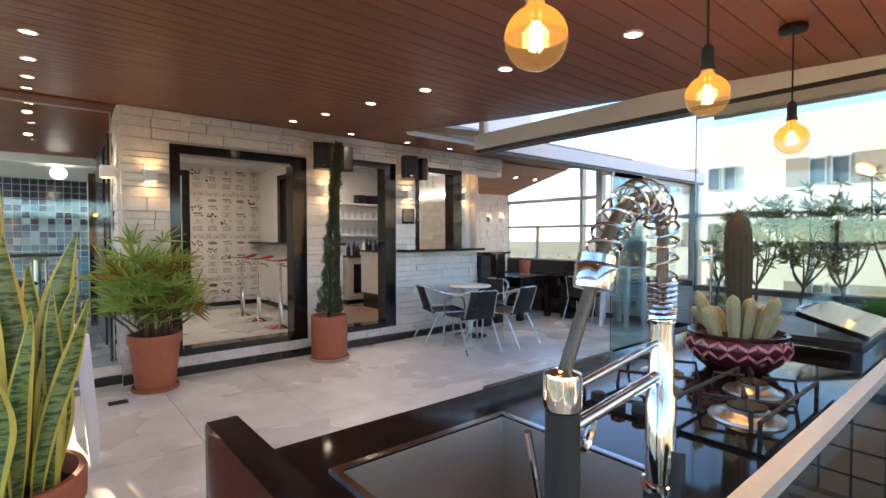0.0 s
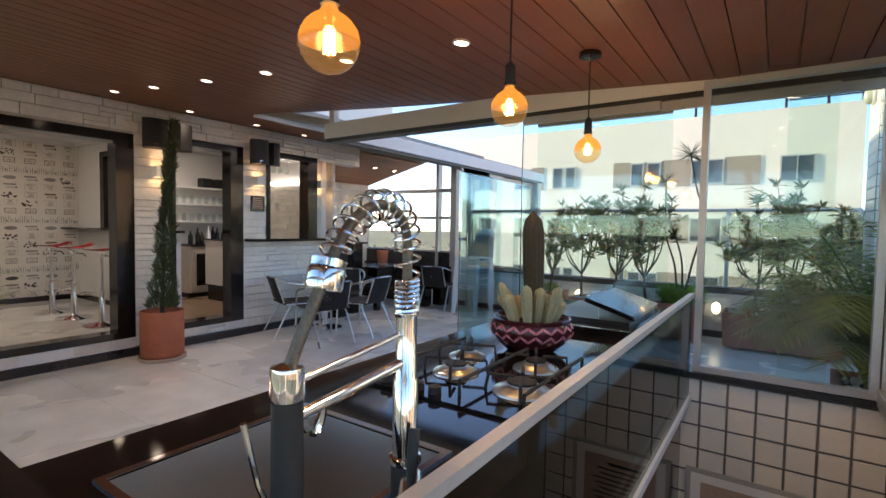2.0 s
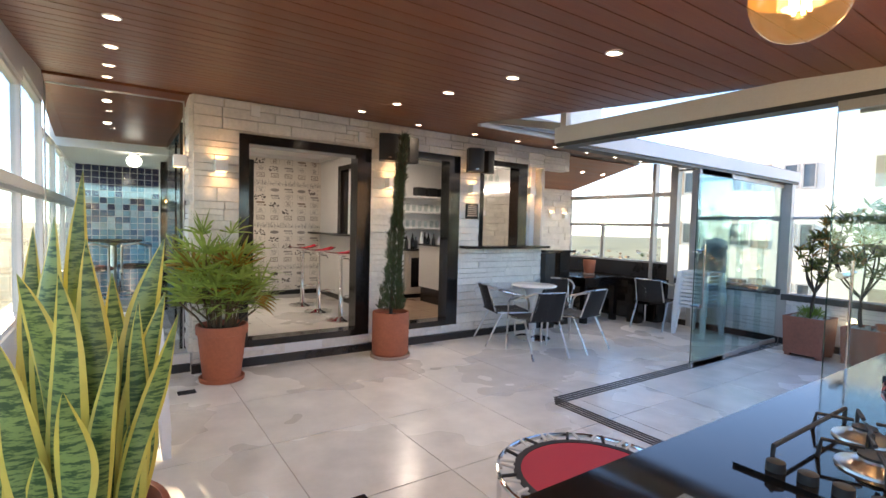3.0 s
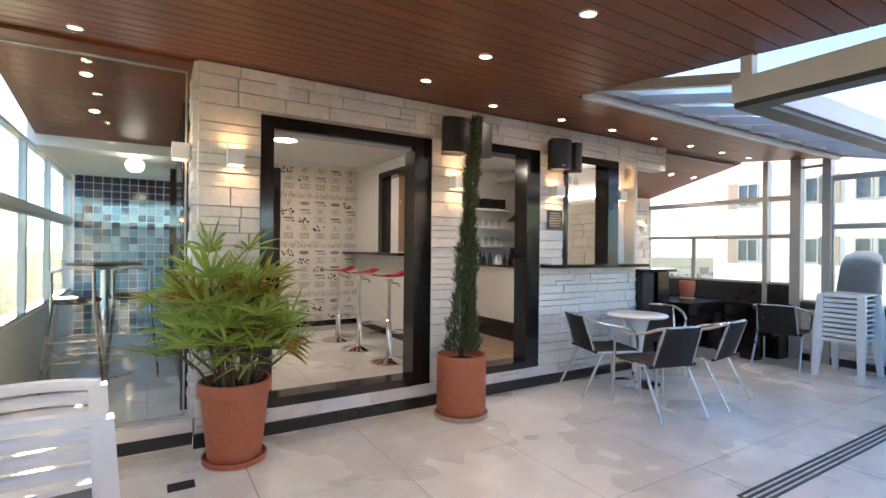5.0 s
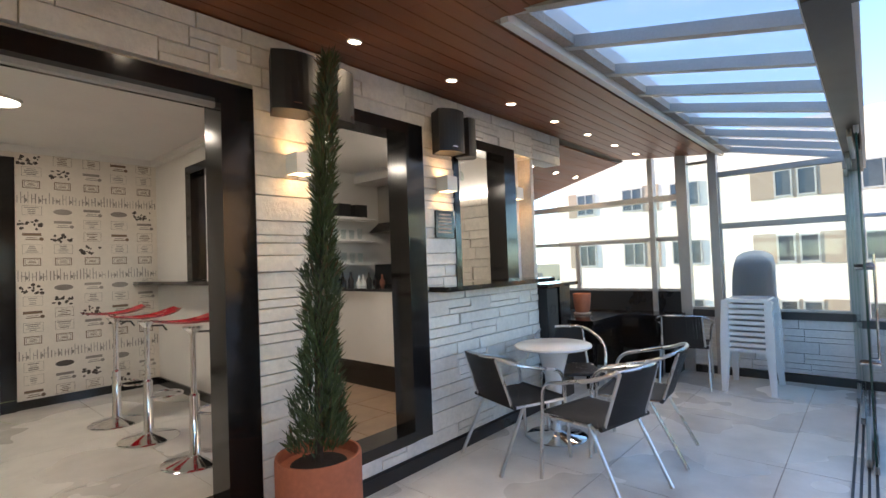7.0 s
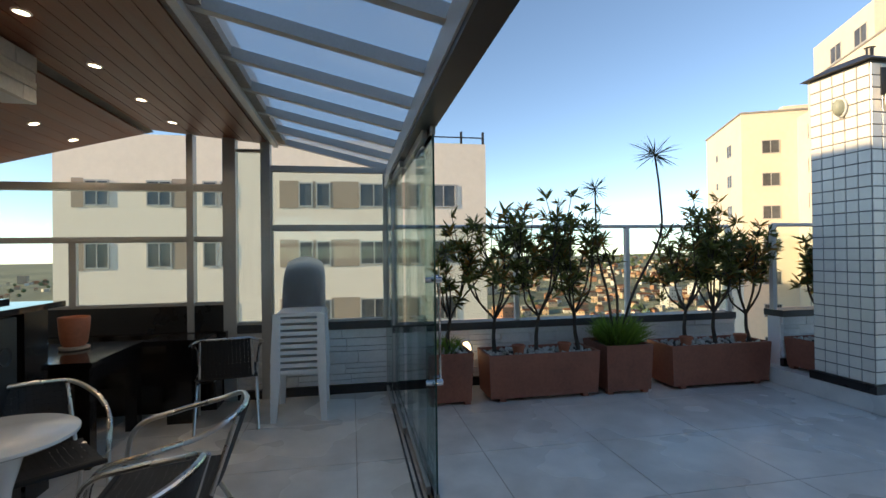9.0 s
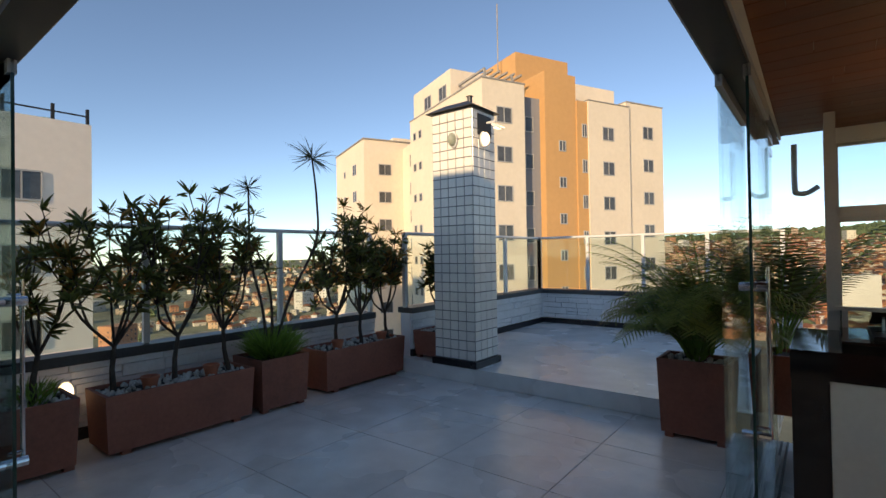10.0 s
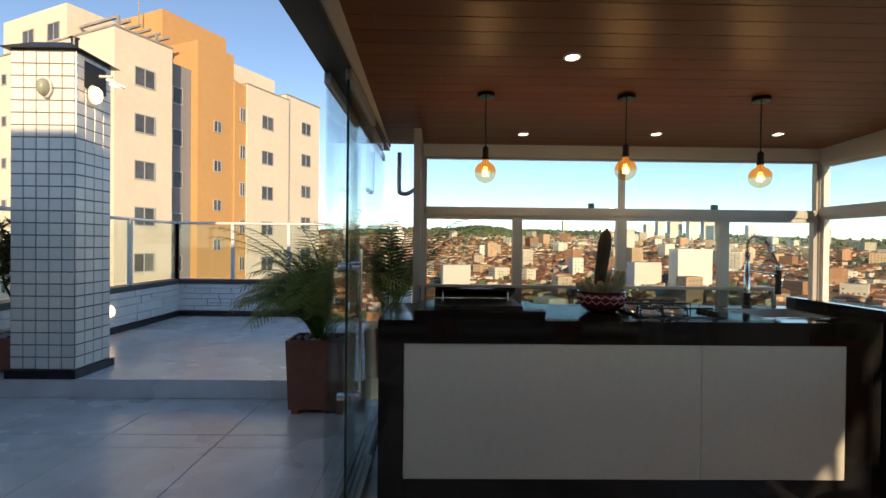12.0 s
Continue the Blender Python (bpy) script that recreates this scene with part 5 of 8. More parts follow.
build_speaker((4.53, HOUSE_Y - 0.10, 2.36), -14, 0.24, 0.30, 0.18)
build_speaker((4.78, HOUSE_Y - 0.09, 2.36), 24, 0.18, 0.29, 0.17)
build_speaker((5.79, HOUSE_Y - 0.09, 2.34), -14, 0.22, 0.30, 0.17)
build_speaker((5.99, HOUSE_Y - 0.07, 2.34), 26, 0.16, 0.29, 0.15)


def build_plaque():
    p = thing("wall_plaque", (5.84, HOUSE_Y - 0.035, 1.69), "small dark framed plaque with pale lettering on stone", "sign")
    boxes("frame", M_BLACKWOOD, p, (-0.10, -0.018, -0.10, 0.10, 0.0, 0.10), bevel=0.003)
    rnd = random.Random(5)
    for k in range(6):
        w = rnd.uniform(0.05, 0.08)
        boxes("text_line", M_SAUCER, p, (-w, -0.0205, 0.065 - k * 0.026, w, -0.018, 0.077 - k * 0.026))


build_plaque()
for x, z, w, h in ((3.085, 2.58, 0.045, 0.055), (4.24, 2.465, 0.04, 0.055)):
    t = thing("junction_plate", (x, HOUSE_Y - 0.045, z), "white plastic junction plate on stone", "plate", "junction plates")
    boxes("cover", M_SCONCE, t, (-w, -0.012, -h, w, 0.02, h), bevel=0.003)


# ---- chairs, tables, stools ----
def build_rattan_chair():
    c = thing("armchair", (0, 0, 0), "aluminium tube armchair with black woven seat and back", "chair", "chairs round the white table")
    # local: front is +y
    W = 0.235
    for s in (-1, 1):
        bm = bmesh.new()
        tube(bm, curve_pts([(s * 0.25, 0.27, 0.0), (s * 0.245, 0.245, 0.40), (s * 0.265, 0.20, 0.60), (s * 0.285, 0.02, 0.66), (s * 0.27, -0.16, 0.70), (s * 0.20, -0.275, 0.745), (s * 0.08, -0.315, 0.755), (0, -0.32, 0.757)], 6), 0.0125, 8)
        part("arm_frame", bm, M_ALU, c, smooth=True)
        bm = bmesh.new()
        tube(bm, [(s * 0.225, -0.10, 0.43), (s * 0.24, -0.33, 0.0)], 0.0125, 8)
        part("leg", bm, M_ALU, c, smooth=True)
        bm = bmesh.new()
        tube(bm, [(s * 0.235, 0.24, 0.41), (s * 0.225, -0.18, 0.415)], 0.011, 8)
        part("side_rail", bm, M_ALU, c, smooth=True)
        bm = bmesh.new()
        tube(bm, [(s * 0.205, -0.19, 0.42), (s * 0.19, -0.30, 0.75)], 0.011, 8)
        part("back_post", bm, M_ALU, c, smooth=True)
    # woven seat and back of interlaced bands
    bm = bmesh.new()
    nx, ny = 15, 15

    def seat(u, v):
        return Vector((-W + 2 * W * u, -0.19 + 0.44 * v, 0.428 - 0.02 * math.sin(math.pi * u) * math.sin(math.pi * v)))

    def back(u, v):
        return Vector(((-0.205 + 0.41 * u) * (1 - 0.06 * v), -0.19 - 0.115 * v - 0.03 * math.sin(math.pi * u), 0.43 + 0.325 * v))

    def weave(bm, fn, nx, ny):
        for i in range(nx):
            for j in range(ny):
                for horizontal in (True, False):
                    over = ((i + j) % 2 == 0) == horizontal
                    if horizontal:
                        u0, u1, v0, v1 = i / nx, (i + 1) / nx, (j + 0.05) / ny, (j + 0.95) / ny
                    else:
                        u0, u1, v0, v1 = (i + 0.10) / nx, (i + 0.90) / nx, j / ny, (j + 1) / ny
                    a, b, d, e = fn(u0, v0), fn(u1, v0), fn(u1, v1), fn(u0, v1)
                    n = (b - a).cross(e - a).normalized() * (0.003 if over else -0.003)
                    bm.faces.new([bm.verts.new(q + n) for q in (a, b, d, e)])
    weave(bm, seat, nx, ny)
    part("seat", bm, M_WICKER, c, "black woven seat")
    bm = bmesh.new()
    weave(bm, back, 13, 11)
    part("backrest", bm, M_WICKER, c, "black woven backrest")
    for y, z in ((0.245, 0.425), (-0.19, 0.42)):
        bm = bmesh.new()
        tube(bm, [(-0.24, y, z), (0.24, y, z)], 0.014, 8)
        part("seat_rail", bm, M_WICKER, c, smooth=True)
    return c


def facing(dx, dy):
    return math.degrees(math.atan2(-dx, dy))


chair = build_rattan_chair()
chair.matrix_world = pose(6.12, 6.93, 0, 0, 0, facing(0.94, -0.34))
for x, y, dx, dy in ((6.06, 6.28, 0.22, 1), (6.74, 6.26, -0.12, 1), (7.10, 7.0, -0.75, -0.6), (8.86, 6.52, 1, 0.2)):
    o = copy_thing(chair, pose(x, y, 0, 0, 0, facing(dx, dy)))
    if x > 8:
        tagged(o, "aluminium armchair with black woven seat by the sitting corner")


def build_table():
    t = thing("round_table", (6.60, 6.88, 0), "white round pedestal table with a chrome base disc", "table")
    bm = bmesh.new()
    lathe(bm, [(0.10, 0.685), (0.285, 0.70), (0.30, 0.71), (0.30, 0.722), (0.29, 0.728), (0.01, 0.728)], 48)
    part("tabletop", bm, M_TABLET, t, smooth=True)
    bm = bmesh.new()
    lathe(bm, [(0.045, 0.13), (0.05, 0.30), (0.075, 0.50), (0.12, 0.66), (0.16, 0.69)], 32)
    part("pedestal", bm, M_TABLET, t, smooth=True)
    bm = bmesh.new()
    lathe(bm, [(0.235, 0.0), (0.24, 0.006), (0.225, 0.016), (0.07, 0.03), (0.045, 0.05), (0.04, 0.14)], 40)
    part("base", bm, M_CHROME, t, smooth=True)


build_table()


def build_plastic_chair(arms, label, group):
    c = thing("plastic_chair", (0, 0, 0), label, "chair", group)
    half = 0.238 if arms else 0.185
    # front is +y
    bm = bmesh.new()
    box(bm, -half, -0.20, 0.415, half, 0.24, 0.432)
    box(bm, -half, 0.225, 0.397, half, 0.24, 0.4149)
    part("seat", bm, M_PLASTIC, c, bevel=0.007)
    for sx in (-1, 1):
        for y0, y1 in ((0.22, 0.27), (-0.20, -0.27)):
            bm = bmesh.new()
            top = 0.64 if arms and y0 > 0 else 0.42
            x0, x1 = sx * (half + 0.027), sx * half
            vs = []
            for x, y, z, w in ((x0, y1, 0.0, 0.024), (x1, y0, top, 0.032)):
                vs.append([bm.verts.new((x + a * w, y + b * w, z)) for a, b in ((-1, -1), (1, -1), (1, 1), (-1, 1))])
            for i in range(4):
                bm.faces.new((vs[0][i], vs[0][(i + 1) % 4], vs[1][(i + 1) % 4], vs[1][i]))
            bm.faces.new(vs[0][::-1])
            bm.faces.new(vs[1])
            part("leg", bm, M_PLASTIC, c, bevel=0.006)
        if arms:
            bm = bmesh.new()
            pts = curve_pts([(sx * 0.238, 0.23, 0.64), (sx * 0.25, 0.05, 0.655), (sx * 0.235, -0.20, 0.66), (sx * 0.20, -0.255, 0.70)], 6)
            tube(bm, pts, 0.022, 8, taper=[0.024] * len(pts))
            part("armrest", bm, M_PLASTIC, c, smooth=True)

    def bk(u, v):
        return Vector((u * (half + 0.015 - 0.03 * max(0, v - 0.75) * 4 * abs(u)), -0.205 - 0.15 * v - 0.02 * (1 - u * u), 0.43 + 0.49 * v - 0.06 * u * u * v))
    bm = bmesh.new()
    slats = [-0.50 + 0.20 * k for k in range(6)]
    for u in slats:
        strip = bmesh.new()
        f = [strip.verts.new(bk((u + du) * (0.62 + 0.42 * v), v)) for v in (0.071, 0.4, 0.759) for du in (-0.058, 0.058)]
        for k in (0, 2):
            strip.faces.new((f[k], f[k + 1], f[k + 3], f[k + 2]))
        bmesh.ops.solidify(strip, geom=strip.faces[:], thickness=0.006)
        part("slat", strip, M_PLASTIC, c)
    n = 10
    for v0, v1 in ((0.0, 0.07), (0.76, 0.88), (0.88, 1.0)):
        rows = [[bm.verts.new(bk(-1 + 2 * i / n, v)) for i in range(n + 1)] for v in (v0, v1)]
        for i in range(n):
            bm.faces.new((rows[0][i], rows[0][i + 1], rows[1][i + 1], rows[1][i]))
    for s in (-1, 1):
        vv = [0.0, 0.25, 0.5, 0.78]
        f = [bm.verts.new(bk(s * u, v)) for v in vv for u in (0.50 + 0.17 * v, 1.0)]
        for k in range(0, 6, 2):
            bm.faces.new((f[k], f[k + 1], f[k + 3], f[k + 2]))
    bmesh.ops.solidify(bm, geom=bm.faces[:], thickness=0.006)
    part("backrest", bm, M_PLASTIC, c)
    return c


pc = build_plastic_chair(False, "white plastic bistro chair in a tall stack", "stacked plastic chairs")
pc.matrix_world = pose(8.99, 5.91, 0.0, 0, 0, facing(-1, 0))
for k in range(1, 10):
    copy_thing(pc, pose(8.99 + 0.004 * k, 5.91 + 0.002 * (k % 3), 0.055 * k, 0, 0, facing(-1, 0) + (k % 3 - 1) * 0.6))
pa = build_plastic_chair(True, "white plastic armchair stacked beside the windows", "plastic chairs by the windows")
pa.matrix_world = pose(1.88, 5.80, 0.0, 0, 0, facing(1, 0.1))
for k in range(1, 4):
    copy_thing(pa, pose(1.88, 5.80 - 0.004 * k, 0.058 * k, 0, 0, facing(1, 0.1)))


def build_bar_stool(at, red=True):
    if red:
        s = thing("bar_stool", at, "red plastic bar stool on a chrome pedestal", "stool", "stools at the bar")
        bm = bmesh.new()
        n = 14
        rows = []
        for i in range(n + 1):
            u = -1 + 2 * i / n
            z = 0.02 + 0.055 * abs(u) ** 2.2 * (1 if u > 0 else 0.5)
            w = 0.16 * math.sqrt(max(0.05, 1 - (abs(u) ** 3) * 0.75))
            rows.append([bm.verts.new((u * 0.22, v * w * 1.15, z - 0.012 * (1 - v * v))) for v in (-1, -0.6, 0, 0.6, 1)])
        for a, b in zip(rows, rows[1:]):
            for k in range(4):
                bm.faces.new((a[k], a[k + 1], b[k + 1], b[k]))
        bmesh.ops.solidify(bm, geom=bm.faces[:], thickness=0.034)
        bmesh.ops.translate(bm, verts=bm.verts, vec=(0, 0, 0.872))
        part("seat", bm, M_RED, s, smooth=True)
        bm = bmesh.new()
        lathe(bm, [(0.195, 0.0), (0.2, 0.006), (0.18, 0.018), (0.05, 0.04), (0.032, 0.06), (0.03, 0.42), (0.019, 0.43), (0.019, 0.81), (0.06, 0.85), (0.06, 0.86)], 32)
        part("pedestal", bm, M_CHROME, s, smooth=True)
        bm = bmesh.new()
        tube(bm, [(0.03 + 0.10 - 0.10 * math.cos(a), 0.12 * math.sin(a), 0.30) for a in [2 * math.pi * k / 20 for k in range(21)]], 0.008, 6)
        part("foot_ring", bm, M_CHROME, s, smooth=True)
        bm = bmesh.new()
        tube(bm, [(0.03, 0.0, 0.82), (0.12, 0.04, 0.81), (0.15, 0.05, 0.77)], 0.007, 6)
        part("lever", bm, M_RUBBER, s, smooth=True)
    else:
        s = thing("metal_bar_stool", at, "grey tubular metal bar stool with a dark seat", "stool", "stools in the corridor")
        for sx in (-1, 1):
            for sy in (-1, 1):
                bm = bmesh.new()
                tube(bm, [(sx * 0.21, sy * 0.21, 0.0), (sx * 0.14, sy * 0.14, 0.72)] + ([(sx * 0.14, sy * 0.17, 1.0)] if sy < 0 else []), 0.013, 8)
                part("leg", bm, M_ALU, s, smooth=True)
        for z, a in ((0.25, 0.19), (0.42, 0.175)):
            bm = bmesh.new()
            tube(bm, [(-a, -a, z), (a, -a, z), (a, a, z), (-a, a, z), (-a, -a, z)], 0.009, 6)
            part("foot_rail", bm, M_ALU, s)
        bm = bmesh.new()
        lathe(bm, [(0.16, 0.72), (0.185, 0.73), (0.185, 0.75), (0.16, 0.765), (0.01, 0.77)], 24)
        part("seat", bm, M_RUBBER, s, smooth=True)
        bm = bmesh.new()
        tube(bm, curve_pts([(-0.14, -0.17, 0.99), (0, -0.21, 1.02), (0.14, -0.17, 0.99)], 5), 0.012, 8)
        part("back_rail", bm, M_ALU, s, smooth=True)
    return s


for x, y in ((4.33, 9.62), (4.36, 8.97), (4.40, 8.24)):
    build_bar_stool((x, y, FLOOR_IN))
build_bar_stool((1.72, 8.75, 0.17), False)
build_bar_stool((2.12, 9.0, 0.17), False)
bt = thing("high_table", (1.90, 9.15, 0.17), "round high bar table on a metal post", "table")
bm = bmesh.new()
lathe(bm, [(0.01, 1.02), (0.29, 1.025), (0.30, 1.04), (0.29, 1.05), (0.01, 1.05)], 36)
part("tabletop", bm, M_RUBBER, bt, smooth=True)
bm = bmesh.new()
lathe(bm, [(0.22, 0.0), (0.22, 0.012), (0.05, 0.03), (0.035, 0.05), (0.035, 0.98), (0.10, 1.02)], 24)
part("post", bm, M_STEEL, bt, smooth=True)


def build_trampoline():
    t = thing("mini_trampoline", (3.92, 3.74, 0), "round mini trampoline with a red mat and bungee cords", "trampoline")
    bm = bmesh.new()
    tube(bm, [(0.48 * math.cos(a), 0.48 * math.sin(a), 0.235) for a in [2 * math.pi * k / 40 for k in range(41)]], 0.014, 8)
    part("ring", bm, M_CHROME, t, smooth=True)
    bm = bmesh.new()
    lathe(bm, [(0.365, 0.236), (0.36, 0.240), (0.01, 0.238)], 40)
    part("mat", bm, M_REDMAT, t)
    bm = bmesh.new()
    lathe(bm, [(0.40, 0.237), (0.40, 0.242), (0.362, 0.243), (0.362, 0.238)], 40, cap=False)
    part("mat_border", bm, M_RUBBER, t)
    n = 36
    for k in range(n):
        a = 2 * math.pi * k / n
        bm = bmesh.new()
        b = a + 0.05 * (1 if k % 2 else -1)
        tube(bm, [(0.395 * math.cos(a), 0.395 * math.sin(a), 0.244), (0.47 * math.cos(b), 0.47 * math.sin(b), 0.25)], 0.009, 6)
        part("spring", bm, M_FRAMEW if k % 3 else M_RUBBER, t)
    for k in range(6):
        a = 2 * math.pi * k / 6 + 0.3
        bm = bmesh.new()
        tube(bm, [(0.47 * math.cos(a), 0.47 * math.sin(a), 0.225), (0.47 * math.cos(a), 0.47 * math.sin(a), 0.0)], 0.014, 8)
        part("leg", bm, M_CHROME, t)


build_trampoline()


# ---- sitting corner ----
def build_sitting():
    sp = thing("floor_speaker", (7.27, HOUSE_Y + 0.06, 0.0), "black tower loudspeaker beside the bar", "loudspeaker")
    boxes("cabinet", M_SPEAKER, sp, (-0.09, -0.18, 0.25, 0.11, 0.10, 1.12), bevel=0.01)
    boxes("base", M_BLACKWOOD, sp, (-0.10, -0.19, 0.0, 0.12, 0.11, 0.25), bevel=0.004)
    bm = bmesh.new()
    lathe(bm, [(0.05, 0.0), (0.05, 0.006), (0.03, -0.004), (0.01, -0.006)], 24, m=Matrix.Translation((0.01, -0.182, 0.92)) @ pose(0, 0, 0, 90, 0, 0))
    part("driver", bm, M_RUBBER, sp, smooth=True)
    sb = thing("side_counter", (7.22, HOUSE_Y - 0.0, 0), "black topped side counter behind the bar", "counter")
    boxes("top", M_GRANITE, sb, (-0.02, -0.12, 1.13, 0.62, 0.30, 1.165), bevel=0.005)
    boxes("support", M_BLACKWOOD, sb, (0.36, -0.04, 0.0, 0.58, 0.28, 1.13), bevel=0.004)
    tb = thing("lacquered_table", (8.45, 7.55, 0), "glossy black lacquered table with square legs", "table")
    boxes("top", M_BLACKWOOD, tb, (-0.45, -0.38, 0.69, 0.42, 0.45, 0.73), bevel=0.006)
    for x in (-0.42, 0.31):
        for y in (-0.35, 0.33):
            boxes("leg", M_BLACKWOOD, tb, (x, y, 0.0, x + 0.09, y + 0.09, 0.69), bevel=0.004)
    boxes("apron", M_BLACKWOOD, tb, (-0.42, -0.26, 0.58, -0.39, 0.32, 0.69), (-0.33, -0.35, 0.58, 0.31, -0.32, 0.69))
    pp = thing("woven_pot", (8.55, 7.55, 0.732), "small terracotta pot with a diamond weave on a saucer", "pot")
    bm = bmesh.new()
    lathe(bm, [(0.09, 0.0), (0.10, 0.008), (0.10, 0.022), (0.07, 0.026)], 24)
    part("saucer", bm, M_SAUCER, pp, smooth=True)
    bm = bmesh.new()
    lathe(bm, [(0.07, 0.027), (0.085, 0.05), (0.098, 0.14), (0.105, 0.24), (0.10, 0.25), (0.09, 0.24), (0.085, 0.20)], 24)
    part("body", bm, M_TERRA, pp, smooth=True)
    be = thing("bench", (9.22, 7.7, 0), "long black upholstered bench under the far windows", "bench")
    boxes("seat", M_BLACKWOOD, be, (-0.30, -1.05, 0.32, 0.20, 1.05, 0.45), bevel=0.02)
    boxes("backrest", M_BLACKWOOD, be, (0.12, -1.05, 0.45, 0.22, 1.05, 0.70), bevel=0.02)
    boxes("base", M_BLACKWOOD, be, (-0.02, -1.0, 0.0, 0.2, 1.0, 0.30))
    b2 = thing("side_table", (9.1, 6.95, 0), "black square side table on a block foot", "table")
    boxes("top", M_BLACKWOOD, b2, (-0.34, -0.28, 0.69, 0.0, 0.2, 0.73), bevel=0.005)
    boxes("body", M_BLACKWOOD, b2, (-0.24, -0.14, 0.0, -0.10, 0.06, 0.69), bevel=0.005)
    for x in (8.5, 8.9, 9.27):
        s = thing("square_wall_light", (x, 8.80, 1.75), "small square wall light on the stone wall", "wall light", "square wall lights")
        boxes("body", M_SCONCE, s, (-0.045, -0.07, -0.045, 0.045, 0.02, 0.045), bevel=0.003)
        boxes("lamp", M_WARM, s, (-0.03, -0.06, 0.0455, 0.03, -0.01, 0.048))


build_sitting()


# ---- bar room and kitchen furnishing ----
def build_bar_room():
    M_PRINT = paint("printed_paper", (0.78, 0.73, 0.66), 0.8, var=0.05, fine=30, bump=0.0)
    inks = [paint("print_ink_%s" % n, c, 0.8, var=0.3, fine=120, bump=0) for n, c in (("dark", (0.10, 0.085, 0.075)), ("grey", (0.36, 0.33, 0.30)), ("brown", (0.24, 0.17, 0.12)))]
    w = structure("wallpaper", "cream wallpaper printed with rows of grey drink labels", "wallpaper")
    boxes("sheet", M_PRINT, w, (3.861, 10.842, 0.28, 5.049, 10.849, 2.60), (2.66, 10.842, 2.52, 3.86, 10.849, 2.60))
    rnd = random.Random(21)
    y = 10.8415
    cols = [3.885 + 0.235 * k for k in range(5)]
    for r in range(19):
        z = 2.475 - r * 0.122
        row = (r + 2) % 6
        for ci, cx in enumerate(cols):
            bm = bmesh.new()

            def rect(a, b, c, d):
                bm.faces.new([bm.verts.new(q) for q in ((a, y, b), (c, y, b), (c, y, d), (a, y, d))])

            def ring(x0, z0, x1, z1, t):
                for q in ((x0, z0, x1, z0 + t), (x0, z1 - t, x1, z1), (x0, z0 + t, x0 + t, z1 - t), (x1 - t, z0 + t, x1, z1 - t)):
                    rect(*q)

            def disc(px, pz, rx, rz):
                bm.faces.new([bm.verts.new((px + rx * math.cos(2 * math.pi * k / 18), y, pz + rz * math.sin(2 * math.pi * k / 18))) for k in range(18)])
            if row == 4:
                ring(cx + 0.035, z + 0.02, cx + 0.165, z + 0.095, 0.007)
                ring(cx + 0.05, z + 0.034, cx + 0.15, z + 0.081, 0.003)
                rect(cx + 0.07, z + 0.048, cx + 0.13, z + 0.054)
                rect(cx + 0.075, z + 0.061, cx + 0.125, z + 0.066)
            elif row == 5:
                for q in range(9):
                    h = rnd.uniform(0.05, 0.11)
                    x = cx - 0.005 + q * 0.026
                    rect(x, z, x + rnd.uniform(0.004, 0.009), z + h)
                    if q % 3 == 1:
                        rect(x, z + h * 0.5, x + 0.024, z + h * 0.5 + 0.006)
                    if q % 4 == 2:
                        disc(x + 0.012, z + 0.03, 0.011, 0.016)
            elif row == 0 and ci % 2:
                disc(cx + 0.10, z + 0.05, 0.075, 0.028)
            elif (r * 3 + ci * 2) % 5 == 0:
                for q in range(16):
                    x, zz = cx + rnd.uniform(0.0, 0.17), z + rnd.uniform(0.0, 0.09)
                    disc(x, zz, rnd.uniform(0.006, 0.018), rnd.uniform(0.006, 0.016))
            elif (r + ci) % 3 == 0:
                rect(cx + 0.03, z + 0.06, cx + 0.17, z + 0.085)
                rect(cx + 0.05, z + 0.02, cx + 0.15, z + 0.028)
                rect(cx + 0.06, z + 0.038, cx + 0.14, z + 0.044)
                disc(cx + 0.17, z + 0.03, 0.018, 0.016)
            else:
                ring(cx + 0.03, z + 0.012, cx + 0.175, z + 0.10, 0.0025)
                for q in range(4):
                    wd = rnd.uniform(0.02, 0.055)
                    rect(cx + 0.10 - wd, z + 0.025 + q * 0.018, cx + 0.10 + wd, z + 0.029 + q * 0.018 + rnd.uniform(0, 0.006))
            part("print", bm, inks[0 if (r * 3 + ci * 2) % 5 == 0 and row not in (4, 5) else (1 if row in (0, 1, 3, 5) else 2)], w)
    d = structure("door_2", "pale frosted glass door in a black frame at the back of the bar room", "door")
    for q in ((3.02, 10.79, 0.2, 3.12, 10.849, 2.52), (3.745, 10.79, 0.2, 3.86, 10.849, 2.52), (3.12, 10.79, 2.42, 3.745, 10.849, 2.52)):
        boxes("frame_bar", M_BLACK, d, q, bevel=0.003)
    leaf = boxes("leaf", paint("frosted_glass", (0.55, 0.66, 0.62), 0.3, var=0.04, bump=0.0), d, (3.121, 10.81, 0.2, 3.744, 10.83, 2.419))
    bm = bmesh.new()
    tube(bm, [(3.40 + 0.16 * math.cos(a), 10.806, 2.12 + 0.17 * math.sin(a)) for a in [2 * math.pi * k / 24 for k in range(25)]], 0.012, 5)
    tube(bm, [(3.29, 10.806, 2.08), (3.52, 10.806, 2.16)], 0.02, 5)
    tube(bm, [(3.30, 10.806, 2.20), (3.27, 10.806, 2.02)], 0.012, 5)
    part("emblem", bm, inks[1], leaf)
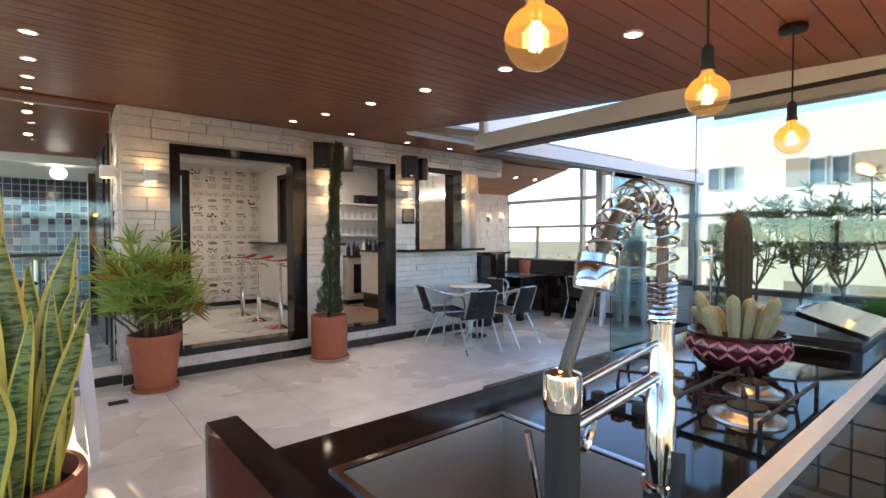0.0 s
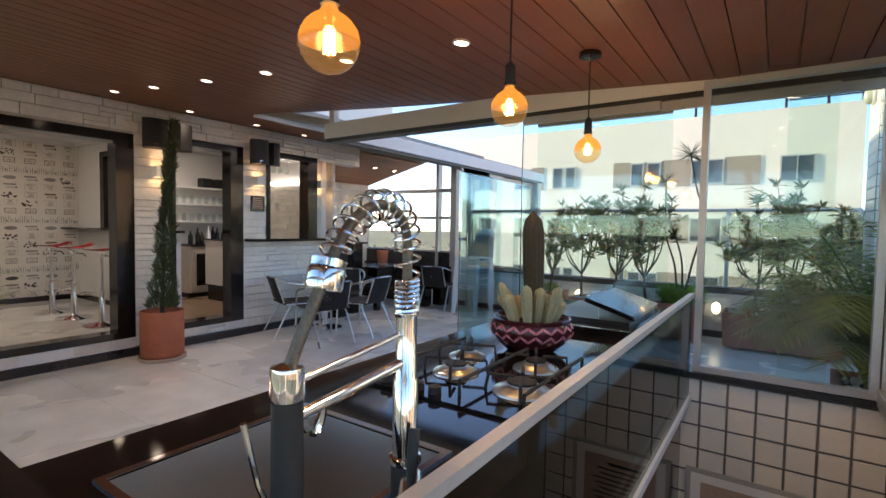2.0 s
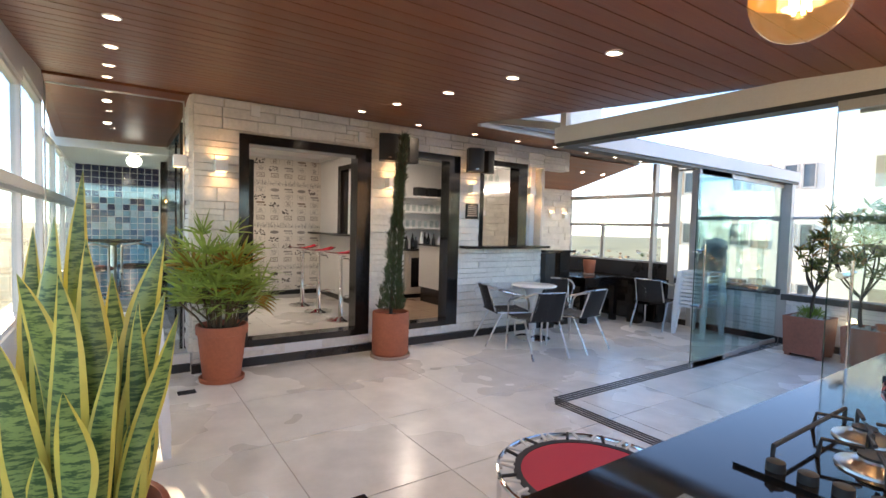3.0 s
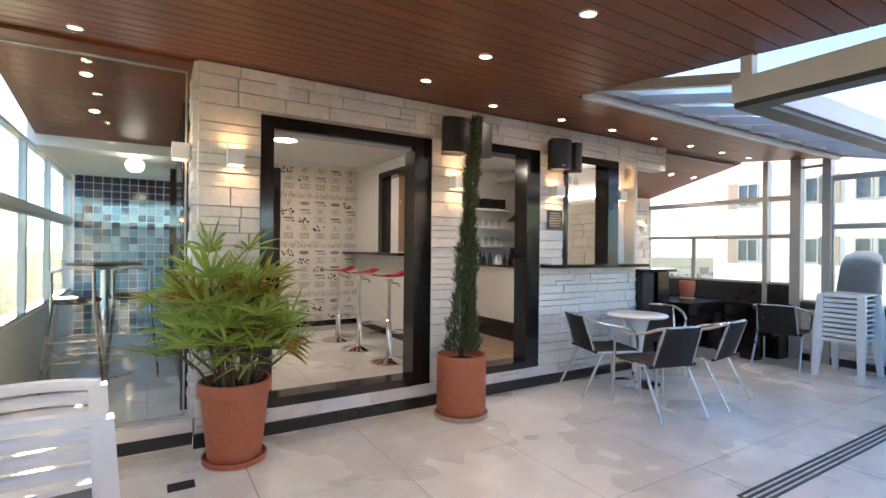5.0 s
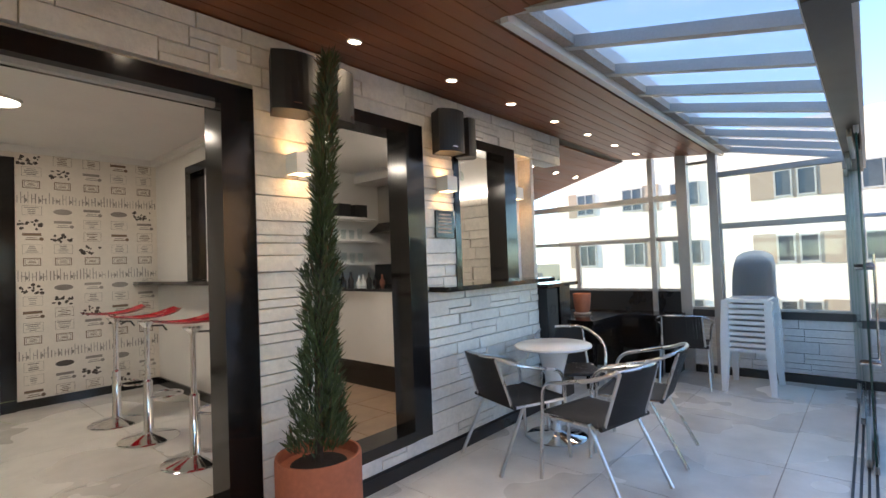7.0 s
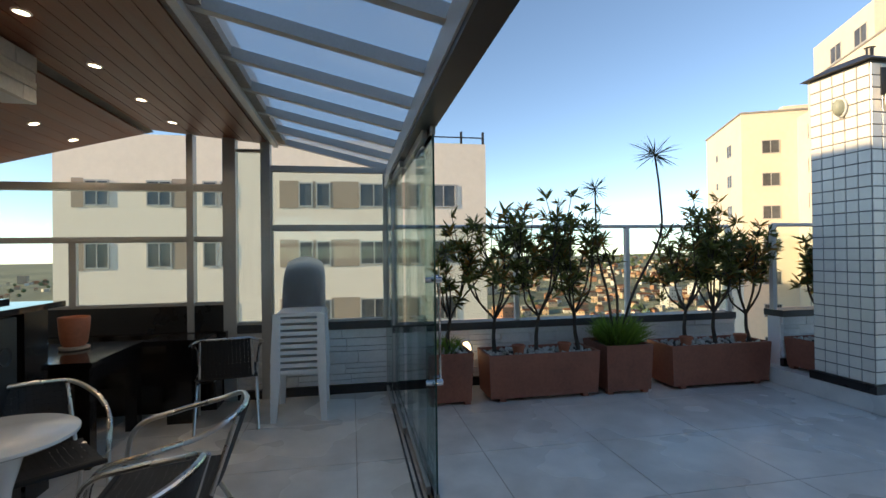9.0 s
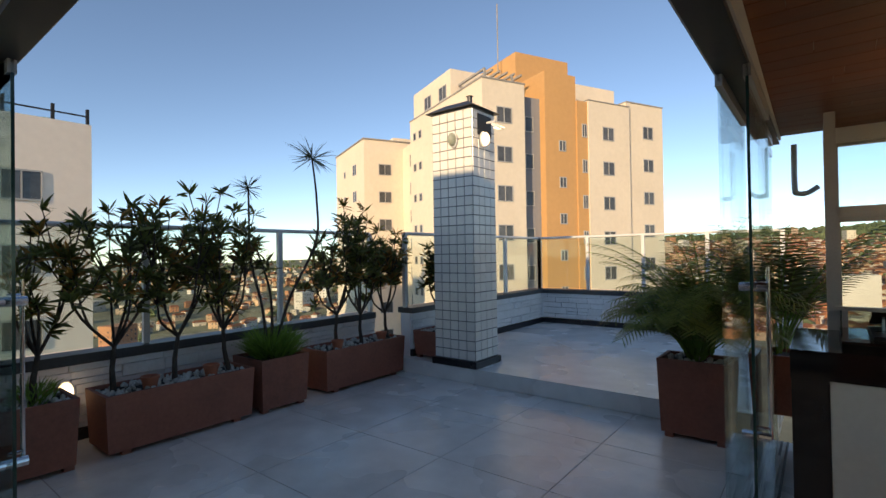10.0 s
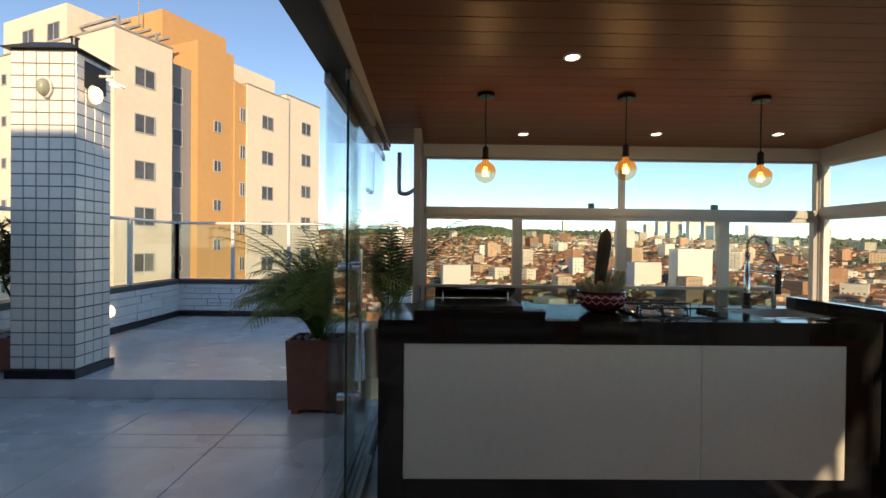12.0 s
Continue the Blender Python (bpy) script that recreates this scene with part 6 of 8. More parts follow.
    for n, (x, y) in enumerate(((3.585, 9.37), (5.9, 8.9))):
        l = thing("ceiling_light", (x, y, 2.64), "round flat white ceiling light, switched on", "ceiling light", "round ceiling lights")
        bm = bmesh.new()
        lathe(bm, [(0.15, 0.0), (0.15, -0.018), (0.135, -0.022)], 32, cap=False)
        part("ring", bm, M_SCONCE, l, smooth=True)
        bm = bmesh.new()
        lathe(bm, [(0.136, -0.019), (0.01, -0.021)], 32, cap=False)
        part("diffuser", bm, M_COOLW, l)
        q = new("room_light", bpy.data.lights.new("room_light", "AREA"))
        q.data.shape, q.data.size, q.data.energy, q.data.color = "DISK", 0.26, (3.4, 3.0)[n], (1.0, 0.90, 0.78)
        q.matrix_world = look((x, y, 2.61), (x, y, 0))
    # white leaf of the pass-through and kitchen cabinets
    M_CAB = paint("cream_cabinet", (0.60, 0.54, 0.46), 0.45, var=0.05, bump=0.03)
    for x0 in (6.1, 6.6, 7.1, 7.6, 8.1):
        c = thing("base_cabinet", (x0, 9.5, FLOOR_IN), "cream kitchen base cabinet with a dark glazed door", "cabinet", "kitchen cabinets")
        boxes("body", M_CAB, c, (0, 0, 0.08, 0.495, 0.56, 0.84), bevel=0.003)
        dr = boxes("door", M_CAB, c, (0.02, -0.02, 0.12, 0.475, -0.001, 0.80), bevel=0.003)
        boxes("glazing", M_BLACK, dr, (0.10, -0.024, 0.20, 0.395, -0.0205, 0.72))
        boxes("handle", M_CHROME, dr, (0.04, -0.05, 0.62, 0.055, -0.03, 0.76))
        boxes("toe_kick", M_BLACK, c, (0.01, 0.05, 0.0, 0.485, 0.55, 0.079))
    wt = thing("kitchen_worktop", (6.1, 9.46, FLOOR_IN + 0.84), "black kitchen worktop along the back wall", "counter")
    boxes("slab", M_GRANITE, wt, (0, 0, 0.0, 2.5, 0.60, 0.035), bevel=0.004)
    fr = thing("kitchen_island", (6.22, 8.25, FLOOR_IN), "white kitchen island unit with a dark top", "cabinet")
    boxes("body", M_WHITE, fr, (0, 0, 0.25, 0.7, 1.0, 0.95), bevel=0.004)
    boxes("plinth", M_BLACK, fr, (0.03, 0.02, 0.0, 0.67, 0.98, 0.249))
    boxes("top", M_GRANITE, fr, (-0.02, -0.02, 0.951, 0.72, 1.02, 0.98), bevel=0.004)
    for z in (1.42, 1.72, 2.0):
        s = thing("wall_shelf", (6.0, 9.83, z), "white wall shelf with kitchenware", "shelf", "kitchen shelves")
        boxes("board", M_WHITE, s, (0, 0, 0, 1.35, 0.25, 0.03), bevel=0.003)
    rnd2 = random.Random(14)
    gl = glass("tumbler_glass", (0.85, 0.90, 0.90))
    for z in (1.45, 1.75):
        for k in range(9):
            g = thing("drinking_glass", (6.1 + 0.13 * k, 9.92, z), "clear drinking glass on a shelf", "glass", "glasses on the shelves")
            bm = bmesh.new()
            lathe(bm, [(0.028, 0.0), (0.034, 0.11 + 0.03 * rnd2.random())], 14, cap=False)
            part("vessel", bm, gl, g, smooth=True)
    for k in range(12):
        b = thing("bottle", (6.2 + 0.095 * k, 9.6 + 0.1 * rnd2.random(), FLOOR_IN + 0.876), "dark glass bottle on the worktop", "bottle", "bottles on the worktop")
        bm = bmesh.new()
        h = rnd2.uniform(0.2, 0.3)
        lathe(bm, [(0.034, 0), (0.036, 0.01), (0.036, h * 0.6), (0.013, h * 0.78), (0.013, h)], 14)
        part("body", bm, rnd2.choice([M_BLACK, M_TERRAP, M_RUBBER, M_WHITE]), b, smooth=True)
    for k, (x, z) in enumerate(((6.6, 2.03), (6.86, 2.03), (7.12, 2.03))):
        b = thing("black_canister", (x, 9.92, z), "black storage box on the top shelf", "box", "boxes on the top shelf")
        boxes("body", M_RUBBER, b, (-0.09, -0.08, 0, 0.09, 0.08, 0.16), bevel=0.006)
    h = thing("range_hood", (7.72, 9.7, 1.85), "steel chimney range hood", "range hood")
    boxes("chimney", M_STEEL, h, (-0.12, 0.05, 0.14, 0.12, 0.37, 0.649), bevel=0.003)
    bm = bmesh.new()
    v = [bm.verts.new(q) for q in ((-0.3, -0.12, 0), (0.3, -0.12, 0), (0.3, 0.37, 0), (-0.3, 0.37, 0), (-0.12, 0.05, 0.139), (0.12, 0.05, 0.139), (0.12, 0.37, 0.139), (-0.12, 0.37, 0.139))]
    for f in ((0, 3, 2, 1), (4, 5, 6, 7), (0, 1, 5, 4), (1, 2, 6, 5), (2, 3, 7, 6), (3, 0, 4, 7)):
        bm.faces.new([v[i] for i in f])
    part("canopy", bm, M_BLACK, h)
    e = thing("coffee_machine", (7.5, 9.75, FLOOR_IN + 0.876), "black coffee machine on the worktop", "coffee machine")
    boxes("body", M_BLACK, e, (-0.13, -0.16, 0, 0.13, 0.16, 0.34), bevel=0.015)
    boxes("panel", M_STEEL, e, (-0.10, -0.166, 0.2, 0.10, -0.161, 0.30))
    ls = thing("light_strip", (7.05, 7.55, 2.08), "slim white light strip on the kitchen wall", "lamp")
    boxes("tube", M_COOLW, ls, (-0.03, 0, 0, 0.0, 1.15, 0.035))
    sq = thing("square_wall_light", (7.05, 8.55, 1.72), "small square wall light in the kitchen", "wall light", turn=-90)
    boxes("body", M_SCONCE, sq, (-0.045, -0.07, -0.045, 0.045, 0.0, 0.045), bevel=0.003)
    # hanging glasses above the bar window
    rk = thing("glass_rack", (6.05, 7.85, 2.36), "hanging rack of wine glasses over the serving window", "rack")
    for k in range(6):
        bm = bmesh.new()
        lathe(bm, [(0.03, 0.0), (0.004, -0.01), (0.004, -0.08), (0.03, -0.11), (0.035, -0.15), (0.028, -0.18)], 14, 0.06 + 0.12 * k, 0, cap=False)
        part("wine_glass", bm, gl, rk, smooth=True)
    boxes("rail", M_STEEL, rk, (0, -0.02, 0.0, 0.72, 0.02, 0.012))
    boxes("hanger", M_STEEL, rk, (0.02, -0.006, 0.012, 0.032, 0.006, 0.28), (0.69, -0.006, 0.012, 0.702, 0.006, 0.28))


build_bar_room()


# ---- plants ----
def blade(bm, base, d, side, length, width, droop=0.0, segs=3, mat=0, fold=0.0):
    """A tapered leaf that leaves base along d and sags."""
    d = d.normalized()
    side = (side - d * side.dot(d))
    side = side.normalized() if side.length > 1e-5 else d.orthogonal().normalized()
    prev = None
    p = base.copy()
    for k in range(segs + 1):
        t = k / segs
        w = width * (0.35 + 1.3 * t) if t < 0.4 else width * max(0.0, 1.45 * (1 - t) ** 0.8)
        w = min(w, width)
        if k == segs:
            cur = [bm.verts.new(p)]
        else:
            cur = [bm.verts.new(p - side * w / 2), bm.verts.new(p + side * w / 2)]
        if prev:
            f = bm.faces.new((prev[0], prev[1], cur[-1], cur[0])) if len(cur) == 2 else bm.faces.new((prev[0], prev[1], cur[0]))
            f.material_index = mat
        prev = cur
        d = (d + Vector((0, 0, -droop / segs))).normalized()
        p = p + d * length / segs


def leafy(name, bm, mats, parent, label=""):
    me = bpy.data.meshes.new(name)
    bm.to_mesh(me)
    bm.free()
    for m in mats:
        me.materials.append(m)
    o = new(name, me)
    o.parent = parent
    if label:
        o["label"] = label
    return o


def rnd_dir(r, up=0.3):
    a = r.uniform(0, 2 * math.pi)
    z = r.uniform(-1, 1) + up
    return Vector((math.cos(a), math.sin(a), z)).normalized()


def round_pot(parent, r0, r1, h, saucer=True, rim=True):
    bm = bmesh.new()
    if rim:
        prof = [(r0, 0.03), (r1 * 0.96, h - 0.10), (r1 * 0.965, h - 0.085), (r1 * 1.04, h - 0.08), (r1 * 1.05, h - 0.01), (r1 * 1.03, h), (r1 * 0.95, h), (r1 * 0.92, h - 0.06)]
    else:
        prof = [(r0, 0.03), (r1, 0.06), (r1, h - 0.012), (r1 * 0.985, h), (r1 * 0.93, h), (r1 * 0.91, h - 0.05)]
    lathe(bm, prof, 40)
    part("pot", bm, M_TERRA, parent, "terracotta pot", smooth=True)
    bm = bmesh.new()
    lathe(bm, [(r1 * 0.915, h - 0.055), (r1 * 0.4, h - 0.045), (0.01, h - 0.045)], 28)
    part("soil", bm, M_SOIL, parent)
    if saucer:
        bm = bmesh.new()
        lathe(bm, [(r0 * 1.05, 0.0), (r0 * 1.18, 0.004), (r0 * 1.2, 0.035), (r0 * 1.15, 0.037), (r0 * 1.1, 0.012), (0.01, 0.01)], 36)
        part("saucer", bm, M_SAUCER if not rim else M_TERRA, parent, smooth=True)


def build_rhapis():
    p = thing("lady_palm", (2.74, 7.03, 0), "bushy lady palm in a large terracotta pot", "potted plant")
    round_pot(p, 0.165, 0.215, 0.52)
    r = random.Random(31)
    bm = bmesh.new()
    for k in range(30):
        canes = bmesh.new()
        a = r.uniform(0, 2 * math.pi)
        q = 0.13 * math.sqrt(r.random())
        base = Vector((q * math.cos(a), q * math.sin(a), 0.46))
        lean = Vector((math.cos(a), math.sin(a), 0)) * r.uniform(0.03, 0.24)
        h = r.uniform(0.10, 0.76)
        top = base + lean + Vector((0, 0, h))
        tube(canes, [base, base.lerp(top, 0.5) + lean * -0.1, top], 0.009, 6)
        for f in range(r.randint(4, 6)):
            b = base.lerp(top, r.uniform(0.5, 1.0))
            d = (rnd_dir(r, 1.05) + lean * 1.8).normalized()
            st = b + d * r.uniform(0.10, 0.27)
            tube(canes, [b, st], 0.003, 4)
            n = r.randint(7, 10)
            side0 = d.cross(Vector((0, 0, 1)))
            side0 = side0.normalized() if side0.length > 0.05 else Vector((1, 0, 0))
            up = side0.cross(d)
            yel = 1 if r.random() < 0.10 else 0
            for i in range(n):
                an = -1.25 + 2.5 * i / (n - 1)
                ld = d * math.cos(an) + side0 * math.sin(an)
                blade(bm, st, ld + up * 0.15, up.cross(ld), r.uniform(0.15, 0.33), r.uniform(0.020, 0.040), r.uniform(0.05, 0.75), 4, yel)
        part("cane", canes, M_CANE, p)
    for k in range(5):
        base = Vector((0.16, 0.02, 0.72 + 0.02 * k))
        blade(bm, base + Vector((0.1, -0.1, 0)), Vector((0.9, -0.5, -0.2 + 0.1 * k)), Vector((0, 0, 1)), 0.24, 0.035, 0.8, 4, 1)
    leafy("foliage", bm, [M_LEAF, M_LEAFY], p, "glossy green fan leaves, a few yellow")


def build_juniper():
    p = thing("column_juniper", (4.49, 7.0, 0), "slender column juniper in a terracotta cylinder pot", "potted plant")
    round_pot(p, 0.19, 0.205, 0.51, rim=False)
    r = random.Random(32)
    bm = bmesh.new()
    tube(bm, [(0, 0, 0.45), (0.03, 0.0, 1.4), (0.12, 0.01, 2.48)], 0.02, 7, taper=[0.022, 0.015, 0.005])
    part("trunk", bm, M_BARK, p)
    bm = bmesh.new()
    for k in range(6500):
        z = 0.53 + 1.95 * r.random() ** 1.25
        t = (z - 0.53) / 1.95
        a = r.uniform(0, 2 * math.pi)
        rad = (0.09 * (1 - 0.72 * t) if t < 0.45 else 0.032 + 0.03 * (1 - t)) * (0.35 + 0.75 * math.sqrt(r.random())) * (1 + 0.2 * math.sin(z * 9 + 2) + 0.14 * math.sin(z * 31 + 3 * math.cos(a)))
        if t < 0.3 and math.cos(a + 0.6) < -0.2:
            rad *= 1.35
        b = Vector((rad * math.cos(a) + 0.03 + 0.10 * t * t, rad * math.sin(a), z))
        d = Vector((math.cos(a) * 0.5, math.sin(a) * 0.5, 1.0)) + rnd_dir(r, 0) * 0.45
        brown = 1 if r.random() < 0.04 + 0.55 * max(0, t - 0.62) else 0
        blade(bm, b, d, rnd_dir(r, 0), r.uniform(0.03, 0.085), r.uniform(0.007, 0.013), 0.15, 2, brown)
    leafy("foliage", bm, [M_JUNIPER, M_JUNIPERB], p, "dark green foliage, browned at the tip")


def build_snake_plant():
    p = thing("snake_plant", (1.83, 3.52, 0), "tall variegated snake plant with yellow leaf margins in a terracotta pot", "potted plant")
    round_pot(p, 0.15, 0.19, 0.80, saucer=False)
    r = random.Random(33)
    # the large leaves: foot, tip, half width
    specs = [
        ((0.01, -0.08), (-0.01, -0.10, 1.36), 0.043), ((0.04, -0.03), (0.045, 0.0, 1.428), 0.038),
        ((0.02, 0.10), (0.02, 0.13, 1.585), 0.026), ((0.09, 0.02), (0.185, 0.03, 1.43), 0.038),
        ((0.09, -0.08), (0.215, -0.07, 1.262), 0.025), ((0.055, -0.10), (0.08, -0.14, 1.25), 0.026),
        ((0.075, 0.03), (0.09, 0.02, 1.35), 0.038), ((-0.03, 0.05), (-0.035, 0.06, 1.475), 0.036),
        ((-0.05, 0.08), (-0.07, 0.10, 1.45), 0.027), ((0.0, 0.0), (-0.075, -0.03, 1.357), 0.040),
        ((0.10, -0.02), (0.18, -0.03, 1.307), 0.035), ((-0.03, -0.10), (-0.11, -0.12, 1.25), 0.036)]
    for k in range(18):
        a = 2.4 * k + r.uniform(-0.3, 0.3)
        q = 0.15 * math.sqrt(r.random())
        out = r.uniform(1.0, 1.5)
        x, y = q * math.cos(a), q * math.sin(a)
        specs.append(((x, y), (x * out, y * out, r.uniform(1.0, 1.33)), r.uniform(0.024, 0.038)))
    for (x, y), tip, w0 in specs:
        bm = bmesh.new()
        foot, top = Vector((x, y, 0.74)), Vector(tip)
        tw = r.uniform(-0.45, 0.45)
        wave, ph = r.uniform(0.004, 0.012), r.uniform(0, 6.28)
        wide = r.uniform(0.48, 0.66)
        n = 18
        rows = []
        for k in range(n + 1):
            t = k / n
            c = foot + Vector(((top.x - foot.x) * t ** 1.5, (top.y - foot.y) * t ** 1.5, (top.z - foot.z) * t))
            c.x += wave * math.sin(7 * t + ph) * t
            ang = tw + 0.5 * math.sin(4.5 * t + ph)
            s = Vector((math.cos(ang), math.sin(ang), 0))
            nn = Vector((-s.y, s.x, 0))
            w = w0 * (0.40 + 0.60 * math.sin(0.5 * math.pi * t / wide) if t < wide else 1.0 - ((t - wide) / (1 - wide)) ** 1.7) + 0.0008
            cup = 0.28 * w
            rows.append([bm.verts.new(c + s * w * u + nn * cup * (u * u)) for u in (-1, -0.7, 0, 0.7, 1)])
        for q0, q1 in zip(rows, rows[1:]):
            for k in range(4):
                f = bm.faces.new((q0[k], q0[k + 1], q1[k + 1], q1[k]))
                f.material_index = 1 if k in (0, 3) else 0
                f.smooth = True
        leafy("leaf", bm, [M_SANS, M_SANSY], p)


def box_planter(name, label, x0, y0, x1, y1, z0, z1, feet=True):
    p = thing(name, ((x0 + x1) / 2, (y0 + y1) / 2, 0), label, "planter", "terrace planters")
    a, b = (x1 - x0) / 2, (y1 - y0) / 2
    bm = bmesh.new()
    zz = z0 + (0.035 if feet else 0)
    i = 0.02
    outer = [(-a + i, -b + i), (a - i, -b + i), (a - i, b - i), (-a + i, b - i)]
    top = [(-a, -b), (a, -b), (a, b), (-a, b)]
    inn = [(-a + 0.025, -b + 0.025), (a - 0.025, -b + 0.025), (a - 0.025, b - 0.025), (-a + 0.025, b - 0.025)]
    rings = [[bm.verts.new((x, y, z)) for x, y in o] for o, z in ((outer, zz), (top, z1), (inn, z1), (inn, z1 - 0.06))]
    bm.faces.new(rings[0][::-1])
    for q, w in zip(rings, rings[1:]):
        for k in range(4):
            bm.faces.new((q[k], q[(k + 1) % 4], w[(k + 1) % 4], w[k]))
    bm.faces.new(rings[-1])
    part("box", bm, M_TERRAP, p, bevel=0.006)
    if feet:
        for sx in (-1, 1):
            for sy in (-1, 1):
                boxes("foot", M_TERRAP, p, (sx * a * 0.7 - 0.03, sy * b * 0.75 - 0.03, z0 - 0.0, sx * a * 0.7 + 0.03, sy * b * 0.75 + 0.03, zz))
    boxes("soil", M_SOIL, p, (-a + 0.03, -b + 0.03, z1 - 0.058, a - 0.03, b - 0.03, z1 - 0.03))
    return p


def pebbles(p, a, b, z, n, seed):
    r = random.Random(seed)
    bm = bmesh.new()
    for k in range(n):
        s = r.uniform(0.014, 0.032)
        m = pose(r.uniform(-a, a), r.uniform(-b, b), z + s * 0.3, r.uniform(0, 360), r.uniform(0, 360), 0) @ Matrix.Diagonal((s, s * 0.8, s * 0.65, 1))
        bmesh.ops.create_icosphere(bm, subdivisions=1, radius=1.0, matrix=m)
    tagged(part("pebble_bed", bm, M_PEBBLE, p, smooth=True), kind="stuff")


def shrub(name, at, h, spread, seed, tips=42, rust=0.25, label="leafy shrub with dark stems and rosettes of green and rusty leaves"):
    s = thing(name, at, label, "shrub", "terrace shrubs")
    r = random.Random(seed)
    wood_bm, leaf_bm = bmesh.new(), bmesh.new()
    ends = []
    trunk_top = Vector((r.uniform(-0.04, 0.04), r.uniform(-0.05, 0.05), h * 0.22))
    tube(wood_bm, [(0, 0, 0), trunk_top * 0.5 + Vector((0.01, 0.01, 0)), trunk_top], 0.02, 7, taper=[0.024, 0.019, 0.017])
    for k in range(6):
        a = 2 * math.pi * k / 6 + r.uniform(-0.4, 0.4)
        e = trunk_top + Vector((math.cos(a) * spread * r.uniform(0.25, 0.6), math.sin(a) * spread * r.uniform(0.3, 0.75), h * r.uniform(0.16, 0.42)))
        mid = trunk_top.lerp(e, 0.5) + Vector((math.cos(a), math.sin(a), 0)) * spread * 0.12
        tube(wood_bm, curve_pts([trunk_top, mid, e], 4), 0.01, 6, taper=[0.013 - 0.0007 * q for q in range(9)])
        for j in range(max(2, tips // 6)):
            t = e + Vector((r.uniform(-1, 1) * spread * 0.40, r.uniform(-1, 1) * spread * 0.46, r.uniform(-0.10, 0.38) * h))
            t.z = min(t.z, h)
            tube(wood_bm, [e, e.lerp(t, 0.6) + Vector((0, 0, -0.02)), t], 0.004, 5, taper=[0.0065, 0.005, 0.004])
            ends.append(t)
            if r.random() < 0.8:
                ends.append(e.lerp(t, r.uniform(0.45, 0.8)))
    for t in ends:
        n = r.randint(12, 17)
        red = r.random() < rust
        for k in range(n):
            d = rnd_dir(r, 0.75)
            blade(leaf_bm, t + d * 0.01 - Vector((0, 0, 0.05 * r.random())), d, rnd_dir(r, 0), r.uniform(0.075, 0.145), r.uniform(0.022, 0.036), r.uniform(0, 0.5), 3, 1 if red and r.random() < 0.6 else 0)
    part("branchwork", wood_bm, M_BARK, s)
    leafy("foliage", leaf_bm, [M_LEAFD, M_LEAFR], s)
    return s


def dracaena(at, tips, seed):
    s = thing("dragon_tree", at, "thin-stemmed dragon tree with spiky leaf tufts", "tree")
    r = random.Random(seed)
    for pts, n, L in tips:
        bm = bmesh.new()
        cp = curve_pts(pts, 6)
        tube(bm, cp, 0.012, 7, taper=[0.016 - 0.008 * i / len(cp) for i in range(len(cp))])
        part("stem", bm, M_BARK, s, smooth=True)
        bm = bmesh.new()
        t = Vector(pts[-1])
        for k in range(n):
            blade(bm, t + Vector((0, 0, r.uniform(-0.03, 0.02))), rnd_dir(r, 0.45), rnd_dir(r, 0), r.uniform(0.6, 1.0) * L, 0.011, r.uniform(0.1, 0.5), 3)
        leafy("tuft", bm, [M_SPIKE], s)


def fern_bush(at, rx, ry, h, seed, n=900):
    s = thing("fern_bush", at, "feathery bright green fern bush", "shrub")
    r = random.Random(seed)
    bm = bmesh.new()
    for k in range(n):
        a = r.uniform(0, 2 * math.pi)
        q = math.sqrt(r.random())
        b = Vector((rx * 0.6 * q * math.cos(a), ry * 0.6 * q * math.sin(a), r.uniform(-0.02, 0.10)))
        d = Vector((math.cos(a) * q * 0.8, math.sin(a) * q * 0.8, 1.0)) + rnd_dir(r, 0) * 0.4
        blade(bm, b, d, rnd_dir(r, 0), r.uniform(0.5, 1.0) * h, 0.012, r.uniform(0.1, 0.7), 4)
    leafy("foliage", bm, [M_FERN], s)


def palm_clump(name, label, at, fronds, L, seed, droop, start=0.0, lw=0.018, mat=M_LEAF, spread=0.9):
    s = thing(name, at, label, "palm")
    r = random.Random(seed)
    bm, st = bmesh.new(), bmesh.new()
    for k in range(fronds):
        a = 2 * math.pi * k / fronds * 2.39 + r.uniform(-0.3, 0.3)
        out = Vector((math.cos(a), math.sin(a), 0))
        d = (out * r.uniform(0.15, spread) + Vector((0, 0, 1.0))).normalized()
        p = Vector((0.05 * math.cos(a), 0.05 * math.sin(a), start * r.random()))
        pts = [p.copy()]
        ln = L * r.uniform(0.65, 1.1)
        n = 12
        for i in range(n):
            p = p + d * ln / n
            d = (d + out * 0.05 + Vector((0, 0, -droop / n * (0.5 + i / n)))).normalized()
            pts.append(p.copy())
            if i > 2:
                side = d.cross(Vector((0, 0, 1)))
                side = side.normalized() if side.length > 0.05 else Vector((1, 0, 0))
                taper = 1 - 0.6 * abs((i - 6) / 7)
                for sg in (-1, 1):
                    for q in (0.0, 0.5):
                        blade(bm, p - d * ln / n * q, side * sg + d * 0.65 + Vector((0, 0, 0.15)), d, 0.21 * taper, lw, 0.5, 3)
        tube(st, pts, 0.005, 5, taper=[0.008 - 0.006 * i / n for i in range(n + 1)])
    part("stalk", st, M_FERN, s)
    leafy("fronds", bm, [mat], s)


build_rhapis()
build_juniper()
build_snake_plant()

